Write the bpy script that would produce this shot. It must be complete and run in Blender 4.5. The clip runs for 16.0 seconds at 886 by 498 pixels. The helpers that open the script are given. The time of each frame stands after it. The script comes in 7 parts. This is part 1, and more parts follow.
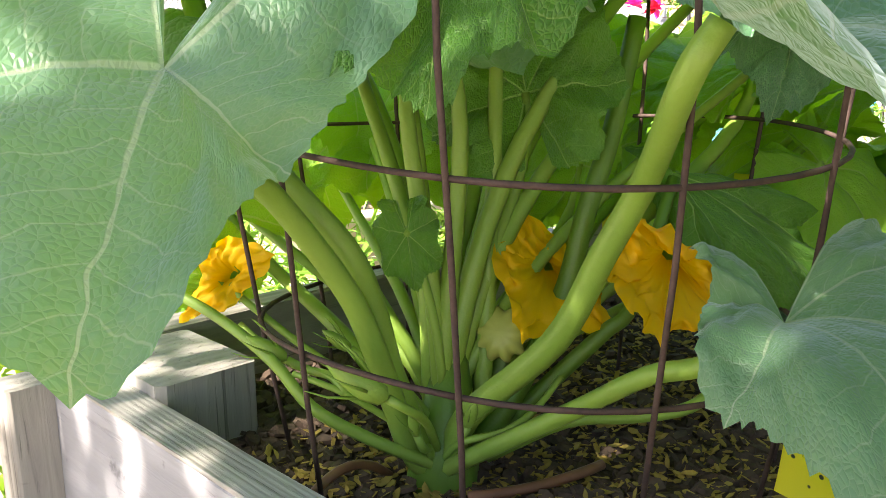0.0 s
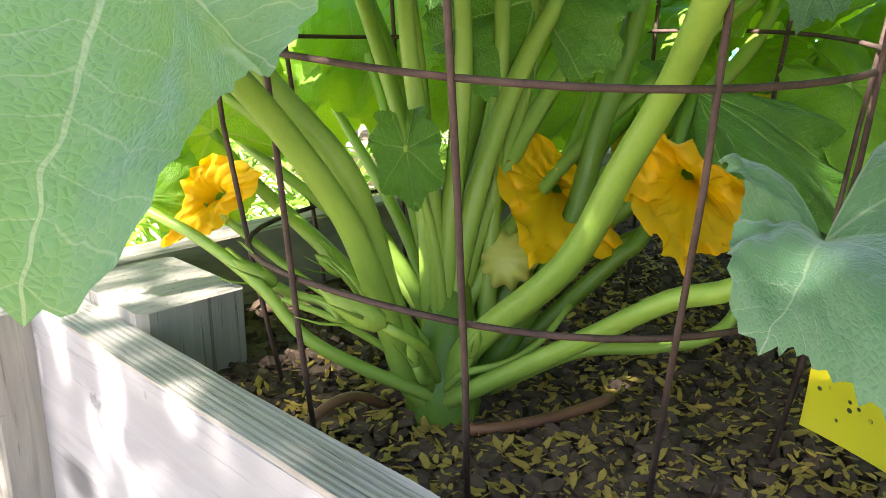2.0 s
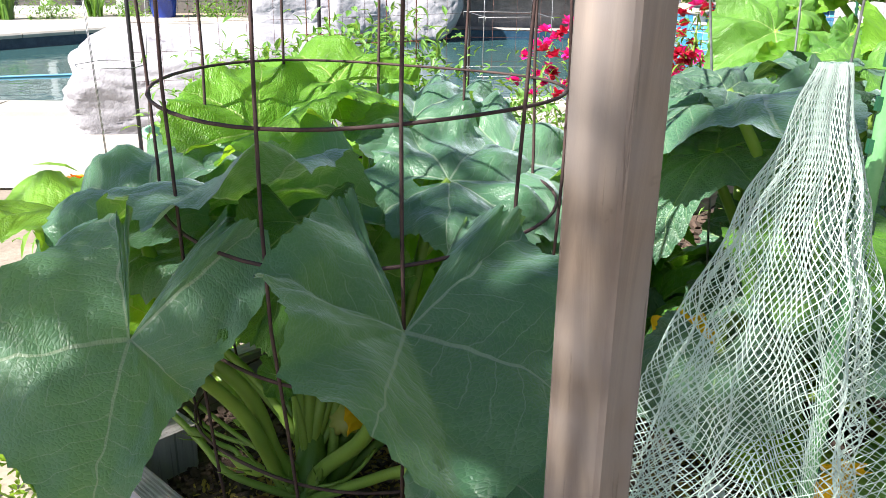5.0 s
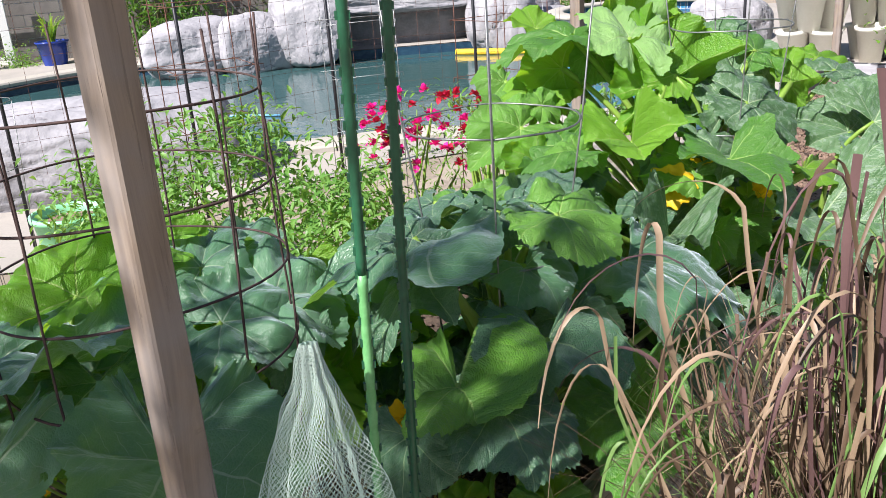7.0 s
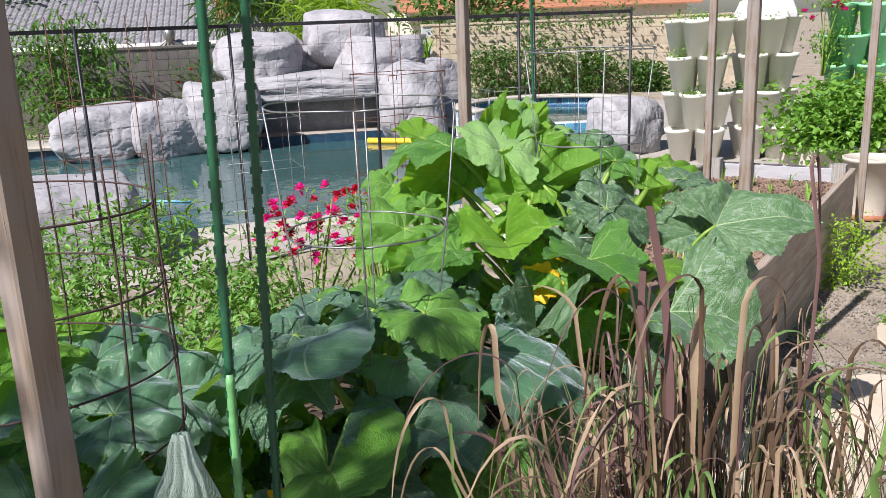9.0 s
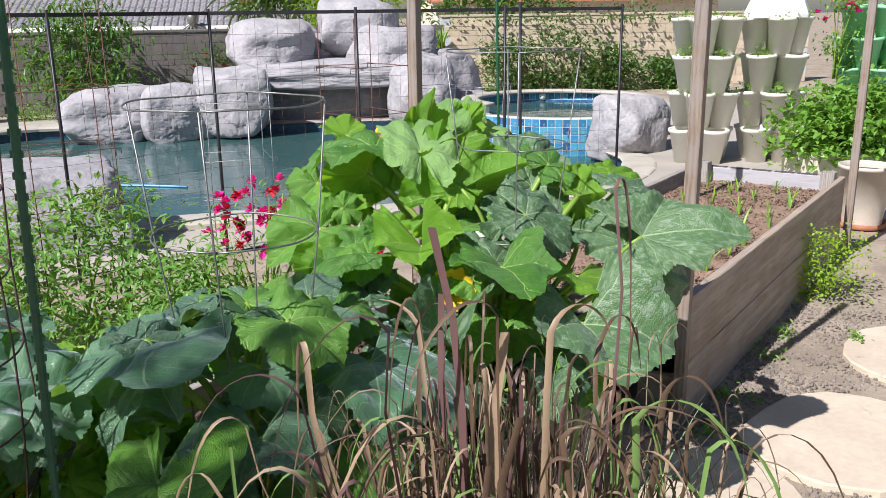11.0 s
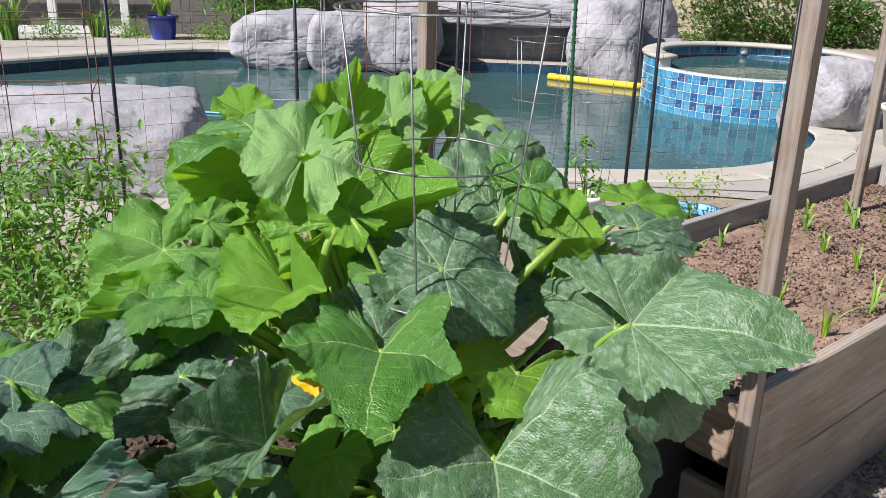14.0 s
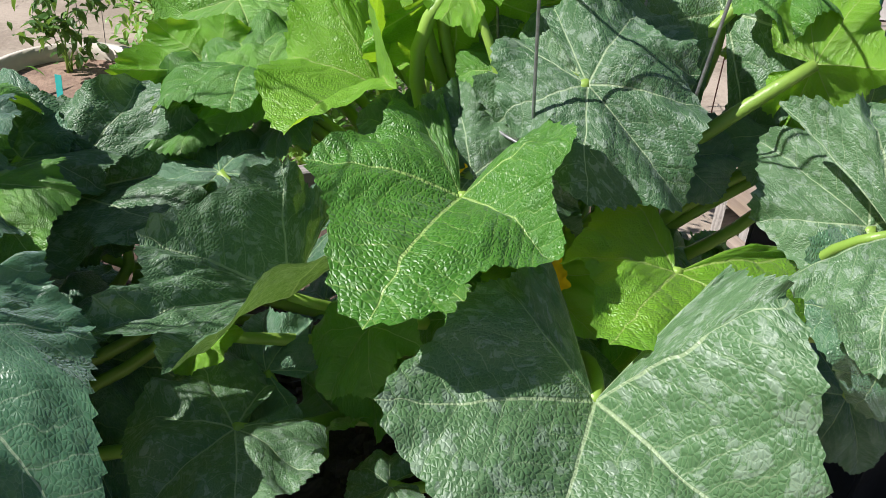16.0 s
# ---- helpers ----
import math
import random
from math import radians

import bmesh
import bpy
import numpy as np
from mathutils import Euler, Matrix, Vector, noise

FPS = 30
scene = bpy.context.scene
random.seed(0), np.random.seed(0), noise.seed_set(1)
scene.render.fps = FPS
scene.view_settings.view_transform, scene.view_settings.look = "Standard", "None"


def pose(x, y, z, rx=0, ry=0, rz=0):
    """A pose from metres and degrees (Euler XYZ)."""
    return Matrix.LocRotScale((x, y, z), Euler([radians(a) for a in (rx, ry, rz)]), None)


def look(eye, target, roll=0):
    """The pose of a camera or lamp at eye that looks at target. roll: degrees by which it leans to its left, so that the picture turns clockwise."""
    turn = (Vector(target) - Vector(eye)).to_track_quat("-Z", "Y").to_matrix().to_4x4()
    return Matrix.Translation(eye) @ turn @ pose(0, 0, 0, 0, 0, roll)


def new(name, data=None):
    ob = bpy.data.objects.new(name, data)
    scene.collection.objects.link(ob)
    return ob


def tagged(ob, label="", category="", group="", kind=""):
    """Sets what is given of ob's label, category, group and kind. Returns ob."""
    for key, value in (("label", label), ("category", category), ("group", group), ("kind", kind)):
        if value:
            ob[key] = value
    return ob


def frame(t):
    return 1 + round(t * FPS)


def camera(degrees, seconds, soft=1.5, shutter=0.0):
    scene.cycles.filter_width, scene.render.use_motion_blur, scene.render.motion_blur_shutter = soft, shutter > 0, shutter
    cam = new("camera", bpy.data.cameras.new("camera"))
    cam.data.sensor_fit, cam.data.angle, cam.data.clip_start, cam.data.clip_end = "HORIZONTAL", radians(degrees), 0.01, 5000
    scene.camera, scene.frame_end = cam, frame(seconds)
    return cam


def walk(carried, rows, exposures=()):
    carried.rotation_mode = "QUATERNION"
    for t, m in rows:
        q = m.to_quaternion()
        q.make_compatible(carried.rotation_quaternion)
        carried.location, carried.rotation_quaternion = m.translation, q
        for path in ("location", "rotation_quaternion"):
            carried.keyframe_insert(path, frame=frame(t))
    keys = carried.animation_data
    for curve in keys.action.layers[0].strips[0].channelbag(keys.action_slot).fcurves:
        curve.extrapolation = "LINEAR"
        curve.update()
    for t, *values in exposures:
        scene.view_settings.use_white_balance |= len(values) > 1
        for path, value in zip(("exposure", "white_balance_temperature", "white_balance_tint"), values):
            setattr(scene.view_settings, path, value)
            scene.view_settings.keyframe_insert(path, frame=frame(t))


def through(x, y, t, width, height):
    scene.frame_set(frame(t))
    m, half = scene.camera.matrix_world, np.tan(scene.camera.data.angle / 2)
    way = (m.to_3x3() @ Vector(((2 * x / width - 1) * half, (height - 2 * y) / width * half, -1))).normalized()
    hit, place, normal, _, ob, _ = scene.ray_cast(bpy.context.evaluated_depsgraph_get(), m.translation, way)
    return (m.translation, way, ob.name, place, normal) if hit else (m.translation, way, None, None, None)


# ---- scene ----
cam = camera(54.6, 16.0, soft=0.8)
METRES, EYE, TILT, LEAN, TURN = 4.3, 0.76, -13.0, 0.0, 0.0
ROWS = [
    (0.0, 0.0, 0.0, 0.0, -0.0, 0.0, 0.0),
    (0.5, -0.01, 0.0028, -0.0064, -0.86, -2.29, -0.65),
    (1.0, -0.0081, 0.0068, -0.0077, -1.08, -3.11, -0.4),
    (1.5, -0.0038, 0.0126, -0.0054, -0.95, -3.41, -0.38),
    (2.0, -0.0014, 0.0128, -0.0044, -0.38, -3.94, -0.29),
    (2.5, -0.0006, 0.0123, 0.0008, -0.39, -3.98, -0.42),
    (3.0, -0.0023, 0.0114, 0.0121, -0.44, -3.98, -0.64),
    (3.5, 0.0051, -0.0151, 0.0292, -0.78, -3.52, -0.62),
    (6.0, 0.0795, -0.1693, 0.1047, -1.47, -8.21, -0.33),
    (6.5, 0.1032, -0.1969, 0.1196, -2.89, -8.34, 2.35),
    (7.0, 0.1172, -0.2164, 0.1398, -6.18, -6.93, 5.35),
    (7.5, 0.1245, -0.2293, 0.1538, -10.36, -4.23, 6.71),
    (8.0, 0.1289, -0.2394, 0.1606, -12.92, -1.99, 6.03),
    (10.5, 0.157, -0.3017, 0.1374, -9.41, -2.28, 2.82),
    (11.0, 0.219, -0.2671, 0.1541, -9.76, -2.49, 3.01),
    (11.5, 0.2658, -0.2212, 0.1647, -8.12, -2.41, 1.62),
    (12.0, 0.3051, -0.1771, 0.1724, -7.71, -2.85, 1.33),
    (12.5, 0.35, -0.1293, 0.1805, 0.28, -5.78, -2.19),
    (13.0, 0.3775, -0.0819, 0.1903, 0.97, -6.0, -2.31),
    (13.5, 0.3952, -0.0603, 0.1996, 1.23, -6.18, -2.07),
    (14.0, 0.413, -0.0565, 0.2047, 4.43, -6.65, -2.54),
    (14.5, 0.4261, -0.0456, 0.2017, 12.06, -6.73, -5.11),
    (15.0, 0.43, -0.0082, 0.1954, 13.86, -6.77, -6.1),
    (15.5, 0.431, 0.0367, 0.1938, 15.63, -8.85, -6.97),
    (16.0, 0.4445, 0.0964, 0.1905, 24.76, -21.98, -8.17),
]
walk(cam, [(t, pose(0, 0, EYE, TILT, LEAN, TURN) @ pose(METRES * x, METRES * y, METRES * z, 90 + pitch, roll, yaw)) for t, x, y, z, yaw, pitch, roll in ROWS],
     exposures=[(0.0, 2.75, 7200, 14), (0.8, 3.05, 7000, 14), (2.6, 3.15, 6900, 14), (3.0, 3.2, 6500, 12), (3.5, 3.25, 5500, 26), (4.4, 2.0, 6200, 16), (5.8, 1.28, 6300, 14), (7.0, 0.88, 6200, 16), (8.2, 0.61, 6200, 16), (12.0, 0.53, 6200, 16), (15.2, 0.51, 6200, 16), (16.0, 0.67, 6200, 16)])

# ---- light: morning sun from the left, behind the camera's shoulder, and a clear sky ----
SUN = Vector((-0.565, -0.430, 0.70)).normalized()
world = bpy.data.worlds.new("sky")
scene.world = world
world.use_nodes = True
wt = world.node_tree
sky = wt.nodes.new("ShaderNodeTexSky")
sky.sky_type, sky.sun_disc = "NISHITA", False
sky.sun_elevation = math.asin(SUN.z)
sky.sun_rotation = math.atan2(SUN.x, SUN.y)
wt.nodes["Background"].inputs["Strength"].default_value = 0.050
wt.links.new(sky.outputs[0], wt.nodes["Background"].inputs["Color"])
sun_data = bpy.data.lights.new("sun", "SUN")
sun_data.energy, sun_data.angle, sun_data.color = 5.0, radians(0.53), (1.0, 0.955, 0.88)
sun = new("sun", sun_data)
sun.matrix_world = look(SUN * 40, (0, 0, 0))

# ---- materials ----
class Nodes:
    """Short hand for building a node material."""

    def __init__(self, name):
        self.mat = bpy.data.materials.new(name)
        self.mat.use_nodes = True
        self.t = self.mat.node_tree
        self.bsdf = self.t.nodes["Principled BSDF"]
        self.out = self.t.nodes["Material Output"]

    def node(self, kind, **props):
        n = self.t.nodes.new("ShaderNode" + kind)
        for k, v in props.items():
            if k == "op":
                n.operation = v
            elif k == "data":
                n.data_type = v
            elif k == "blend":
                n.blend_type = v
            elif k == "wave":
                n.wave_type = v
            elif k == "feature":
                n.feature = v
            elif k == "dims":
                n.noise_dimensions = v
        return n

    def put(self, sock, v):
        if isinstance(v, bpy.types.NodeSocket):
            self.t.links.new(v, sock)
        elif isinstance(v, (tuple, list)) and len(v) == 3 and sock.type == "RGBA":
            sock.default_value = (*v, 1)
        else:
            sock.default_value = v

    def math(self, op, a, b=0.0, c=None, clamp=False):
        n = self.node("Math", op=op)
        n.use_clamp = clamp
        self.put(n.inputs[0], a)
        self.put(n.inputs[1], b)
        if c is not None:
            self.put(n.inputs[2], c)
        return n.outputs[0]

    def mix(self, f, a, b, blend="MIX"):
        n = self.node("Mix", data="RGBA", blend=blend)
        self.put(n.inputs[0], f)
        self.put(n.inputs[6], a)
        self.put(n.inputs[7], b)
        return n.outputs[2]

    def ramp(self, v, lo, hi, a=0.0, b=1.0):
        n = self.node("MapRange")
        n.interpolation_type = "SMOOTHSTEP"
        for i, x in enumerate((v, lo, hi, a, b)):
            self.put(n.inputs[i], x)
        return n.outputs[0]

    def coords(self, which="Object", scale=(1, 1, 1), turn=(0, 0, 0)):
        c = self.node("TexCoord")
        m = self.node("Mapping")
        self.t.links.new(c.outputs[which], m.inputs[0])
        m.inputs["Scale"].default_value = scale
        m.inputs["Rotation"].default_value = [radians(a) for a in turn]
        return m.outputs[0]

    def noise(self, vec, scale, detail=3.0, rough=0.55, warp=0.0):
        n = self.node("TexNoise")
        self.put(n.inputs["Vector"], vec)
        n.inputs["Scale"].default_value, n.inputs["Detail"].default_value = scale, detail
        n.inputs["Roughness"].default_value, n.inputs["Distortion"].default_value = rough, warp
        return n.outputs[0]

    def voronoi(self, vec, scale, feature="F1", out=0):
        n = self.node("TexVoronoi", feature=feature)
        self.put(n.inputs["Vector"], vec)
        n.inputs["Scale"].default_value = scale
        return n.outputs[out]

    def bump(self, h, strength=0.3, dist=0.01, onto=None):
        n = self.node("Bump")
        n.inputs["Strength"].default_value, n.inputs["Distance"].default_value = strength, dist
        self.put(n.inputs["Height"], h)
        if onto is not None:
            self.put(n.inputs["Normal"], onto)
        return n.outputs[0]

    def done(self, color, rough=0.6, normal=None, metal=0.0, spec=0.5):
        self.put(self.bsdf.inputs["Base Color"], color)
        self.put(self.bsdf.inputs["Roughness"], rough)
        self.bsdf.inputs["Metallic"].default_value = metal
        self.bsdf.inputs["Specular IOR Level"].default_value = spec
        if normal is not None:
            self.put(self.bsdf.inputs["Normal"], normal)
        return self.mat


def mottled(name, c1, c2, scale=6.0, rough=0.7, bump=0.3, fine=60.0, dist=0.006, metal=0.0, vary=0.0, space="Object", spec=0.5, third=None):
    """A surface of two colours in patches, with grain on top."""
    m = Nodes(name)
    v = m.coords(space)
    big = m.noise(v, scale, 4, 0.6, 0.4)
    small = m.noise(v, fine, 3, 0.6)
    f = m.math("ADD", m.math("MULTIPLY", big, 0.7), m.math("MULTIPLY", small, 0.3))
    col = m.mix(m.ramp(f, 0.36, 0.64), c1, c2)
    if third:
        spots = m.ramp(m.noise(v, scale * 2.3, 5, 0.7, 1.0), 0.60, 0.72)
        col = m.mix(spots, col, third)
    if vary:
        r = m.node("ObjectInfo").outputs["Random"]
        hsv = m.node("HueSaturation")
        m.put(hsv.inputs["Value"], m.ramp(r, 0, 1, 1 - vary, 1 + vary))
        m.put(hsv.inputs["Color"], col)
        col = hsv.outputs[0]
    h = m.math("ADD", m.math("MULTIPLY", big, 0.6), m.math("MULTIPLY", small, 0.4))
    return m.done(col, rough, m.bump(h, bump, dist) if bump else None, metal, spec)


def leafy(name, c1, c2, through, scale=14.0, gloss=0.45, amount=0.35, bump=0.25, fine=90.0):
    """Thin plant tissue that lets some light through."""
    m = Nodes(name)
    v = m.coords()
    r = m.node("ObjectInfo").outputs["Random"]
    isl = m.node("NewGeometry").outputs["Random Per Island"]
    n = m.noise(v, scale, 4, 0.6)
    col = m.mix(m.ramp(m.math("ADD", m.math("MULTIPLY", n, 0.6), m.math("MULTIPLY", isl, 0.4)), 0.25, 0.75), c1, c2)
    m.done(col, gloss, m.bump(m.noise(v, fine, 3), bump, 0.003))
    tr = m.node("BsdfTranslucent")
    m.put(tr.inputs["Color"], through)
    mix = m.node("MixShader")
    mix.inputs[0].default_value = amount
    m.t.links.new(m.bsdf.outputs[0], mix.inputs[1])
    m.t.links.new(tr.outputs[0], mix.inputs[2])
    m.t.links.new(mix.outputs[0], m.out.inputs[0])
    return m.mat


def squash_leaf_material(name, dark, light, vein, through, silver=0.0, amount=0.3, gloss=0.42, sheen=0.25, relief=0.42, ribs=0.45):
    """A squash leaf: pale main veins, herringbone side veins, puckered blade, silver flecks between the veins."""
    m = Nodes(name)
    uv = m.coords("UV")
    sep = m.node("SeparateXYZ")
    m.t.links.new(uv, sep.inputs[0])
    x, y = sep.outputs[0], sep.outputs[1]
    wob = m.noise(uv, 3.0, 2)
    ang = m.math("ADD", m.math("ARCTAN2", x, y), m.math("MULTIPLY", m.math("SUBTRACT", wob, 0.5), 0.16))
    step = radians(52)
    k = m.math("SUBTRACT", m.math("FRACT", m.math("ADD", m.math("DIVIDE", ang, step), 20.5)), 0.5)
    rel = m.math("ABSOLUTE", m.math("MULTIPLY", k, step))
    r = m.math("SQRT", m.math("ADD", m.math("MULTIPLY", x, x), m.math("MULTIPLY", y, y)))
    a = m.math("MULTIPLY", r, m.math("COSINE", rel))
    b = m.math("MULTIPLY", r, m.math("SINE", rel))
    width = m.math("MULTIPLY_ADD", r, -0.008, 0.0115)
    main = m.ramp(m.math("DIVIDE", b, width), 0.5, 1.15, 1.0, 0.0)
    bow = m.math("MULTIPLY", m.math("SUBTRACT", m.noise(uv, 4.5, 3), 0.5), 0.13)
    lane = m.math("ADD", m.math("SUBTRACT", a, m.math("MULTIPLY_ADD", m.math("MULTIPLY", b, b), 0.55, m.math("MULTIPLY", b, 0.62))), bow)
    st = m.math("FRACT", m.math("DIVIDE", lane, 0.125))
    tri_ = m.math("ABSOLUTE", m.math("SUBTRACT", st, 0.5))
    side = m.math("MULTIPLY", m.ramp(tri_, 0.008, 0.042, 1.0, 0.0), m.ramp(b, 0.16, 0.34, 1.0, 0.25))
    net = m.ramp(m.voronoi(uv, 42.0, "DISTANCE_TO_EDGE"), 0.0, 0.07, 1.0, 0.0)
    veins = m.math("MAXIMUM", m.math("MULTIPLY", main, 0.85), m.math("MULTIPLY", side, ribs))
    veins = m.math("MAXIMUM", veins, m.math("MULTIPLY", net, 0.20))
    ob = m.node("ObjectInfo").outputs["Random"]
    tone = m.math("ADD", m.math("MULTIPLY", m.noise(uv, 2.2, 3), 0.55), m.math("MULTIPLY", ob, 0.60))
    blade = m.mix(m.ramp(tone, 0.3, 0.75), dark, light)
    if silver:
        patch = m.math("MULTIPLY", m.ramp(m.noise(uv, 11.0, 5, 0.62, 0.6), 0.52, 0.58), m.ramp(tri_, 0.03, 0.12))
        blade = m.mix(m.math("MULTIPLY", patch, silver), blade, (0.30, 0.38, 0.30))
    dust = m.ramp(m.noise(uv, 40.0, 2), 0.66, 0.78)
    blade = m.mix(m.math("MULTIPLY", dust, 0.35), blade, (0.35, 0.42, 0.30))
    worn = m.math("MULTIPLY", m.ramp(m.noise(uv, 4.5, 4, 0.7), 0.68, 0.74), m.ramp(r, 0.5, 0.95))
    blade = m.mix(m.math("MULTIPLY", worn, 0.6), blade, (0.33, 0.34, 0.10))
    col = m.mix(veins, blade, vein)
    pucker = m.math("MULTIPLY", m.ramp(m.voronoi(uv, 42.0, "DISTANCE_TO_EDGE"), 0.0, 0.30), 0.62)
    quilt = m.ramp(m.voronoi(uv, 15.0, "SMOOTH_F1"), 0.0, 0.65, 1.0, 0.0)
    h = m.math("ADD", m.math("ADD", pucker, m.math("MULTIPLY", quilt, 0.55)), m.math("MULTIPLY", m.ramp(tri_, 0.0, 0.3), 0.7))
    h = m.math("SUBTRACT", h, m.math("MULTIPLY", main, 0.6))
    h = m.math("ADD", h, m.math("MULTIPLY", m.noise(uv, 60.0, 2), 0.25))
    m.done(col, gloss, m.bump(h, relief, 0.007), 0.0, 0.55)
    m.bsdf.inputs["Sheen Weight"].default_value = sheen
    m.bsdf.inputs["Sheen Roughness"].default_value = 0.45
    m.bsdf.inputs["Sheen Tint"].default_value = (0.78, 0.90, 1.0, 1.0)
    tr = m.node("BsdfTranslucent")
    m.put(tr.inputs["Color"], m.mix(m.math("MULTIPLY", veins, 0.6), through, (0.42, 0.5, 0.16)))
    mix = m.node("MixShader")
    mix.inputs[0].default_value = amount
    m.t.links.new(m.bsdf.outputs[0], mix.inputs[1])
    m.t.links.new(tr.outputs[0], mix.inputs[2])
    m.t.links.new(mix.outputs[0], m.out.inputs[0])
    return m.mat


def timber(name, pale, dark, gray, along=(1, 14, 14), weather=0.5, rough=0.75, crack=0.5, turn=(0, 0, 0), bands="Y"):
    """Sawn wood with grain along its length, knots and grey weathering."""
    m = Nodes(name)
    v = m.coords("Object", along, turn)
    plain = m.coords("Object")
    g = m.noise(v, 3.2, 6, 0.65, 1.4)
    rings = m.node("TexWave", wave="BANDS")
    rings.bands_direction = bands
    m.put(rings.inputs["Vector"], v)
    rings.inputs["Scale"].default_value, rings.inputs["Distortion"].default_value = 1.6, 9.0
    rings.inputs["Detail"].default_value, rings.inputs["Detail Scale"].default_value = 3.0, 0.6
    f = m.math("ADD", m.math("MULTIPLY", g, 0.78), m.math("MULTIPLY", rings.outputs[1], 0.22))
    col = m.mix(m.ramp(f, 0.3, 0.72), dark, pale)
    col = m.mix(m.math("MULTIPLY", m.ramp(m.noise(plain, 5.0, 4, 0.6), 0.38, 0.62), weather), col, gray)
    stain = m.ramp(m.noise(m.coords("Object", (1, 3, 3), turn), 5.0, 5, 0.7), 0.64, 0.74)
    col = m.mix(m.math("MULTIPLY", stain, 0.55), col, tuple(c * 0.35 for c in dark))
    fiss = m.ramp(m.noise(m.coords("Object", tuple(a * 2.5 if a > 1 else a for a in along), turn), 5.0, 4, 0.6, 0.5), 0.60, 0.68)
    col = m.mix(m.math("MULTIPLY", fiss, crack), col, tuple(c * 0.3 for c in dark))
    kv = m.voronoi(m.coords("Object", tuple(0.5 if a == 1 else 1.0 for a in along), turn), 3.2, "F1")
    knot = m.ramp(kv, 0.045, 0.10, 1.0, 0.0)
    col = m.mix(m.math("MULTIPLY", knot, 0.8), col, tuple(c * 0.30 for c in dark))
    h = m.math("SUBTRACT", f, m.math("MULTIPLY", fiss, 0.8))
    return m.done(col, rough, m.bump(h, 0.5, 0.004), 0.0, 0.3)


M_LEAF_A = squash_leaf_material("leaf_blue_green", (0.062, 0.178, 0.088), (0.104, 0.246, 0.130), (0.34, 0.46, 0.28), (0.28, 0.56, 0.02), 0.06, 0.32, gloss=0.36, sheen=0.80, relief=0.23, ribs=0.50)
M_LEAF_B = squash_leaf_material("leaf_bright_green", (0.044, 0.165, 0.011), (0.096, 0.262, 0.022), (0.30, 0.45, 0.12), (0.30, 0.62, 0.015), 0.05, 0.20, sheen=0.08)
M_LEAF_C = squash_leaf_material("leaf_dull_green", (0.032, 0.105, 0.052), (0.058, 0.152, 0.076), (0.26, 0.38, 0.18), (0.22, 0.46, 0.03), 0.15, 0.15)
M_LEAF_S = squash_leaf_material("leaf_silver_flecked", (0.042, 0.115, 0.042), (0.072, 0.160, 0.062), (0.30, 0.40, 0.22), (0.22, 0.42, 0.04), 0.44, 0.16, gloss=0.48, sheen=0.10, relief=0.34)
M_LEAF_Y = squash_leaf_material("leaf_lime", (0.100, 0.285, 0.012), (0.170, 0.385, 0.025), (0.36, 0.50, 0.12), (0.42, 0.72, 0.02), 0.0, 0.40, sheen=0.05)
M_LEAF_P = squash_leaf_material("leaf_pale_smooth", (0.17, 0.36, 0.085), (0.24, 0.44, 0.13), (0.36, 0.50, 0.20), (0.36, 0.62, 0.05), 0.0, 0.36, 0.45)
M_PETIOLE = leafy("petiole_green", (0.205, 0.36, 0.05), (0.30, 0.46, 0.085), (0.30, 0.48, 0.04), 9.0, 0.38, 0.22, 0.3, 160.0)
M_PETIOLE_D = leafy("petiole_dark_green", (0.085, 0.19, 0.025), (0.14, 0.27, 0.035), (0.22, 0.40, 0.03), 9.0, 0.4, 0.2, 0.3, 160.0)
M_FLOWER = leafy("squash_petal", (0.93, 0.52, 0.004), (0.96, 0.64, 0.012), (1.0, 0.66, 0.006), 7.0, 0.55, 0.42, 0.5, 40.0)
M_FRUIT = leafy("pattypan_skin", (0.34, 0.40, 0.07), (0.50, 0.52, 0.14), (0.4, 0.5, 0.1), 12.0, 0.4, 0.05, 0.1)
M_SOIL = mottled("bark_soil", (0.042, 0.028, 0.020), (0.105, 0.072, 0.050), 14, 0.95, 0.9, 70, 0.02)
M_SOIL_R = mottled("red_brown_soil", (0.185, 0.122, 0.088), (0.31, 0.215, 0.155), 10, 0.95, 0.9, 55, 0.015, third=(0.055, 0.034, 0.026))
M_CHIP = mottled("bark_chip", (0.045, 0.030, 0.022), (0.105, 0.070, 0.050), 25, 0.9, 0.5, 120, 0.004)
M_STRAW = mottled("dry_petal_litter", (0.24, 0.17, 0.035), (0.36, 0.27, 0.06), 25, 0.85, 0.3, 120, 0.003)
M_WOOD = timber("bed_timber", (0.47, 0.385, 0.30), (0.29, 0.225, 0.17), (0.38, 0.335, 0.295))
M_WOOD_G = timber("grey_timber", (0.40, 0.37, 0.33), (0.22, 0.20, 0.18), (0.34, 0.325, 0.31), weather=0.7)
M_WOOD_POST = timber("post_timber", (0.30, 0.235, 0.175), (0.17, 0.130, 0.10), (0.265, 0.24, 0.225), along=(10, 10, 1), weather=0.75, crack=0.3)
M_WOOD_ROT = timber("rotten_timber", (0.36, 0.30, 0.22), (0.13, 0.095, 0.06), (0.26, 0.24, 0.21), crack=0.95)
M_WHITE = timber("white_washed_board", (0.43, 0.425, 0.45), (0.35, 0.345, 0.37), (0.39, 0.39, 0.41), weather=0.4, crack=0.15)
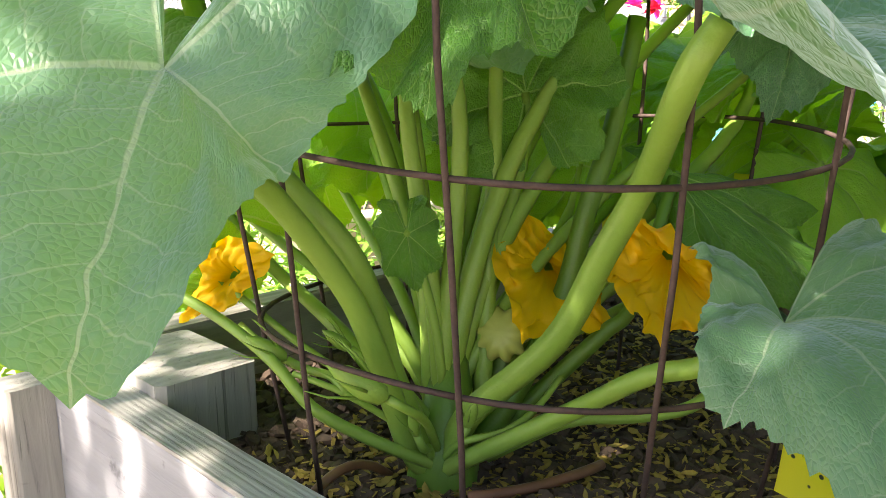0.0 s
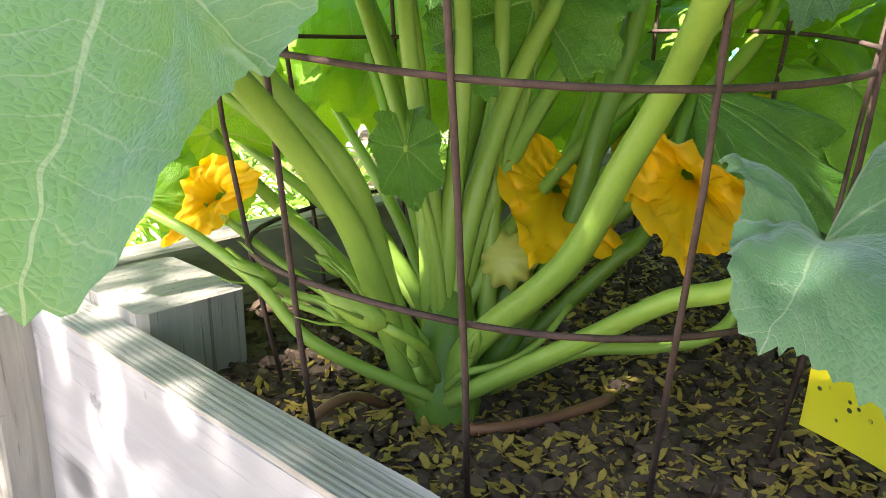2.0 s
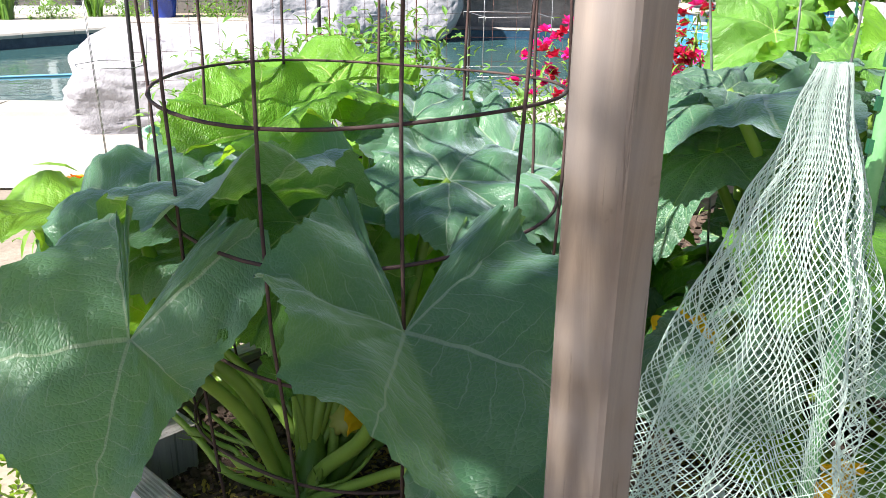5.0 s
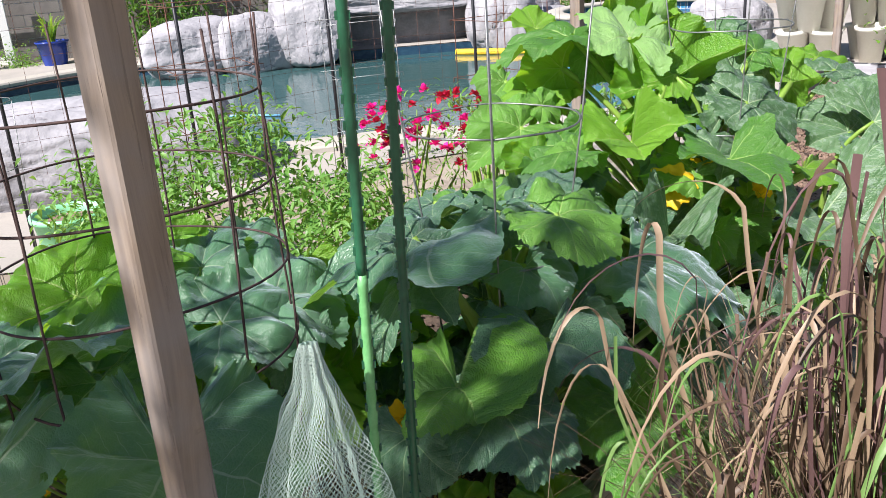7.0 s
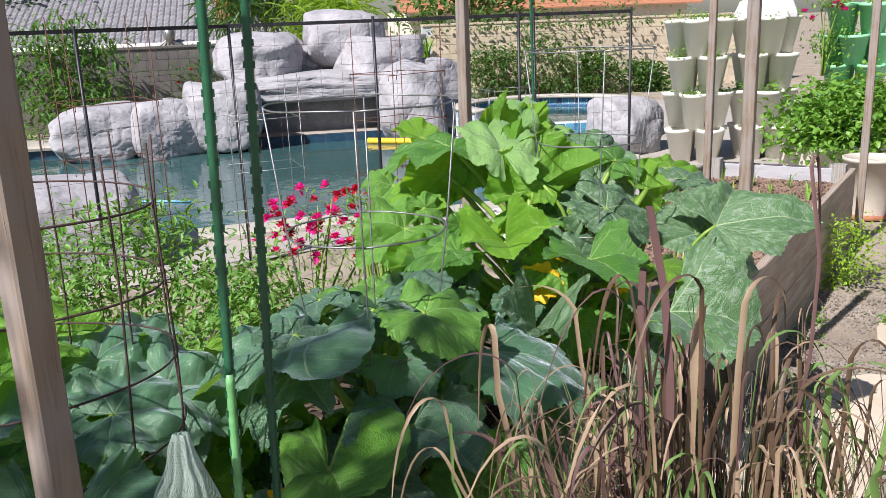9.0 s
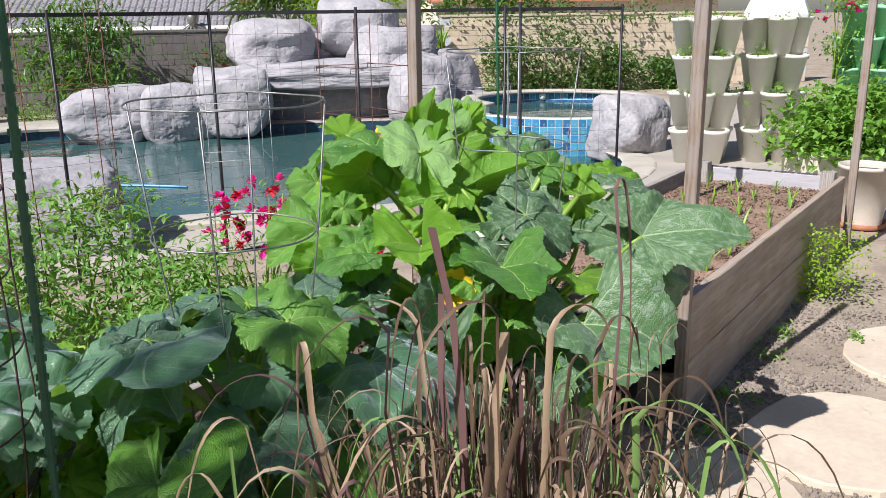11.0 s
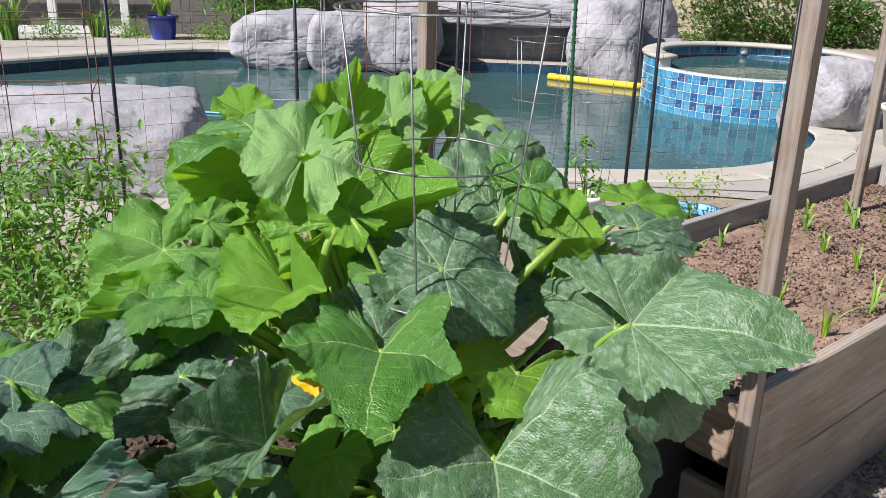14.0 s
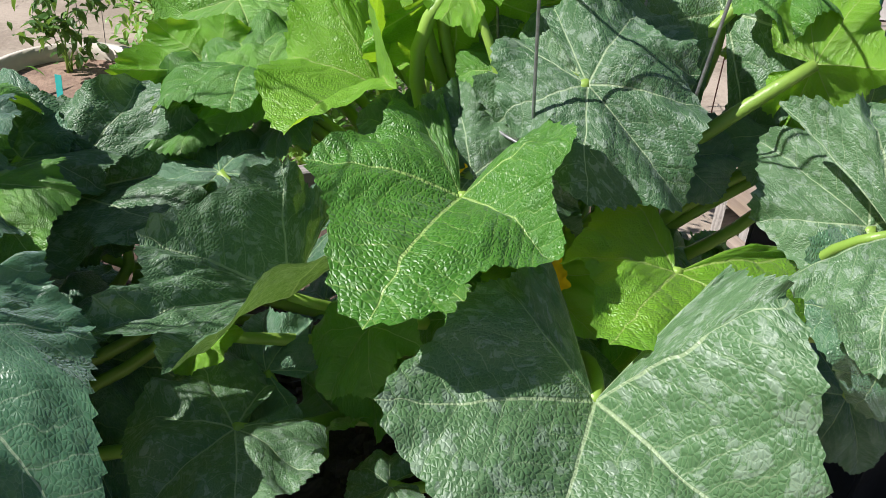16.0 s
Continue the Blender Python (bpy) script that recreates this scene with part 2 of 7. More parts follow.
M_WHITE_Y = timber("white_washed_board_crosswise", (0.43, 0.425, 0.45), (0.35, 0.345, 0.37), (0.39, 0.39, 0.41), (14, 1, 14), 0.4, crack=0.15, bands="X")
M_WOOD_GY = timber("grey_timber_crosswise", (0.44, 0.42, 0.39), (0.27, 0.25, 0.225), (0.38, 0.365, 0.35), (30, 1, 30), 0.6, crack=0.7, bands="X")
M_WOOD_Y = timber("bed_timber_crosswise", (0.40, 0.315, 0.235), (0.22, 0.165, 0.12), (0.30, 0.265, 0.235), (14, 1, 14), bands="X")
M_WOOD_GZ = timber("grey_timber_upright", (0.40, 0.37, 0.33), (0.22, 0.20, 0.18), (0.34, 0.325, 0.31), (14, 14, 1), 0.7)
M_WIRE_RUST = mottled("rusty_wire", (0.085, 0.040, 0.030), (0.17, 0.075, 0.050), 40, 0.8, 0.6, 300, 0.002, 0.3)
M_WIRE_DARK = mottled("brown_wire", (0.055, 0.034, 0.032), (0.095, 0.058, 0.050), 40, 0.75, 0.5, 300, 0.002, 0.3)
M_WIRE_ZINC = mottled("galvanised_wire", (0.20, 0.205, 0.205), (0.32, 0.33, 0.33), 60, 0.5, 0.3, 300, 0.001, 0.75)
M_BLACK = mottled("black_fence_metal", (0.016, 0.016, 0.020), (0.030, 0.030, 0.036), 12, 0.45, 0.1, 120, 0.001, 0.2)
M_STAKE = mottled("dark_green_plastic", (0.010, 0.075, 0.035), (0.016, 0.11, 0.05), 30, 0.4, 0.4, 160, 0.003)
M_STAKE_L = mottled("light_green_plastic", (0.12, 0.36, 0.12), (0.18, 0.46, 0.18), 30, 0.4, 0.4, 160, 0.003)
M_ROCK = mottled("pale_grey_rock", (0.28, 0.275, 0.295), (0.40, 0.39, 0.41), 2.2, 0.9, 0.8, 22, 0.03, third=(0.19, 0.185, 0.20))
M_DECK = mottled("cream_concrete", (0.34, 0.315, 0.28), (0.41, 0.375, 0.33), 1.4, 0.9, 0.25, 60, 0.003)
M_COPING = mottled("coping_concrete", (0.40, 0.375, 0.32), (0.47, 0.44, 0.38), 3, 0.85, 0.3, 80, 0.004)
M_GROUND = mottled("gravelly_dirt", (0.25, 0.205, 0.155), (0.38, 0.32, 0.25), 2.5, 0.95, 0.8, 45, 0.012, third=(0.17, 0.14, 0.11))
M_PEBBLE = mottled("brown_grey_pebble", (0.16, 0.135, 0.115), (0.30, 0.265, 0.23), 9, 0.9, 0.5, 80, 0.003, third=(0.40, 0.36, 0.31))
M_FLAG = mottled("tan_flagstone", (0.52, 0.44, 0.34), (0.62, 0.54, 0.43), 2.5, 0.85, 0.5, 30, 0.008, third=(0.40, 0.33, 0.25))
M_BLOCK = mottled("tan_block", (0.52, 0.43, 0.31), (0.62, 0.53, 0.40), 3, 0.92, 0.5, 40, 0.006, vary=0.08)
# west wall's grey block, darkened in colour so that the wall reads as shaded
M_BLOCK_G = mottled("shade_darkened_grey_block", (0.15, 0.137, 0.128), (0.20, 0.185, 0.17), 3, 0.92, 0.5, 40, 0.006, vary=0.08)
M_POT_CREAM = mottled("cream_plastic", (0.76, 0.74, 0.66), (0.82, 0.80, 0.73), 3, 0.5, 0.08, 60, 0.002)
M_POT_WHITE = mottled("white_plastic", (0.78, 0.78, 0.75), (0.84, 0.84, 0.82), 3, 0.45, 0.05, 60, 0.002)
M_POT_GREEN = mottled("mint_plastic", (0.26, 0.68, 0.36), (0.34, 0.74, 0.44), 3, 0.45, 0.05, 60, 0.002)
M_HERB = leafy("herb_leaf", (0.10, 0.24, 0.03), (0.19, 0.37, 0.055), (0.30, 0.52, 0.05), 9)
M_HERB_LIME = leafy("lime_herb_leaf", (0.19, 0.34, 0.02), (0.30, 0.46, 0.035), (0.4, 0.6, 0.04), 9)
M_TOMATO = leafy("tomato_leaf", (0.10, 0.25, 0.045), (0.19, 0.37, 0.08), (0.34, 0.54, 0.06), 9)
M_SHRUB = leafy("shrub_leaf", (0.045, 0.115, 0.025), (0.09, 0.19, 0.045), (0.2, 0.35, 0.04), 9)
M_TREE = leafy("tree_leaf", (0.05, 0.14, 0.022), (0.10, 0.23, 0.04), (0.22, 0.40, 0.04), 9)
M_PINK = leafy("magenta_petal", (0.78, 0.010, 0.26), (0.88, 0.035, 0.40), (0.9, 0.04, 0.32), 12, 0.6, 0.3)
M_RED = leafy("crimson_petal", (0.50, 0.006, 0.03), (0.62, 0.014, 0.07), (0.7, 0.02, 0.08), 12, 0.6, 0.3)
M_ORANGE = leafy("orange_petal", (0.85, 0.20, 0.008), (0.92, 0.32, 0.015), (0.95, 0.35, 0.02), 12, 0.6, 0.35)
M_STRAWBLADE = leafy("dry_grass_blade", (0.24, 0.165, 0.10), (0.42, 0.31, 0.21), (0.42, 0.32, 0.2), 5, 0.5, 0.2)
M_BROWNBLADE = leafy("brown_grass_blade", (0.055, 0.034, 0.022), (0.165, 0.108, 0.068), (0.25, 0.15, 0.08), 5, 0.5, 0.15)
M_PURPLEBLADE = leafy("purple_grass_blade", (0.085, 0.045, 0.045), (0.18, 0.105, 0.10), (0.21, 0.09, 0.08), 5, 0.5, 0.18)
M_GREENBLADE = leafy("green_grass_blade", (0.10, 0.20, 0.05), (0.19, 0.32, 0.09), (0.3, 0.45, 0.1), 5, 0.5, 0.2)
M_ROOF = mottled("grey_roof_tile", (0.155, 0.15, 0.165), (0.23, 0.225, 0.24), 4, 0.8, 0.4, 50, 0.01, vary=0.15)
M_STUCCO = mottled("cream_stucco", (0.60, 0.55, 0.46), (0.68, 0.63, 0.54), 3, 0.95, 0.3, 70, 0.004)
M_PAINT_W = mottled("white_paint", (0.74, 0.74, 0.73), (0.80, 0.80, 0.79), 4, 0.6, 0.1, 60, 0.002)
M_BRICK = mottled("chimney_brick", (0.42, 0.17, 0.10), (0.52, 0.23, 0.14), 8, 0.9, 0.5, 60, 0.006)
M_CARD = None
M_PALEBLUE = mottled("pale_blue_plastic", (0.16, 0.42, 0.66), (0.22, 0.50, 0.74), 3, 0.45, 0.05, 60, 0.002)
M_BLUE = mottled("cobalt_glaze", (0.015, 0.035, 0.22), (0.02, 0.05, 0.30), 5, 0.2, 0.05, 60, 0.002)
M_TERRA = mottled("terracotta", (0.36, 0.15, 0.08), (0.45, 0.20, 0.11), 6, 0.85, 0.2, 60, 0.003)
M_GREYPOT = mottled("beige_pot", (0.50, 0.46, 0.38), (0.58, 0.53, 0.45), 5, 0.6, 0.1, 60, 0.002)
M_NOODLE = mottled("yellow_foam", (0.75, 0.48, 0.02), (0.82, 0.55, 0.03), 9, 0.7, 0.3, 80, 0.003)
M_TEAL = mottled("teal_plastic", (0.03, 0.36, 0.34), (0.04, 0.42, 0.40), 9, 0.45, 0.05, 80, 0.001)
M_BLACKPLASTIC = mottled("black_plastic", (0.012, 0.012, 0.013), (0.028, 0.028, 0.030), 9, 0.5, 0.1, 80, 0.002)
M_HOSE = mottled("brown_drip_hose", (0.17, 0.075, 0.04), (0.24, 0.11, 0.06), 9, 0.5, 0.1, 80, 0.001)
M_STEM = mottled("woody_stem", (0.10, 0.085, 0.04), (0.16, 0.14, 0.06), 20, 0.85, 0.4, 90, 0.003)
# grotto back: rock grey darkened to stand in for the shade under the slab
M_GROTTO = mottled("painted_shade_rock", (0.17, 0.168, 0.175), (0.26, 0.255, 0.26), 3, 0.7, 0.5, 30, 0.02)


def card_material():
    m = Nodes("sticky_card_yellow")
    v = m.coords()
    bugs = m.ramp(m.voronoi(v, 95.0), 0.16, 0.24, 1.0, 0.0)
    some = m.ramp(m.noise(v, 45.0, 2), 0.46, 0.54)
    col = m.mix(m.math("MULTIPLY", bugs, some), (0.80, 0.66, 0.02), (0.03, 0.03, 0.02))
    return m.done(col, 0.35)


def water_material():
    m = Nodes("pool_water")
    v = m.coords()
    n = m.math("ADD", m.noise(v, 3.0, 2), m.math("MULTIPLY", m.noise(v, 14.0, 2), 0.2))
    m.done(m.mix(m.noise(v, 0.6, 2), (0.030, 0.092, 0.094), (0.055, 0.115, 0.112)), 0.06, m.bump(n, 0.14, 0.05), 0.0, 0.5)
    m.bsdf.inputs["IOR"].default_value = 1.33
    return m.mat


def tile_material():
    m = Nodes("blue_glazed_tile")
    r = m.node("ObjectInfo").outputs["Random"]
    v = m.coords()
    col = m.mix(m.ramp(r, 0.0, 0.6), (0.035, 0.20, 0.38), (0.09, 0.32, 0.47))
    col = m.mix(m.ramp(r, 0.70, 0.82), col, (0.025, 0.075, 0.20))
    col = m.mix(m.math("MULTIPLY", m.ramp(m.noise(v, 40, 3), 0.45, 0.75), 0.5), col, (0.16, 0.42, 0.56))
    return m.done(col, 0.12)


M_CARD, M_WATER, M_TILE = card_material(), water_material(), tile_material()
M_POOLTILE = mottled("dark_pool_tile", (0.016, 0.045, 0.085), (0.03, 0.075, 0.12), 12, 0.2, 0.05, 60, 0.001)
M_GROUT = mottled("pale_grout", (0.45, 0.48, 0.50), (0.52, 0.55, 0.57), 9, 0.8, 0.1, 60, 0.001)
M_STRIP = mottled("dark_grey_strip", (0.05, 0.05, 0.055), (0.09, 0.09, 0.095), 12, 0.6, 0.1, 80, 0.001)
M_CORN = leafy("young_corn_green", (0.20, 0.38, 0.07), (0.30, 0.50, 0.12), (0.36, 0.56, 0.08), 14, 0.45, 0.3, 0.2)
M_NET = leafy("mint_netting", (0.62, 0.76, 0.68), (0.70, 0.82, 0.75), (0.7, 0.85, 0.75), 9, 0.5, 0.3, 0.0)

# ---- mesh helpers ----
class MB:
    """Collects faces for one mesh."""

    def __init__(self):
        self.v, self.f, self.uv = [], [], []

    def add(self, verts, faces):
        o = len(self.v)
        self.v += [tuple(p) for p in verts]
        self.f += [tuple(i + o for i in f) for f in faces]

    def box(self, lo, hi, m=None):
        (a, b, c), (d, e, f) = lo, hi
        vs = [(a, b, c), (d, b, c), (d, e, c), (a, e, c), (a, b, f), (d, b, f), (d, e, f), (a, e, f)]
        if m is not None:
            vs = [m @ Vector(p) for p in vs]
        self.add(vs, [(3, 2, 1, 0), (4, 5, 6, 7), (0, 1, 5, 4), (1, 2, 6, 5), (2, 3, 7, 6), (3, 0, 4, 7)])

    def tube(self, pts, radii, n=8, ridge=0.0, close=True):
        pts = [Vector(p) for p in pts]
        if not isinstance(radii, (list, tuple)):
            radii = [radii] * len(pts)
        o = len(self.v)
        ref = None
        for i, p in enumerate(pts):
            d = (pts[min(i + 1, len(pts) - 1)] - pts[max(i - 1, 0)])
            d = d.normalized() if d.length > 1e-9 else Vector((0, 0, 1))
            if ref is None:
                ref = d.orthogonal().normalized()
            ref = (ref - d * ref.dot(d))
            ref = ref.normalized() if ref.length > 1e-6 else d.orthogonal().normalized()
            w = d.cross(ref)
            for k in range(n):
                a = 2 * math.pi * k / n
                rr = radii[i] * (1 + (ridge if k % 2 else -ridge))
                self.v.append(tuple(p + (ref * math.cos(a) + w * math.sin(a)) * rr))
        for i in range(len(pts) - 1):
            for k in range(n):
                a, b = o + i * n + k, o + i * n + (k + 1) % n
                self.f.append((a, b, b + n, a + n))
        if close:
            self.f.append(tuple(o + k for k in reversed(range(n))))
            e = o + (len(pts) - 1) * n
            self.f.append(tuple(e + k for k in range(n)))

    def lathe(self, profile, n=24, m=None, wob=0.0, seed=0):
        o = len(self.v)
        rnd = random.Random(seed)
        ph = [rnd.uniform(0, 6.28) for _ in range(4)]
        for r, z in profile:
            for k in range(n):
                a = 2 * math.pi * k / n
                q = r * (1 + wob * math.sin(3 * a + ph[0]) + wob * 0.6 * math.sin(5 * a + ph[1]))
                p = Vector((q * math.cos(a), q * math.sin(a), z))
                self.v.append(tuple(m @ p if m is not None else p))
        for i in range(len(profile) - 1):
            for k in range(n):
                a, b = o + i * n + k, o + i * n + (k + 1) % n
                self.f.append((a, b, b + n, a + n))

    def mesh(self, name):
        me = bpy.data.meshes.new(name)
        me.from_pydata(self.v, [], self.f)
        me.update()
        return me


def thing(name, label, category, group="", kind="", at=None):
    e = new(name)
    e.empty_display_size = 0.05
    if at is not None:
        e.matrix_basis = at
    return tagged(e, label, category, group, kind)


def put_mesh(ob, mat, smooth, bevel=0.0):
    ob.data.materials.append(mat)
    if smooth:
        for p in ob.data.polygons:
            p.use_smooth = True
    if bevel:
        b = ob.modifiers.new("bevel", "BEVEL")
        b.width, b.segments, b.limit_method = bevel, 2, "ANGLE"
    return ob


def part(name, mb, mat, parent=None, label="", smooth=False, bevel=0.0):
    """One mesh object under a thing or a part."""
    ob = new(name, mb.mesh(name) if isinstance(mb, MB) else mb)
    if parent is not None:
        ob.parent = parent
    if label:
        ob["label"] = label
    if isinstance(mb, MB):
        put_mesh(ob, mat, smooth, bevel)
    return ob


def solo(name, mb, mat, label, category, group="", kind="", smooth=False, bevel=0.0, at=None):
    ob = part(name, mb, mat, None, "", smooth, bevel)
    if at is not None:
        ob.matrix_basis = at
    return tagged(ob, label, category, group, kind)


def bez(p0, p1, p2, p3, n=10):
    p0, p1, p2, p3 = (Vector(p) for p in (p0, p1, p2, p3))
    out = []
    for i in range(n + 1):
        t = i / n
        s = 1 - t
        out.append(p0 * s ** 3 + p1 * 3 * s * s * t + p2 * 3 * s * t * t + p3 * t ** 3)
    return out


def grid_patch(lo, hi, nx, ny, height):
    mb = MB()
    vs = []
    for j in range(ny + 1):
        for i in range(nx + 1):
            x = lo[0] + (hi[0] - lo[0]) * i / nx
            y = lo[1] + (hi[1] - lo[1]) * j / ny
            vs.append((x, y, height(x, y)))
    w = nx + 1
    mb.add(vs, [(j * w + i, j * w + i + 1, (j + 1) * w + i + 1, (j + 1) * w + i) for j in range(ny) for i in range(nx)])
    return mb


def rough(x, y, s, seed=0.0):
    return noise.noise(Vector((x * s, y * s, seed)))

# ---- ground, pool and far setting ----
BED_F = pose(0.33, 0.16, 0, 0, 0, 45)   # front corner of the squash bed, x along its long side
BED_R = pose(2.49, 2.07, 0, 0, 0, 45)   # near corner of the corn bed
POOL = [(-8.0, 7.4), (-5.0, 6.5), (-2.9, 6.0), (-0.5, 6.25), (2.0, 6.55), (3.3, 6.75), (4.1, 7.25), (4.7, 8.2), (4.75, 9.2), (4.6, 12.4),
        (3.4, 12.9), (0.5, 13.0), (-2.4, 13.2), (-3.4, 12.9), (-4.6, 11.6), (-6.0, 9.9), (-7.4, 8.6)]


def smooth_loop(pts, n=6):
    out = []
    for i in range(len(pts)):
        p0, p1, p2, p3 = (Vector(pts[(i + k) % len(pts)]) for k in (-1, 0, 1, 2))
        for k in range(n):
            t = k / n
            out.append(0.5 * (2 * p1 + (p2 - p0) * t + (2 * p0 - 5 * p1 + 4 * p2 - p3) * t * t + (3 * p1 - p0 - 3 * p2 + p3) * t ** 3))
    return [(p.x, p.y) for p in out]


def sheet(name, outer, hole, z, mat, label, category):
    bm = bmesh.new()
    for loop in (outer, hole):
        if not loop:
            continue
        vs = [bm.verts.new((x, y, z)) for x, y in loop]
        for a, b in zip(vs, vs[1:] + vs[:1]):
            bm.edges.new((a, b))
    bmesh.ops.triangle_fill(bm, use_beauty=True, edges=bm.edges[:])
    for f in bm.faces:
        f.normal_update()
        if f.normal.z < 0:
            f.normal_flip()
    me = bpy.data.meshes.new(name)
    bm.to_mesh(me)
    bm.free()
    ob = new(name, me)
    me.materials.append(mat)
    return tagged(ob, label, category, kind="structure")


pool_edge = smooth_loop(POOL)
sheet("ground", [(-400, -400), (400, -400), (400, 400), (-400, 400)], pool_edge, 0.0, M_GROUND, "gravelly pale brown dirt ground beside the beds", "ground")
sheet("pavement", [(-12, 3.4), (-1.05, 3.85), (-0.75, 4.75), (1.0, 5.5), (3.2, 6.05), (4.4, 5.9), (5.6, 4.9), (7.6, 3.0), (12, 3.0), (12, 12), (9, 15), (-12, 15)], pool_edge, 0.012, M_DECK,
      "cream brushed concrete pool deck", "deck")
sheet("water", pool_edge, [], -0.13, M_WATER, "still teal swimming pool water", "water")
mb = MB()
for (a, b), (c, d) in zip(pool_edge, pool_edge[1:] + pool_edge[:1]):
    mb.add([(a, b, -0.3), (c, d, -0.3), (c, d, 0.0), (a, b, 0.0)], [(0, 1, 2, 3)])
solo("pool_wall", mb, M_POOLTILE, "dark blue tiled rim of the pool", "pool wall", kind="structure")


def coping(path, name):
    """Rounded concrete edge slabs with joints between them, along part of the pool's rim."""
    th = thing(name, "cream concrete coping slabs along the pool", "coping", kind="structure")
    for (a, b), (c, d) in zip(path, path[1:]):
        if b > 11.8 and -2.2 < a < 3.9:
            continue
        p, q = Vector((a, b, 0)), Vector((c, d, 0))
        u = (q - p).normalized()
        w = Vector((u.y, -u.x, 0))
        m = MB()
        prof = [(-0.05, 0.0), (-0.06, 0.04), (-0.04, 0.065), (0.0, 0.07), (0.30, 0.07), (0.32, 0.05), (0.32, 0.012)]
        vs = [tuple(e + w * x + Vector((0, 0, z))) for e in (p + u * 0.006, q - u * 0.006) for x, z in prof]
        n = len(prof)
        if b < 9.0 and a > 0.5:
            vs = [(x, y, z * 0.4) for x, y, z in vs]
        m.add(vs, [(i, i + 1, n + i + 1, n + i) for i in range(n - 1)] + [tuple(range(n)), tuple(reversed(range(n, 2 * n)))])
        part("slab", m, M_COPING, th)


coping([pool_edge[i % len(pool_edge)] for i in range(0, len(pool_edge) + 1, 2)], "coping")


def rock(x, y, z, w, d_, h, seed, turn=0.0, flat=2.6, mat=None, name="boulder", label="pale grey rounded artificial boulder by the pool", parent=None):
    bm = bmesh.new()
    bmesh.ops.create_icosphere(bm, subdivisions=6, radius=1.0)
    rnd = random.Random(seed * 13 + 5)
    cuts = [(Vector(d), 1.0 * rnd.uniform(0.92, 1.08)) for d in ((1, 0, 0), (-1, 0, 0), (0, 1, 0), (0, -1, 0), (0, 0, 1), (0, 0, -1))]
    for _ in range(13):
        d = Vector((rnd.gauss(0, 1), rnd.gauss(0, 1), rnd.gauss(0.25, 0.8))).normalized()
        cuts.append((d, rnd.uniform(0.98, 1.22)))
    for v in bm.verts:
        p = v.co.normalized()
        wb = p + 0.10 * Vector((noise.noise(p * 1.7 + Vector((seed, 0, 0))), noise.noise(p * 1.7 + Vector((0, seed, 3))), noise.noise(p * 1.7 + Vector((5, 0, seed)))))
        k = sum((max(wb.dot(d), 0.0) / c) ** 13 for d, c in cuts) ** (-1 / 13)
        q = p * k
        n2 = noise.noise(q * 3.1 + Vector((seed * 2.3, 0, seed)))
        n3 = abs(noise.noise(q * 1.6 + Vector((0, seed * 3.7, seed))))
        n4 = noise.noise(q * 9.0 + Vector((seed, 0, 0)))
        n5 = abs(noise.noise(q * 5.0 + Vector((0, 0, seed * 1.9))))
        q = q * (1 + 0.035 * n2 - 0.9 * max(0, 0.035 - n3) - 0.35 * max(0, 0.05 - n5) + 0.010 * n4)
        v.co = Vector((q.x * w / 2, q.y * d_ / 2, h / 2 + q.z * h / 2))
    me = bpy.data.meshes.new(name)
    bm.to_mesh(me)
    bm.free()
    ob = new(name, me)
    put_mesh(ob, mat or M_ROCK, True)
    ob.matrix_basis = pose(x, y, z, 0, 0, turn)
    if parent is not None:
        ob.parent = parent
    else:
        tagged(ob, label, "boulder", "boulders round the pool")
    return ob


# waterfall boulders beyond the pool, left to right
rock(-1.70, 12.95, -0.2, 1.46, 1.2, 0.86, 1, 8, 3.4)
rock(-0.82, 12.85, -0.2, 1.10, 1.1, 0.92, 2, 20, 2.6)
rock(0.10, 12.90, -0.2, 1.20, 1.2, 1.16, 3, 0, 2.6)
rock(1.55, 13.75, 0.52, 2.75, 1.5, 0.45, 4, 0, 3.6)
rock(0.70, 13.9, 0.74, 1.35, 1.3, 0.86, 5, 15, 3.2)
rock(1.05, 14.5, 1.10, 0.80, 0.9, 0.50, 15, 40, 3.0)
rock(1.45, 14.5, 0.90, 0.75, 0.9, 0.50, 6, 50, 3.0)
rock(2.28, 14.3, 0.98, 1.35, 1.2, 0.95, 7, 0, 2.8)
rock(2.75, 13.9, 0.62, 1.45, 1.3, 0.85, 8, 30, 2.8)
rock(1.85, 14.9, 0.70, 1.30, 1.0, 0.70, 18, 10, 2.8)
rock(3.05, 12.95, -0.2, 1.05, 1.1, 1.24, 9, 0, 2.6)
rock(3.75, 14.2, 0.0, 1.00, 1.0, 1.05, 10, 20, 3.0)
rock(3.95, 13.4, -0.10, 0.75, 0.8, 0.50, 11, 0, 3.2)
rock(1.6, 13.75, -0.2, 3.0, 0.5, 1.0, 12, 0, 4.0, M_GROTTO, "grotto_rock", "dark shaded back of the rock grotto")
rock(5.10, 9.12, -0.14, 0.98, 0.82, 0.84, 13, 30, 2.8)
rock(-1.28, 5.65, -0.10, 1.85, 1.05, 0.80, 14, 14, 2.9)

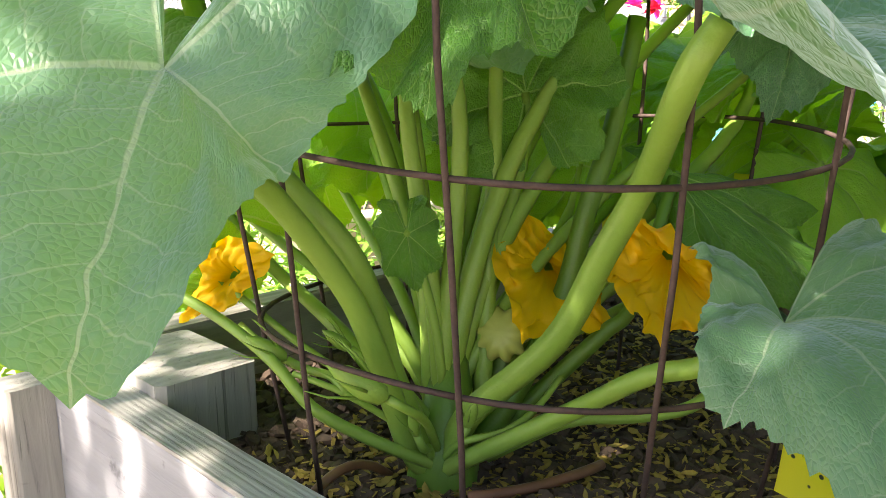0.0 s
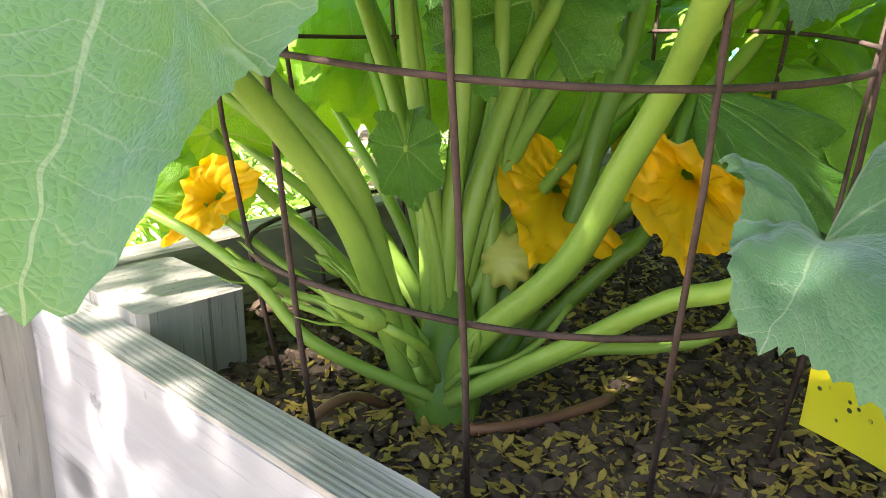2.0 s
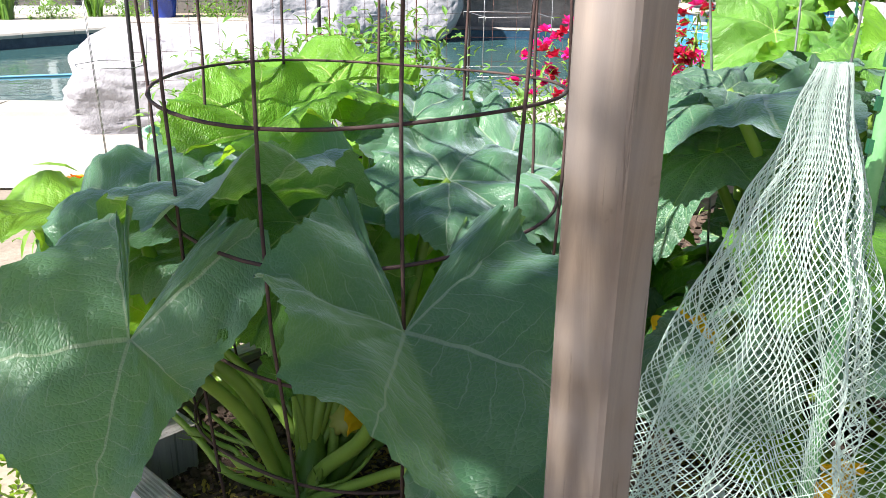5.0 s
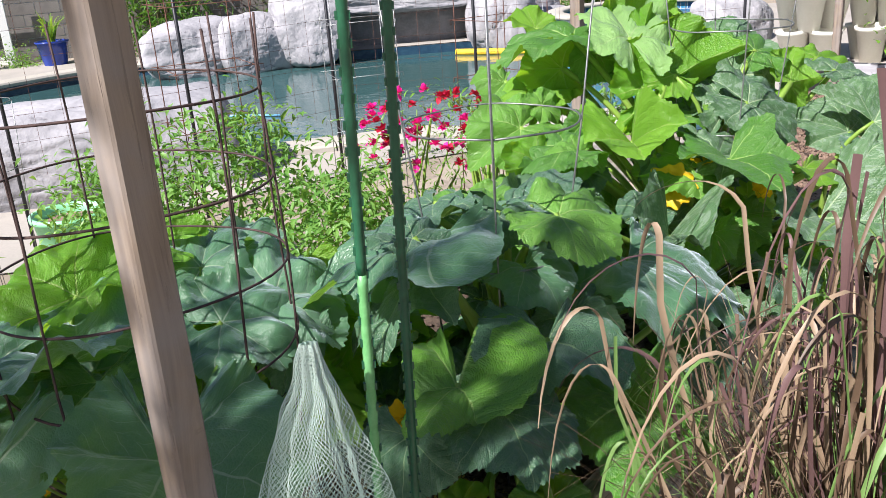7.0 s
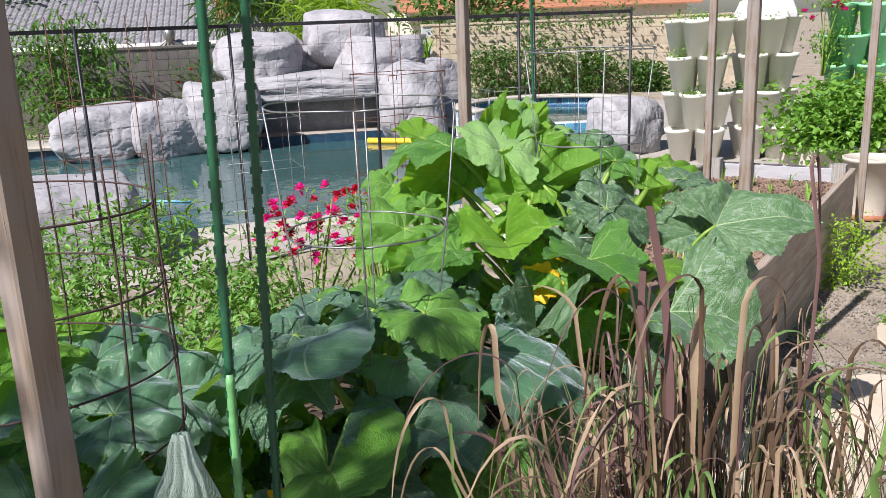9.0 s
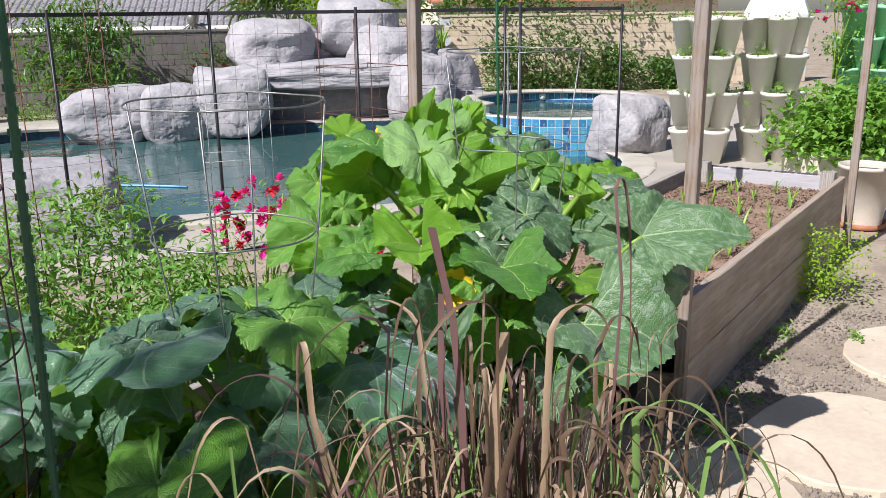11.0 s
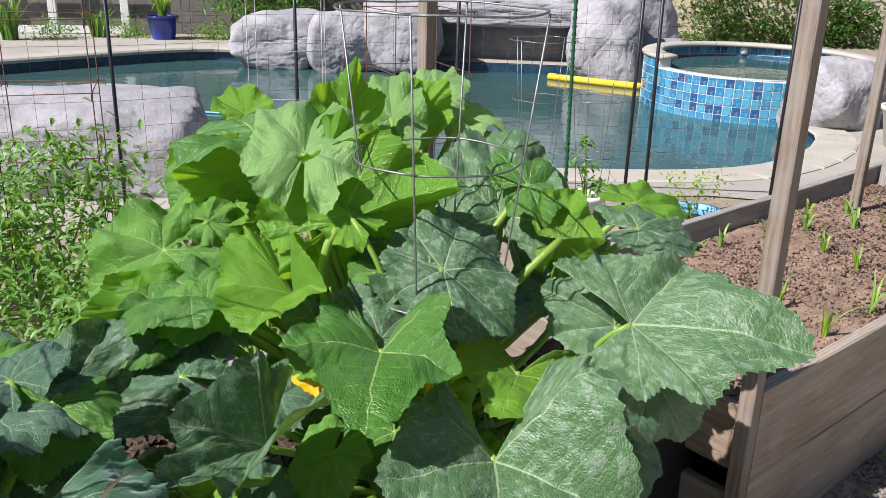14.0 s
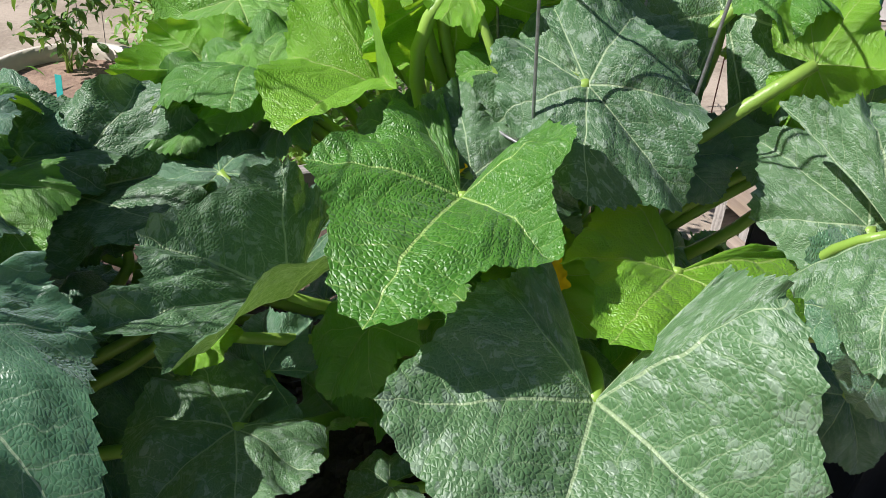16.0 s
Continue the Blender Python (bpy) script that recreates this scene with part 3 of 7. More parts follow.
# spa
SPA = pose(4.78, 10.95, 0)
spa = thing("spa", "round raised spa with blue tiled side", "spa", kind="structure", at=SPA)
def arc_lathe(profile, a0, a1, n):
    """A profile swept round the spa from a0 to a1 degrees, closed at both ends."""
    mb = MB()
    m = len(profile)
    for k in range(n + 1):
        a = radians(a0 + (a1 - a0) * k / n)
        mb.v += [(r * math.cos(a), r * math.sin(a), z) for r, z in profile]
    mb.f += [(k * m + i, (k + 1) * m + i, (k + 1) * m + i + 1, k * m + i + 1) for k in range(n) for i in range(m - 1)]
    mb.f += [tuple(range(m)), tuple(reversed(range(n * m, n * m + m)))]
    return mb


mb = MB()
mb.lathe([(1.40, -0.3), (1.40, 0.348), (1.392, 0.356), (1.26, 0.356), (1.25, 0.348), (1.25, -0.2)], 96)
part("spa_wall", mb, M_GROUT, spa, smooth=True)
part("spa_back_wall", arc_lathe([(1.40, 0.35), (1.40, 0.45), (1.25, 0.45), (1.25, 0.35)], -52, 202, 72), M_GROUT, spa)
tile = MB()
tile.box((-0.0445, 0, -0.0445), (0.0445, 0.004, 0.0445))
tile_me = tile.mesh("tile")
tile_me.materials.append(M_TILE)
for r in range(6):
    for c in range(39):
        deg = 182 + c * 4.08
        a = radians(deg)
        if r == 5 and deg > 201:
            continue
        ob = part("tile", tile_me, M_TILE, spa)
        ob.matrix_basis = pose(1.402 * math.cos(a), 1.402 * math.sin(a), -0.102 + r * 0.1, 0, 0, deg - 90)
part("spa_coping", arc_lathe([(1.405, 0.45), (1.425, 0.455), (1.43, 0.48), (1.41, 0.50), (1.20, 0.505), (1.17, 0.49), (1.17, 0.455), (1.20, 0.45)], -53, 203, 80), M_COPING, spa, "cream concrete coping", True)
mb = MB()
mb.lathe([(1.244, 0.345), (1.244, -0.2)], 96)
part("spa_lining", mb, M_TILE, spa, "blue tiled lining", True)
for c in range(52):
    deg = -45 + c * 4.6
    a = radians(deg)
    ob = part("tile", tile_me, M_TILE, spa)
    ob.matrix_basis = pose(1.250 * math.cos(a), 1.250 * math.sin(a), 0.40, 0, 0, deg + 90)
mb = MB()
mb.lathe([(0.001, 0.32), (1.243, 0.32)], 64)
part("spa_water", mb, M_WATER, spa, "still clear water", True)
mb = MB()
mb.lathe([(0.001, 0.035), (0.03, 0.03), (0.055, 0.015), (0.06, 0.0)], 20, pose(0.10, 1.236, 0.40, 90, 0, 0))
part("spa_light", mb, M_PAINT_W, spa, "round white light fitting", True)

# block walls
def block_wall(name, x0, x1, y, rows, mat, label, turn=0.0, bw=0.40, bh=0.20):
    th = thing(name, label, "wall", kind="structure", at=pose(x0, y, 0, 0, 0, turn))
    mb = MB()
    mb.box((0, 0.012, 0), (x1 - x0, 0.16, rows * bh - 0.006))
    part("mortar", mb, M_GROUT, th)
    b = MB()
    b.box((0.005, 0, 0.005), (bw - 0.005, 0.15, bh - 0.005))
    me = b.mesh("block")
    me.materials.append(mat)
    for r in range(rows):
        off = bw / 2 if r % 2 else 0.0
        for c in range(int((x1 - x0 - off) / bw)):
            ob = part("block", me, mat, th)
            ob.location = (off + c * bw, 0, r * bh)
    cap = MB()
    cap.box((0, -0.02, rows * bh), (x1 - x0, 0.19, rows * bh + 0.05))
    part("wall_cap", cap, mat, th, bevel=0.008)


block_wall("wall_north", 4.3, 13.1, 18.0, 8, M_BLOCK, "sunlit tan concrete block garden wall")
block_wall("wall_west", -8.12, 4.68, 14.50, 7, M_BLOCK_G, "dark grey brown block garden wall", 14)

# ---- raised beds ----
def board(name, parent, lo, hi, mat, label="", bevel=0.004, wob=0.004, seed=0):
    """A sawn plank with slightly uneven edges, cut into short lengths so that it can bow."""
    mb = MB()
    lo, hi = Vector(lo), Vector(hi)
    size = hi - lo
    ax = max(range(3), key=lambda i: size[i])
    n = max(2, int(size[ax] / 0.12))
    o1, o2 = [i for i in range(3) if i != ax]
    ring = [(lo[o1] + e, lo[o2]), (hi[o1] - e, lo[o2]), (hi[o1], lo[o2] + e), (hi[o1], hi[o2] - e), (hi[o1] - e, hi[o2]), (lo[o1] + e, hi[o2]), (lo[o1], hi[o2] - e), (lo[o1], lo[o2] + e)] if (e := bevel) else []
    for i in range(n + 1):
        t = lo[ax] + size[ax] * i / n
        for k, (a, b) in enumerate(ring):
            p = [0.0, 0.0, 0.0]
            p[ax] = t
            p[o1] = a + wob * noise.noise(Vector((t * 3, k, seed)))
            p[o2] = b + wob * noise.noise(Vector((t * 3, k + 20, seed)))
            mb.v.append(tuple(p))
    m = len(ring)
    for i in range(n):
        for k in range(m):
            a, b = i * m + k, i * m + (k + 1) % m
            mb.f.append((a, b, b + m, a + m))
    mb.f.append(tuple(range(m)))
    mb.f.append(tuple(reversed(range(n * m, n * m + m))))
    if ax == 1:
        mat = {M_WHITE: M_WHITE_Y, M_WOOD_G: M_WOOD_GY, M_WOOD: M_WOOD_Y}.get(mat, mat)
    if ax == 2:
        mat = {M_WOOD_G: M_WOOD_GZ}.get(mat, mat)
    return part(name, mb, mat, parent, label)


bed = thing("raised_bed", "weathered timber raised bed holding squash plants", "raised bed", at=BED_F)
T = 0.04
board("front_board", bed, (-T, 0, 0.205), (0, 1.0, 0.432), M_WHITE, "white washed board with grey worn top edge", seed=1)
board("front_board", bed, (-T, 0, -0.02), (0, 1.0, 0.202), M_WHITE, "white washed board", seed=2)
board("top_edge", bed, (-T - 0.001, 0.0, 0.4325), (0.001, 1.0, 0.4365), M_WOOD_G, "grey weathered top edge", bevel=0.001, seed=3)
board("back_board", bed, (0, 1.0, 0.225), (2.44, 1.0 + T, 0.455), M_WOOD_G, seed=4)
board("back_board", bed, (0, 1.0, -0.02), (2.44, 1.0 + T, 0.222), M_WOOD_G, seed=5)
board("side_board", bed, (0, -T, 0.21), (2.44, 0, 0.43), M_WOOD_ROT, "rotting splintered board", seed=6, wob=0.012)
board("side_board", bed, (0, -T, -0.02), (2.44, 0, 0.205), M_WOOD, seed=7)
board("end_board", bed, (2.44, 0, -0.02), (2.44 + T, 1.0, 0.44), M_WOOD, seed=8)
board("corner_post", bed, (0.002, 0.850, 0.0), (0.112, 0.998, 0.448), M_WOOD_G, "square grey corner post with end grain", seed=9, bevel=0.006)
board("corner_trim", bed, (-T - 0.045, 1.0, -0.02), (-0.002, 1.05, 0.425), M_WOOD_G, "grey upright trim board", seed=10)
soil = grid_patch((0, 0), (2.44, 1.0), 120, 50, lambda x, y: 0.365 + 0.012 * rough(x, y, 5) + 0.006 * rough(x, y, 17, 3))
part("soil", soil, M_SOIL, bed, "dark bark soil with chips", True)

corn_bed = thing("raised_bed", "two board timber raised bed with bare brown soil", "raised bed", at=BED_R)
for z0, z1, s in ((-0.02, 0.278, 11), (0.282, 0.56, 12)):
    board("side_board", corn_bed, (0, 0, z0), (3.05, T, z1), M_WOOD, seed=s)
    board("side_board", corn_bed, (0, 1.05 - T, z0), (3.05, 1.05, z1), M_WOOD_G, seed=s + 2)
    board("end_board", corn_bed, (3.05 - T, T, z0), (3.05, 1.05 - T, z1 - 0.003), M_WHITE, "pale washed end board", seed=s + 4)
    board("end_board", corn_bed, (0, T, z0), (T, 1.05 - T, z1 - 0.08), M_WOOD, seed=s + 6)
for x, y in ((2.91, 0.045), (2.91, 0.90), (0.05, 0.90)):
    board("corner_post", corn_bed, (x, y, 0), (x + 0.09, y + 0.09, 0.60), M_WOOD_G, seed=20 + x + y, bevel=0.006)
soil = grid_patch((0.03, 0.03), (3.02, 1.02), 120, 44, lambda x, y: 0.455 + 0.02 * rough(x, y, 3) + 0.008 * rough(x, y, 11, 3) + 0.004 * rough(x, y, 30, 5))
for k in range(5):
    mb = MB()
    mb.box((3.012, 0.175 + k * 0.155, 0.557), (3.049, 0.305 + k * 0.155, 0.563))
    part("cap_strip", mb, M_STRIP, corn_bed, "thin dark grey strip", bevel=0.002)
part("soil", soil, M_SOIL_R, corn_bed, "bare red brown soil", True)


def post(x, y, h, w=0.04, turn=45.0, lean=(0, 0), name="wooden_post", label="square sawn timber post beside the bed", z=0.0):
    th = pose(x, y, z, lean[0], lean[1], turn)
    mb = MB()
    n = 14
    for i in range(n + 1):
        t = h * i / n
        e = 0.003
        k = 0.0015
        for a, b in ((-w / 2 + e, -w / 2), (w / 2 - e, -w / 2), (w / 2, -w / 2 + e), (w / 2, w / 2 - e), (w / 2 - e, w / 2), (-w / 2 + e, w / 2), (-w / 2, w / 2 - e), (-w / 2, -w / 2 + e)):
            mb.v.append((a + k * noise.noise(Vector((a * 50, b * 50, t * 4 + x))), b + k * noise.noise(Vector((b * 50, a * 50, t * 4 + y))), t))
    for i in range(n):
        for k in range(8):
            a, b = i * 8 + k, i * 8 + (k + 1) % 8
            mb.f.append((a, b, b + 8, a + 8))
    mb.f.append(tuple(reversed(range(8))))
    mb.f.append(tuple(range(n * 8, n * 8 + 8)))
    return solo(name, mb, M_WOOD_POST, label, "post", "wooden posts", at=th)


post(0.285, 0.085, 2.0, 0.042)
post(2.455, 2.062, 2.0, 0.045, lean=(0, 0))
post(4.70, 4.22, 1.9, 0.05)
post(3.50, 4.22, 1.8, 0.045, z=0.40)
post(1.49, 2.78, 1.75, 0.045)

# ---- squash plants ----
def leaf_mesh(seed, deep=0.22, droop=0.35, cup=0.12, fold=0.10, ruffle=0.05, nr=14, na=168, wide=0.94):
    """A five-lobed blade of length 1: stalk joint at the origin, tip along +y, upper side +z."""
    rnd = random.Random(seed)
    step = radians(52)
    ph = [rnd.uniform(0, 6.28) for _ in range(6)]
    lob = [1.0, wide + 0.10 * rnd.random(), wide + 0.10 * rnd.random(), wide * 0.90 + 0.1 * rnd.random(), wide * 0.90 + 0.1 * rnd.random()]
    gap = radians(168)

    def radius(th):
        a = abs(th)
        side = 0 if th >= 0 else 1
        l1, l2 = lob[1 + side], lob[3 + side]
        r = float(np.interp(a, [0, step, 2 * step, radians(140), gap], [lob[0], l1, l2, l2 * 0.92, l2 * 0.66]))
        if a < 2.5 * step:
            u = a / step
            r *= 1 - deep * math.sin(math.pi * u) ** 2
        return r * (1 + 0.020 * math.sin(th * 7 + ph[2]) + 0.012 * math.sin(th * 13 + ph[0]))

    me = bpy.data.meshes.new("leaf")
    vs, uvs = [(0, 0, 0)], [(0, 0)]
    for i in range(na + 1):
        th = -gap + 2 * gap * i / na
        R = radius(th) * (1 + (0.0, 0.030, 0.012)[i % 3] * rnd.uniform(0.6, 1.4) - 0.012)
        for j in range(1, nr + 1):
            q = (j / nr) ** 0.9
            r = R * q
            x, y = r * math.sin(th), r * math.cos(th)
            k = th / step
            k = abs(k - round(k)) * 2
            z = fold * r * (math.sin(min(1.0, k) * math.pi / 2) - 0.5) * (0.5 + 0.5 * q)
            z += -droop * r * r * (0.75 + 0.25 * math.cos(th)) - 0.5 * droop * max(0, y - 0.4) ** 2
            z += cup * abs(x) * (1 - 0.50 * r) + ruffle * q ** 3 * (math.sin(th * 8 + ph[3]) + 0.6 * math.sin(th * 15 + ph[4]))
            z += 0.22 * r * noise.noise(Vector((x * 2.6, y * 2.6, seed * 1.7))) + 0.034 * q * noise.noise(Vector((x * 8, y * 8, seed))) + 0.014 * noise.noise(Vector((x * 20, y * 20, seed)))
            vs.append((x, y, z))
            uvs.append((x, y))
    fs = []
    for i in range(na):
        a, b = 1 + i * nr, 1 + (i + 1) * nr
        fs.append((0, b, a))
        for j in range(nr - 1):
            fs.append((a + j, b + j, b + j + 1, a + j + 1))
    me.from_pydata(vs, [], fs)
    lay = me.uv_layers.new(name="UVMap")
    flat = np.array([uvs[l.vertex_index] for l in me.loops], dtype=np.float32).ravel()
    lay.data.foreach_set("uv", flat)
    for p in me.polygons:
        p.use_smooth = True
    me.update()
    if me.polygons[len(me.polygons) // 2].normal.z < 0:
        me.flip_normals()
    return me


LEAF_KINDS = {
    "flat": [leaf_mesh(s, d, 0.38, 0.52, 0.17, 0.060) for s, d in ((1, 0.11), (2, 0.08), (3, 0.14), (21, 0.06))],
    "droop": [leaf_mesh(s, 0.15, 0.62, 0.40, 0.17, 0.060) for s in (4, 5, 6)],
    "cup": [leaf_mesh(s, d, 0.12, 0.80, 0.15, 0.070) for s, d in ((7, 0.08), (8, 0.11), (9, 0.06))],
    "lobed": [leaf_mesh(s, 0.20, 0.40, 0.42, 0.17, 0.060) for s in (10, 11, 12)],
    "round": [leaf_mesh(s, 0.07, 0.30, 0.34, 0.14, 0.055, wide=0.95) for s in (13, 14)],
}
LEAF_MATS = {}
for _k, _ms in LEAF_KINDS.items():
    for _i, _me in enumerate(_ms):
        for _m in (M_LEAF_A, M_LEAF_B, M_LEAF_C, M_LEAF_S, M_LEAF_Y, M_LEAF_P):
            _c = _me.copy()
            _c.materials.append(_m)
            LEAF_MATS[_k, _i, _m.name] = _c
COUNT = [0]
twist = random.Random(77)


def leaf(plant, J, T, S, kind="flat", mat=None, base=None, stalk=0.011, sag=0.0, size=1.0, label="", stalk_mat=None, under=False, which=None):
    """A blade with its stalk joint at J, its tip at T and its right-hand lobes towards S, on a stalk from base."""
    J, T, S = Vector(J), Vector(T), Vector(S)
    y = T - J
    free = plant is not plant_a
    size *= 0.95 if free else 1.0
    L = y.length * size
    y.normalize()
    S = S + (S - J).cross(y) * twist.uniform(-0.36, 0.36) * free
    z = (S - J).cross(y)
    z.normalize()
    if (z.dot(Vector((0, -0.5, 0.9))) < 0) != under:
        z = -z
    x = y.cross(z)
    W = min(max((S - J - y * (S - J).dot(y)).length * 1.12 * size, 0.66 * L), 1.35 * L)
    i = (COUNT[0] if which is None else which) % len(LEAF_KINDS[kind])
    COUNT[0] += 1
    ob = new("leaf", LEAF_MATS[kind, i, (mat or M_LEAF_B).name])
    ob.parent = plant
    m = Matrix((x, y, z)).transposed().to_4x4() @ Matrix.Diagonal((W, L, (L + W) / 2, 1))
    m.translation = J
    ob.matrix_basis = m
    if label:
        ob["label"] = label
    if base is not None:
        b = Vector(base)
        d = J - b
        up = Vector((0, 0, 1))
        p1 = b + Vector((d.x * 0.10, d.y * 0.10, 0)) + up * max(0.10, d.z * 0.55)
        p2 = J - (y * 0.35 + up * 0.25 - z * -0.1).normalized() * d.length * 0.30
        if sag:
            p1 = b + Vector((d.x * 0.35, d.y * 0.35, sag))
        pts = bez(b, p1, p2, J + z * 0.002, 12)
        mb = MB()
        mb.tube(pts, [stalk * (1.25 - 0.55 * k / 12) for k in range(13)], 10, 0.06)
        part("leaf_stalk", mb, stalk_mat or M_PETIOLE, plant, "", True)
    return ob


def spread_leaf(plant, J, tips, mat, base=None, deep=0.16, arch=0.16, puff=0.115, wave=0.05, seed=0, stalk=0.010, path=(), label=""):
    """A large blade spun between its main veins: J is the stalk joint, tips the vein ends from one side round to the other."""
    J = Vector(J)
    rnd = random.Random(seed * 7 + 3)
    tips = [Vector(p) for p in tips]
    n = len(tips)
    axis = tips[n // 2] - J
    ends = [J + ((tips[0] - J) * 0.80 - axis * 0.42) * 0.84] + tips + [J + ((tips[-1] - J) * 0.80 - axis * 0.42) * 0.84]
    angs = [radians(a) for a in (-158, *(-104 + 208 * i / (n - 1) for i in range(n)), 158)]
    up = Vector()
    for p, q in zip(tips, tips[1:]):
        up += (p - J).cross(q - J)
    up.normalize()
    if up.dot(Vector((0, -0.35, 0.9))) < 0:
        up = -up
    nr, na = 15, 176
    ph = [rnd.uniform(0, 6.28) for _ in range(4)]
    P, UV = np.zeros((na + 1, nr + 1, 3)), np.zeros((na + 1, nr + 1, 2))
    size = sum((p - J).length for p in tips) / n
    for i in range(na + 1):
        th = angs[0] + (angs[-1] - angs[0]) * i / na
        k = min(n, sum(1 for a in angs[1:-1] if th >= a))
        w = (th - angs[k]) / (angs[k + 1] - angs[k])
        edge = (1 - 0.80 * deep * math.sin(math.pi * w) ** 2) * (1 + (0.0, 0.032, 0.012)[i % 3] * rnd.uniform(0.5, 1.4) - 0.012 + 0.015 * math.sin(9 * th + ph[0]))
        d0, d1 = ends[k] - J, ends[k + 1] - J
        s_ = w * w * (3 - 2 * w)
        L = d0.length * (1 - s_) + d1.length * s_
        ray = d0.normalized().slerp(d1.normalized(), w) * L
        for j in range(nr + 1):
            q = (j / nr) ** 0.9 * edge
            c = ray * q
            c = c + up * L * arch * 4 * q * (1 - q)
            rise = puff * math.sin(math.pi * w) * (0.25 + 0.75 * q) * q
            ripple = wave * q ** 3 * (math.sin(8 * th + ph[1]) + 0.6 * math.sin(15 * th + ph[2]))
            x, y = q * math.sin(th), q * math.cos(th)
            lump = 0.13 * q * noise.noise(Vector((x * 2.6, y * 2.6, seed * 1.7))) + 0.045 * noise.noise(Vector((x * 8, y * 8, seed))) * q + 0.012 * noise.noise(Vector((x * 20, y * 20, seed)))
            c = c + up * size * (rise + ripple + lump)
            P[i, j] = J + c
            UV[i, j] = x, y
    me = bpy.data.meshes.new("leaf")
    w_ = nr + 1
    faces = [(i * w_ + j, (i + 1) * w_ + j, (i + 1) * w_ + j + 1, i * w_ + j + 1) for i in range(na) for j in range(nr)]
    me.from_pydata(P.reshape(-1, 3).tolist(), [], faces)
    flat = UV.reshape(-1, 2)
    lay = me.uv_layers.new(name="UVMap")
    lay.data.foreach_set("uv", np.array([flat[l.vertex_index] for l in me.loops], dtype=np.float32).ravel())
    for p in me.polygons:
        p.use_smooth = True
    me.update()
    if sum((me.polygons[i].normal for i in range(0, len(me.polygons), 37)), Vector()).dot(up) < 0:
        me.flip_normals()
    me.materials.append(mat)
    ob = new("leaf", me)
    ob.parent = plant
    if label:
        ob["label"] = label
    if base is not None:
        b = Vector(base)
        d = J - b
        pts = bez(b, b + Vector((d.x * 0.15, d.y * 0.15, d.z * 0.55)), J - (axis.normalized() * 0.4 + Vector((0, 0, 0.25))).normalized() * d.length * 0.3, J + up * 0.002, 12)
        mb = MB()
        mb.tube(pts, [stalk * (1.25 - 0.55 * k / 12) for k in range(13)], 10, 0.06)
        part("leaf_stalk", mb, M_PETIOLE, plant, "", True)
    return ob


def broad_leaf(plant, J, yaw, pitch, roll, size, mat, base=None, **kw):
    """A spread blade whose middle vein points along yaw (0 = +y, left positive), dipped by pitch and rolled."""
    R = Euler((radians(-pitch), radians(roll), radians(yaw)), "XYZ").to_matrix()
    J = Vector(J)
    tips = []
    for a, L, dip in ((-104, 0.80, 0.10), (-52, 0.94, 0.16), (0, 1.0, 0.22), (52, 0.94, 0.16), (104, 0.80, 0.10)):
        tips.append(J + R @ Vector((math.sin(radians(a)) * L, math.cos(radians(a)) * L, -dip)) * size)
    return spread_leaf(plant, J, tips, mat, base, **kw)


def curve_stalk(plant, pts, r0, r1, mat=None, name="leaf_stalk"):
    """A ribbed stalk that swings smoothly through the given points."""
    pts = [Vector(p) for p in pts]
    ext = [pts[0] * 2 - pts[1]] + pts + [pts[-1] * 2 - pts[-2]]
    out = []
    for a, b, c, d in zip(ext, ext[1:], ext[2:], ext[3:]):
        for k in range(5):
            t = k / 5
            out.append(0.5 * (2 * b + (c - a) * t + (2 * a - 5 * b + 4 * c - d) * t * t + (3 * b - a - 3 * c + d) * t ** 3))
    out.append(pts[-1])
    n = len(out) - 1
    mb = MB()
    mb.tube(out, [r0 + (r1 - r0) * k / n for k in range(n + 1)], 14, 0.05)
    return part(name, mb, mat or M_PETIOLE, plant, "", True)


def aimed(plant, J, yaw, pitch, roll, size, **kw):
    """A leaf at J whose tip points along yaw (degrees, 0 = +y, left positive), dipped by pitch and rolled to its right."""
    R = Euler((radians(-pitch), radians(roll), radians(yaw)), "XYZ").to_matrix()
    J = Vector(J)
    return leaf(plant, J, J + R @ Vector((0, size, 0)), J + R @ Vector((size, 0, 0)), **kw)


def dome(plant, base, n, rx, ry, z0, z1, size, mats, seed, kinds=("flat", "droop", "lobed"), skip=lambda p: False):
    """Fills the plant's inside with leaves facing outwards and up."""
    rnd = random.Random(seed)
    base = Vector(base)
    made = 0
    for _ in range(n * 8):
        if made >= n:
            break
        a, u = rnd.uniform(0, 2 * math.pi), rnd.random()
        rr = math.sqrt(rnd.uniform(0.15, 1.0))
        p = base + Vector((rx * rr * math.cos(a), ry * rr * math.sin(a), 0))
        p.z = z0 + (z1 - z0) * max(0.0, (1 - rr ** 2)) * (0.55 + 0.45 * u)
        if skip(p):
            continue
        s = size * rnd.uniform(0.7, 1.1)
        yaw = math.degrees(a) - 90 + rnd.uniform(-35, 35)
        aimed(plant, p, yaw, rnd.uniform(5, 45), rnd.uniform(-20, 20), s, kind=rnd.choice(kinds), mat=rnd.choice(mats), base=base, stalk=0.008)
        made += 1


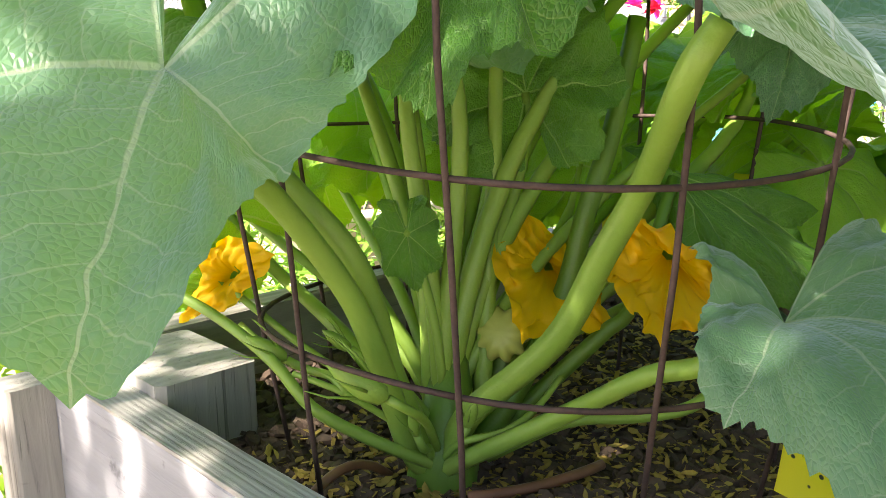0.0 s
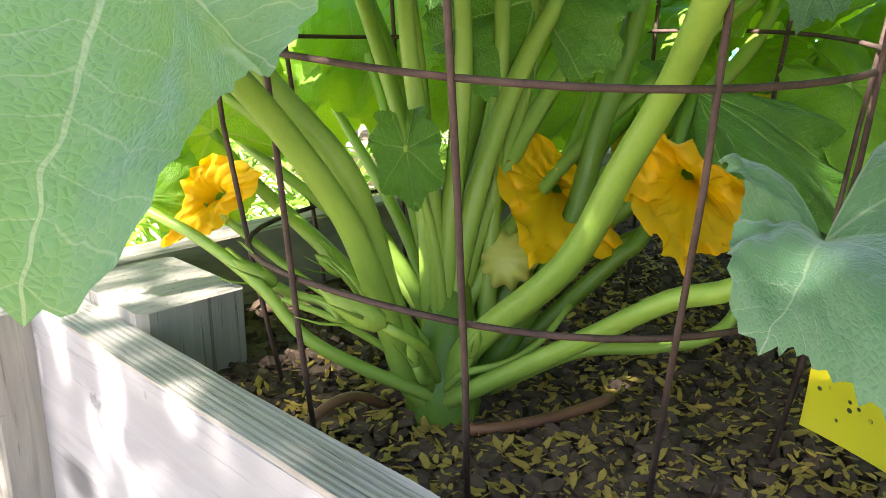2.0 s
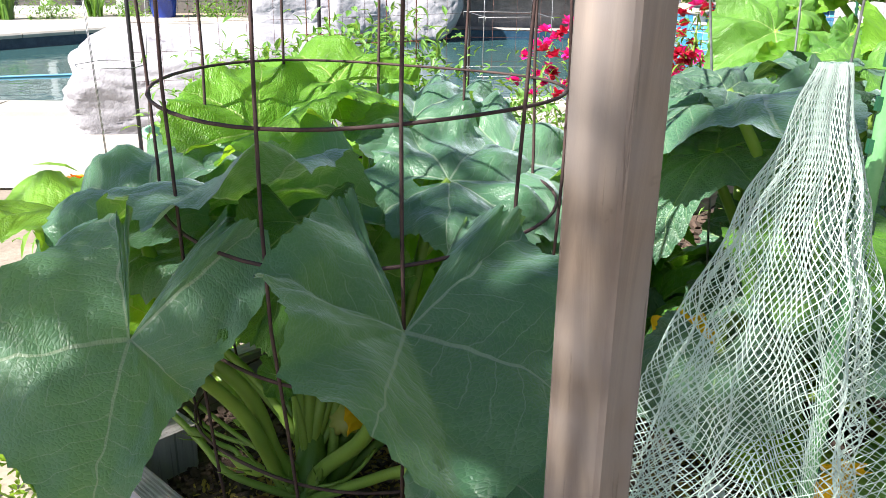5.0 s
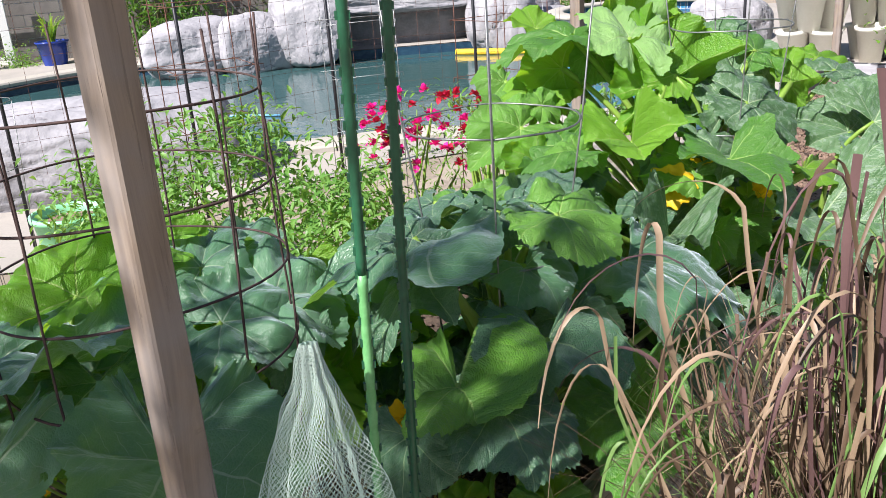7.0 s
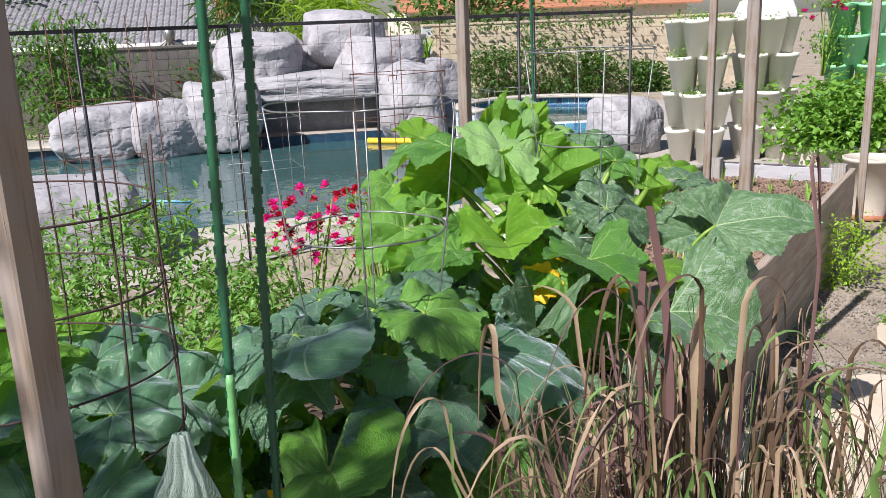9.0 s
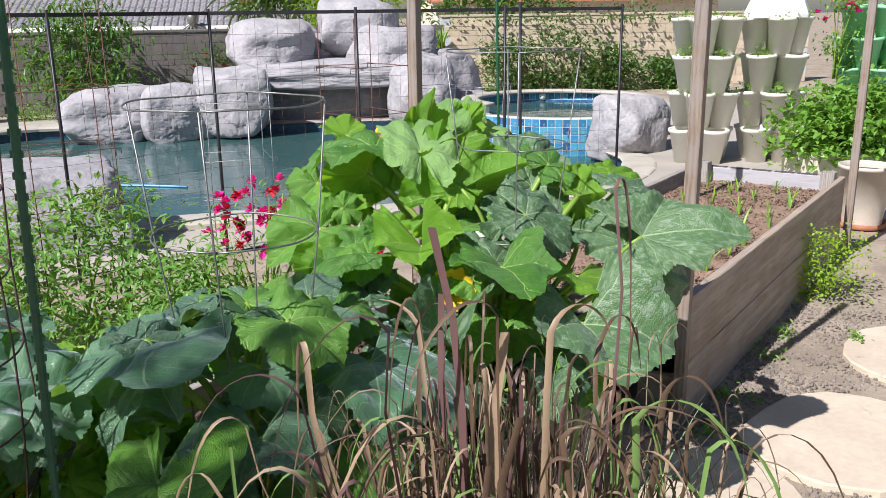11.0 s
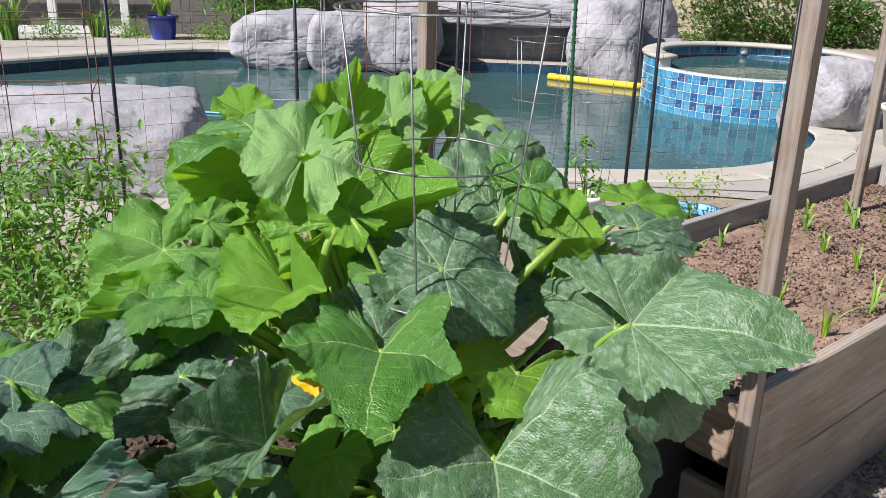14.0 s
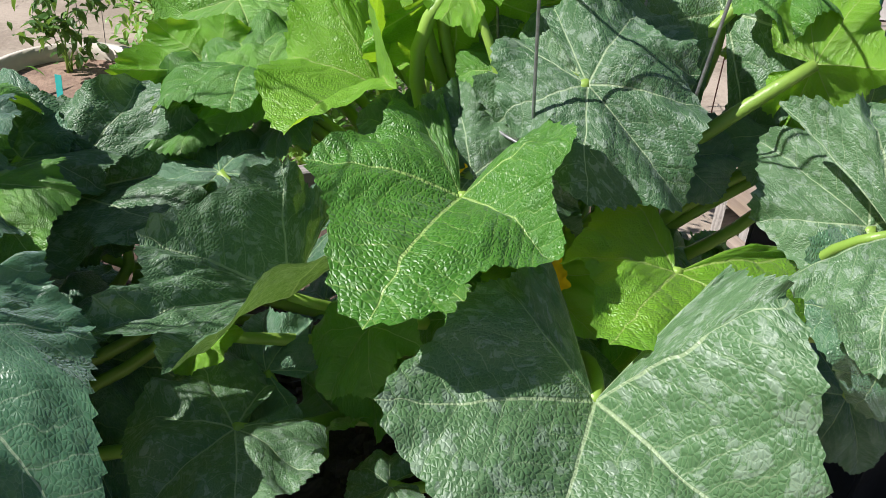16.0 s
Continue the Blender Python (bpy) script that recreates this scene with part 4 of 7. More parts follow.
def cone_cage(name, x, y, rings, legs, mat, label, wire=0.0022, z0=0.36, top=None, turn=0.0):
    """A round wire cage: (height, radius) rings and straight legs down to the soil."""
    th = thing(name, label, "plant cage", "wire plant cages", at=pose(x, y, 0, 0, 0, turn))
    for z, r in rings:
        mb = MB()
        n = 40
        pts = [(r * math.cos(2 * math.pi * k / n), r * math.sin(2 * math.pi * k / n), z + 0.002 * math.sin(0.7 * k)) for k in range(n + 1)]
        mb.tube(pts, wire, 6)
        part("ring", mb, mat, th, "", True)
    zr = sorted(rings)
    for k in range(legs):
        a = 2 * math.pi * k / legs
        pts = []
        lowz, lowr = zr[0]
        pts.append((lowr * 0.72 * math.cos(a), lowr * 0.72 * math.sin(a), z0 - 0.1))
        for z, r in zr:
            rr = r + wire * 1.8
            pts.append((rr * math.cos(a), rr * math.sin(a), z))
        if top:
            pts.append((pts[-1][0], pts[-1][1], top))
        mb = MB()
        mb.tube(pts, wire, 6)
        part("leg", mb, mat, th, "", True)
    return th


plant_a = thing("squash_plant", "pattypan squash with yellow flowers inside a wire cage", "squash plant", "squash plants")
plant_c = thing("squash_plant", "dark blue green squash plant in a wire cage", "squash plant", "squash plants")
plant_b = thing("squash_plant", "tall bright green squash plant in a wire cage", "squash plant", "squash plants")
A0, C0, B0 = (0.0, 0.735, 0.36), (0.82, 1.02, 0.36), (1.56, 1.72, 0.36)

# tall sunlit plant, leaf by leaf: stalk joint, tip, a side lobe
spread_leaf(plant_b, (1.776, 1.354, 0.756), [(1.625, 1.385, 0.860), (1.585, 1.190, 0.790), (1.800, 1.100, 0.660), (2.030, 1.250, 0.690), (1.940, 1.380, 0.955)], M_LEAF_S, B0, seed=41, arch=0.12, deep=0.12, stalk=0.012, label="large silver flecked leaf")
spread_leaf(plant_b, (2.035, 1.550, 0.965), [(1.965, 1.620, 1.090), (2.150, 1.640, 1.055), (2.355, 1.440, 0.975), (2.165, 1.370, 0.890), (2.050, 1.400, 0.875)], M_LEAF_S, (1.97, 1.70, 0.42), seed=42, arch=0.10, deep=0.22, stalk=0.008, label="large silver flecked leaf")
spread_leaf(plant_b, (1.342, 1.356, 0.748), [(1.312, 1.400, 0.930), (1.200, 1.240, 0.850), (1.215, 1.120, 0.790), (1.345, 1.120, 0.795), (1.485, 1.280, 0.925)], M_LEAF_S, B0, seed=43, arch=0.08, deep=0.24)
spread_leaf(plant_b, (1.547, 1.448, 0.921), [(1.430, 1.530, 0.985), (1.374, 1.362, 0.955), (1.561, 1.180, 0.895), (1.705, 1.364, 0.925), (1.670, 1.480, 1.030)], M_LEAF_B, B0, seed=44, arch=0.10, deep=0.28)
spread_leaf(plant_b, (1.331, 1.631, 0.951), [(1.200, 1.680, 1.075), (1.178, 1.600, 0.975), (1.300, 1.430, 0.945), (1.440, 1.480, 1.025), (1.345, 1.590, 1.105)], M_LEAF_Y, B0, seed=45, arch=0.10, deep=0.10)
spread_leaf(plant_b, (1.815, 1.526, 0.850), [(1.695, 1.620, 0.885), (1.690, 1.460, 0.860), (1.778, 1.350, 0.835), (1.930, 1.480, 0.810), (1.985, 1.720, 0.785)], M_LEAF_Y, B0, seed=46, arch=0.12, deep=0.18)
leaf(plant_b, (1.623, 1.626, 1.039), (1.714, 1.777, 1.141), (1.801, 1.739, 1.100), "flat", M_LEAF_S, B0)
leaf(plant_b, (1.655, 1.572, 1.051), (1.813, 1.505, 0.969), (1.789, 1.593, 1.048), "flat", M_LEAF_S, B0)
leaf(plant_b, (1.116, 1.596, 0.955), (0.948, 1.574, 0.955), (1.003, 1.708, 1.011), "flat", M_LEAF_B, B0)
leaf(plant_b, (1.014, 1.712, 1.008), (0.857, 1.619, 0.978), (0.894, 1.784, 1.049), "flat", M_LEAF_B, B0)
leaf(plant_b, (0.925, 1.381, 0.775), (1.131, 1.554, 0.840), (1.070, 1.365, 0.761), "cup", M_LEAF_S, B0)
leaf(plant_b, (2.017, 1.645, 0.917), (1.864, 1.679, 1.004), (1.889, 1.622, 0.921), "flat", M_LEAF_S, B0)
leaf(plant_b, (1.822, 1.883, 1.152), (1.936, 1.940, 1.177), (1.878, 2.034, 1.247), "flat", M_LEAF_B, B0)
leaf(plant_b, (1.761, 1.876, 1.079), (1.719, 2.001, 1.302), (1.858, 2.003, 1.258), "flat", M_LEAF_S, B0)
leaf(plant_b, (1.434, 1.636, 1.120), (1.662, 1.710, 1.215), (1.497, 1.694, 1.297), "cup", M_LEAF_Y, B0, 0.013, under=True)
leaf(plant_b, (1.453, 1.627, 1.144), (1.356, 1.671, 1.191), (1.478, 1.670, 1.173), "cup", M_LEAF_Y, B0, 0.008, under=True)
leaf(plant_b, (1.345, 1.706, 1.246), (1.340, 1.897, 1.382), (1.230, 1.780, 1.310), "flat", M_LEAF_P, B0)
leaf(plant_b, (1.395, 1.723, 1.261), (1.422, 1.755, 1.335), (1.337, 1.695, 1.220), "cup", M_LEAF_Y, B0, 0.010, under=True)
leaf(plant_b, (1.213, 1.839, 1.241), (0.970, 1.844, 1.259), (1.059, 1.974, 1.317), "flat", M_LEAF_B, B0)
leaf(plant_b, (1.183, 1.855, 1.154), (1.008, 1.825, 1.166), (1.115, 1.881, 1.238), "flat", M_LEAF_Y, B0, 0.011, under=True)
leaf(plant_b, (1.117, 1.880, 1.081), (0.976, 1.818, 1.052), (0.983, 1.918, 1.129), "flat", M_LEAF_Y, B0)
leaf(plant_b, (1.488, 2.006, 1.270), (1.456, 2.089, 1.395), (1.418, 2.040, 1.337), "flat", M_LEAF_P, B0)
leaf(plant_b, (1.528, 2.032, 1.258), (1.616, 2.091, 1.344), (1.531, 2.083, 1.363), "flat", M_LEAF_Y, B0, 0.011, under=True)
leaf(plant_b, (1.570, 2.139, 1.289), (1.594, 2.251, 1.395), (1.640, 2.208, 1.344), "flat", M_LEAF_P, B0)
leaf(plant_b, (1.391, 1.880, 1.248), (1.394, 1.953, 1.401), (1.351, 1.919, 1.349), "flat", M_LEAF_Y, B0, 0.010, under=True)
leaf(plant_b, (1.132, 1.993, 1.265), (1.040, 2.024, 1.311), (1.130, 2.049, 1.320), "cup", M_LEAF_Y, B0)
leaf(plant_b, (1.901, 1.789, 1.057), (1.992, 1.813, 1.067), (1.856, 1.828, 1.157), "cup", M_LEAF_Y, B0, 0.013, under=True)
leaf(plant_b, (2.077, 1.844, 1.072), (2.232, 1.867, 1.072), (2.059, 1.927, 1.118), "flat", M_LEAF_S, B0)
leaf(plant_b, (2.085, 1.973, 1.095), (2.225, 2.005, 1.100), (2.145, 2.064, 1.128), "round", M_LEAF_Y, B0)
leaf(plant_b, (2.085, 1.571, 0.853), (2.208, 1.519, 0.691), (2.030, 1.511, 0.753), "droop", M_LEAF_C, B0, 0.012)
leaf(plant_b, (2.282, 1.772, 0.933), (2.249, 1.842, 1.000), (2.313, 1.821, 0.971), "round", M_LEAF_S, B0)
leaf(plant_b, (1.468, 1.357, 0.746), (1.429, 1.270, 0.685), (1.555, 1.381, 0.753), "flat", M_LEAF_B, B0)
leaf(plant_b, (1.274, 1.264, 0.722), (1.215, 1.225, 0.680), (1.225, 1.261, 0.734), "cup", M_LEAF_Y, B0)
leaf(plant_b, (1.538, 1.501, 0.923), (1.676, 1.532, 0.929), (1.562, 1.580, 0.988), "flat", M_LEAF_S, B0)
leaf(plant_b, (1.556, 1.647, 1.017), (1.435, 1.689, 1.064), (1.527, 1.732, 1.084), "flat", M_LEAF_B, B0)
leaf(plant_b, (1.581, 1.629, 1.041), (1.625, 1.667, 1.053), (1.507, 1.594, 1.032), "flat", M_LEAF_Y, B0)
leaf(plant_b, (1.498, 1.545, 0.947), (1.471, 1.598, 1.026), (1.516, 1.578, 0.988), "flat", M_LEAF_S, B0)
leaf(plant_b, (1.471, 1.537, 0.884), (1.310, 1.574, 0.911), (1.381, 1.648, 0.943), "round", M_LEAF_B, B0)
leaf(plant_b, (1.046, 1.595, 0.936), (0.905, 1.540, 0.910), (0.969, 1.605, 0.956), "flat", M_LEAF_Y, B0, 0.008, under=True)
leaf(plant_b, (1.158, 1.578, 0.941), (1.046, 1.507, 0.919), (1.103, 1.602, 0.954), "flat", M_LEAF_B, B0)
leaf(plant_b, (0.929, 1.579, 0.840), (0.790, 1.511, 0.824), (0.817, 1.598, 0.850), "flat", M_LEAF_B, B0)
leaf(plant_b, (1.060, 1.564, 0.901), (0.977, 1.452, 0.864), (0.956, 1.535, 0.895), "flat", M_LEAF_B, B0)
leaf(plant_b, (1.097, 1.780, 1.058), (1.173, 1.791, 1.056), (1.148, 1.736, 1.019), "flat", M_LEAF_B, B0)
leaf(plant_b, (1.298, 1.871, 1.189), (1.250, 1.811, 1.106), (1.187, 1.835, 1.167), "flat", M_LEAF_B, B0)
leaf(plant_b, (1.639, 1.516, 0.784), (1.732, 1.478, 0.751), (1.641, 1.593, 0.835), "flat", M_LEAF_Y, B0)
leaf(plant_b, (1.738, 1.510, 0.620), (1.684, 1.621, 0.678), (1.785, 1.594, 0.657), "flat", M_LEAF_B, B0)
leaf(plant_b, (1.890, 1.821, 0.941), (1.797, 1.854, 0.985), (1.919, 1.898, 1.005), "flat", M_LEAF_C, B0)
leaf(plant_b, (1.753, 1.698, 0.920), (1.849, 1.743, 0.941), (1.795, 1.649, 0.883), "flat", M_LEAF_C, B0)
leaf(plant_b, (1.118, 1.501, 0.812), (0.973, 1.520, 0.835), (1.092, 1.419, 0.772), "flat", M_LEAF_C, B0)
leaf(plant_b, (1.326, 1.510, 0.774), (1.404, 1.577, 0.819), (1.370, 1.453, 0.722), "flat", M_LEAF_C, B0)
leaf(plant_b, (1.022, 1.967, 1.107), (0.951, 1.902, 1.073), (0.928, 2.011, 1.147), "flat", M_LEAF_B, B0)
leaf(plant_b, (1.439, 2.031, 1.188), (1.393, 2.092, 1.286), (1.497, 2.080, 1.240), "flat", M_LEAF_B, B0)
leaf(plant_b, (1.650, 2.151, 1.247), (1.748, 2.215, 1.279), (1.600, 2.231, 1.309), "flat", M_LEAF_P, B0)
leaf(plant_b, (1.985, 1.875, 0.974), (2.058, 1.917, 0.995), (1.954, 1.956, 1.037), "flat", M_LEAF_C, B0)
leaf(plant_b, (1.361, 1.195, 0.650), (1.326, 1.048, 0.665), (1.232, 1.220, 0.640), "round", M_LEAF_S, B0)
leaf(plant_b, (1.406, 1.439, 0.596), (1.502, 1.352, 0.593), (1.318, 1.449, 0.597), "flat", M_LEAF_B, B0)
leaf(plant_b, (0.916, 1.257, 0.575), (1.183, 1.137, 0.516), (0.939, 1.105, 0.525), "flat", M_LEAF_C, B0)
leaf(plant_b, (0.879, 1.260, 0.603), (0.973, 1.170, 0.507), (0.805, 1.163, 0.553), "flat", M_LEAF_S, B0)
leaf(plant_b, (1.541, 1.282, 0.552), (1.489, 1.236, 0.549), (1.615, 1.254, 0.557), "flat", M_LEAF_S, B0)
leaf(plant_b, (2.097, 1.840, 0.505), (2.176, 1.768, 0.388), (2.071, 1.763, 0.432), "droop", M_LEAF_C, B0)
leaf(plant_b, (1.202, 1.718, 1.001), (1.144, 1.662, 0.974), (1.208, 1.776, 1.037), "cup", M_LEAF_B, B0)
leaf(plant_b, (1.402, 1.840, 1.133), (1.339, 1.871, 1.173), (1.443, 1.884, 1.167), "flat", M_LEAF_B, B0)
leaf(plant_b, (1.557, 1.634, 0.920), (1.494, 1.643, 0.934), (1.582, 1.686, 0.954), "flat", M_LEAF_C, B0)
leaf(plant_b, (1.703, 1.762, 1.007), (1.649, 1.786, 1.031), (1.732, 1.817, 1.044), "flat", M_LEAF_C, B0)
leaf(plant_b, (1.384, 1.595, 0.913), (1.341, 1.539, 0.880), (1.431, 1.559, 0.884), "flat", M_LEAF_C, B0)
leaf(plant_b, (1.610, 1.558, 0.859), (1.681, 1.555, 0.846), (1.613, 1.598, 0.892), "flat", M_LEAF_C, B0)
leaf(plant_b, (1.264, 1.771, 0.991), (1.197, 1.807, 1.027), (1.303, 1.818, 1.021), "flat", M_LEAF_Y, B0)
leaf(plant_b, (1.178, 1.604, 0.881), (1.121, 1.555, 0.854), (1.235, 1.557, 0.843), "flat", M_LEAF_C, B0)
leaf(plant_b, (1.829, 1.885, 1.033), (1.774, 1.905, 1.060), (1.862, 1.925, 1.064), "flat", M_LEAF_Y, B0)
leaf(plant_b, (1.364, 1.703, 0.986), (1.401, 1.754, 1.026), (1.336, 1.751, 1.033), "flat", M_LEAF_Y, B0)
leaf(plant_b, (1.514, 1.696, 1.058), (1.475, 1.657, 1.016), (1.556, 1.676, 1.019), "flat", M_LEAF_S, B0)
leaf(plant_b, (1.174, 1.874, 1.060), (1.112, 1.886, 1.093), (1.218, 1.910, 1.097), "flat", M_LEAF_Y, B0)
dome(plant_b, B0, 26, 0.40, 0.40, 0.46, 0.92, 0.12, (M_LEAF_B, M_LEAF_C, M_LEAF_B, M_LEAF_S), 3, ("flat", "cup"), skip=lambda p: p.y < 1.45 and p.x < 1.35)

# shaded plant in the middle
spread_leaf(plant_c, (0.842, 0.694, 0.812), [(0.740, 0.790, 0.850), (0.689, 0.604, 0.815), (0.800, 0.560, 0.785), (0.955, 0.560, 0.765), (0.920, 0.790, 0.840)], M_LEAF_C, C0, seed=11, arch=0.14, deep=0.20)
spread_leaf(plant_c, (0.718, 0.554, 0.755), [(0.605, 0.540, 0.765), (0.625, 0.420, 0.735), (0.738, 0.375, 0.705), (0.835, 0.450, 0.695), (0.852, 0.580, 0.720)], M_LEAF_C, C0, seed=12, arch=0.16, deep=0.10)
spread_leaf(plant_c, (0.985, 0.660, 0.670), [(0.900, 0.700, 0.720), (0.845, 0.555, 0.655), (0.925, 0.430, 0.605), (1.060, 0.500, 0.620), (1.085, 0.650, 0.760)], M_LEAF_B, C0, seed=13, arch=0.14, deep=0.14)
spread_leaf(plant_c, (0.650, 0.580, 0.800), [(0.610, 0.710, 0.835), (0.570, 0.540, 0.800), (0.552, 0.390, 0.815), (0.670, 0.460, 0.785), (0.735, 0.790, 0.838)], M_LEAF_B, C0, seed=14, arch=0.10, deep=0.12)
spread_leaf(plant_c, (1.100, 0.985, 0.843), [(0.960, 0.930, 0.815), (1.095, 0.720, 0.775), (1.260, 0.760, 0.715), (1.360, 0.960, 0.698), (1.250, 1.110, 0.820)], M_LEAF_A, C0, seed=15, arch=0.14, deep=0.16)
spread_leaf(plant_c, (0.676, 0.884, 0.980), [(0.790, 0.940, 0.985), (0.615, 0.640, 0.965), (0.470, 0.750, 0.920), (0.370, 0.950, 0.814), (0.520, 1.090, 0.930)], M_LEAF_A, C0, seed=16, arch=0.10, deep=0.26)
broad_leaf(plant_c, (0.840, 0.870, 0.900), -150, 24, 6, 0.125, M_LEAF_A, C0, seed=21, deep=0.14)
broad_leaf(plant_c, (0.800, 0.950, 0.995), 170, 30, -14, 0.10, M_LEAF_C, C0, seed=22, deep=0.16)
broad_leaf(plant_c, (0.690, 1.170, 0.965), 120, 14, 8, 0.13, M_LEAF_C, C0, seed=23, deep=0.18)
broad_leaf(plant_c, (1.030, 1.180, 0.920), -165, 26, -8, 0.135, M_LEAF_B, C0, seed=24, deep=0.16)
broad_leaf(plant_c, (0.900, 1.050, 0.970), -120, 20, 0, 0.12, M_LEAF_A, C0, seed=25, deep=0.14)
broad_leaf(plant_c, (0.560, 0.990, 0.900), 130, 30, 4, 0.13, M_LEAF_A, C0, seed=26, deep=0.14)
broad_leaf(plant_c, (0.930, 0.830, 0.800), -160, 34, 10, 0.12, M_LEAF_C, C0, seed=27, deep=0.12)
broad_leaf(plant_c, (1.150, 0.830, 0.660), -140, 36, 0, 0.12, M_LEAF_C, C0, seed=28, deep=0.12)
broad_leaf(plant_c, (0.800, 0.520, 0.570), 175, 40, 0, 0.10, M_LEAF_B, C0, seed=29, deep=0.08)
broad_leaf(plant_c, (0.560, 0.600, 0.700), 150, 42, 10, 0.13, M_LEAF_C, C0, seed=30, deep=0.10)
leaf(plant_c, (1.027, 0.684, 0.639), (1.202, 0.718, 0.649), (1.058, 0.844, 0.696), "flat", M_LEAF_B, C0)
leaf(plant_c, (0.915, 0.871, 1.004), (1.040, 0.787, 0.973), (1.013, 0.965, 1.044), "flat", M_LEAF_B, C0)
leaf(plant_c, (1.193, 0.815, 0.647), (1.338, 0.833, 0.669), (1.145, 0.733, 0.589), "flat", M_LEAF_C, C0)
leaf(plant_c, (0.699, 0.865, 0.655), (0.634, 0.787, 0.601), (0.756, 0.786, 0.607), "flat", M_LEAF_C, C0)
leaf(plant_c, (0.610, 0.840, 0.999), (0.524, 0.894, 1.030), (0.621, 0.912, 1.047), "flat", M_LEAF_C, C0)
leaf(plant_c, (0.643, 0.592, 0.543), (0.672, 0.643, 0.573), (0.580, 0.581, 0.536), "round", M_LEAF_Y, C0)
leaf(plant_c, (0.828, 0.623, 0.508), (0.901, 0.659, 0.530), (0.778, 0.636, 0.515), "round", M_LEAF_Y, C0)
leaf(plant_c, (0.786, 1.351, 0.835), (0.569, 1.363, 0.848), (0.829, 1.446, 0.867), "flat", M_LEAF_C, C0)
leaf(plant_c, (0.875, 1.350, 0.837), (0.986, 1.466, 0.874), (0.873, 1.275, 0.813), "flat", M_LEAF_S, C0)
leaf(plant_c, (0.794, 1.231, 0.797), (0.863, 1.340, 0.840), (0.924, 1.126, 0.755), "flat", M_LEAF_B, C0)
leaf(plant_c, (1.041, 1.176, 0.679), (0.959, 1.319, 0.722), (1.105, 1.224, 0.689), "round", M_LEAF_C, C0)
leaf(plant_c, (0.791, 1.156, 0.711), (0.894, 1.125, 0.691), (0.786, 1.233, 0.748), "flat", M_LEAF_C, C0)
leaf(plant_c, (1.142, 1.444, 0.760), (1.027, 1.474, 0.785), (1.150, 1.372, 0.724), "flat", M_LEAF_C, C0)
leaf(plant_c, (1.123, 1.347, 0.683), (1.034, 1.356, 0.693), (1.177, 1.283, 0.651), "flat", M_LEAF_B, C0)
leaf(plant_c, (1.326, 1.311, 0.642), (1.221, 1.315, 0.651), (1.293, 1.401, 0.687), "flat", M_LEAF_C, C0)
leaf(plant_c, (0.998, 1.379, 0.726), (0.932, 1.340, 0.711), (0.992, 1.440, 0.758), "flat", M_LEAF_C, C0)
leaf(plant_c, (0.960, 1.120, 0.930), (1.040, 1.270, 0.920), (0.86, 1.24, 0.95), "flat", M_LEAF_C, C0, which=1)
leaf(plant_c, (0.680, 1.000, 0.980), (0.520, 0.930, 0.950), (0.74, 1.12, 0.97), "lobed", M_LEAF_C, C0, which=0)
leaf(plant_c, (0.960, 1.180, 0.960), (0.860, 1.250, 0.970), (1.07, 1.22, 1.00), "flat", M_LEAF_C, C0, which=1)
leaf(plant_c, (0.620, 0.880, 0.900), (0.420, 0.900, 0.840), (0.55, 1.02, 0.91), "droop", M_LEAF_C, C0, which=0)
leaf(plant_c, (0.800, 1.280, 0.920), (0.760, 1.430, 0.950), (0.92, 1.34, 0.95), "flat", M_LEAF_B, C0, which=2)
leaf(plant_c, (0.830, 0.500, 0.520), (0.860, 0.400, 0.480), (0.92, 0.50, 0.52), "round", M_LEAF_Y, C0, which=1)
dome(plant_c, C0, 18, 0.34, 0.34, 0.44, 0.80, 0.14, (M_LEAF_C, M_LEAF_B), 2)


# shaded plant with the flowers
spread_leaf(plant_a, (0.155, 0.490, 0.778), [(0.075, 0.545, 0.915), (0.003, 0.420, 0.868), (0.045, 0.335, 0.810), (0.215, 0.300, 0.680), (0.385, 0.480, 0.735), (0.300, 0.610, 0.870)], M_LEAF_A, seed=1, arch=0.07, deep=0.10, label="large blue green leaf with pale veins")
spread_leaf(plant_a, (-0.167, 0.525, 0.750), [(-0.025, 0.610, 0.866), (-0.095, 0.500, 0.690), (-0.180, 0.385, 0.600), (-0.370, 0.480, 0.720), (-0.200, 0.620, 0.872)], M_LEAF_A, seed=2, arch=0.08, deep=0.20, label="large blue green leaf with pale veins")
spread_leaf(plant_a, (0.225, 0.540, 0.585), [(0.180, 0.560, 0.590), (0.172, 0.470, 0.545), (0.255, 0.370, 0.500), (0.350, 0.430, 0.530), (0.340, 0.560, 0.610)], M_LEAF_A, seed=3, arch=0.26, deep=0.10)
spread_leaf(plant_a, (0.015, 0.665, 0.850), [(-0.075, 0.680, 0.840), (-0.090, 0.540, 0.735), (-0.010, 0.555, 0.712), (0.062, 0.555, 0.760), (0.100, 0.660, 0.850)], M_LEAF_B, seed=4, arch=0.12, deep=0.10)
spread_leaf(plant_a, (-0.285, 0.800, 0.548), [(-0.330, 0.790, 0.500), (-0.370, 0.780, 0.580), (-0.318, 0.800, 0.625), (-0.255, 0.850, 0.605), (-0.220, 0.850, 0.540)], M_LEAF_Y, seed=5, arch=0.05, deep=0.10, puff=0.05)
spread_leaf(plant_a, (0.232, 0.860, 0.640), [(0.210, 0.860, 0.610), (0.258, 0.800, 0.545), (0.300, 0.790, 0.500), (0.400, 0.830, 0.500), (0.400, 0.870, 0.548)], M_LEAF_B, seed=6, arch=0.08, deep=0.12)
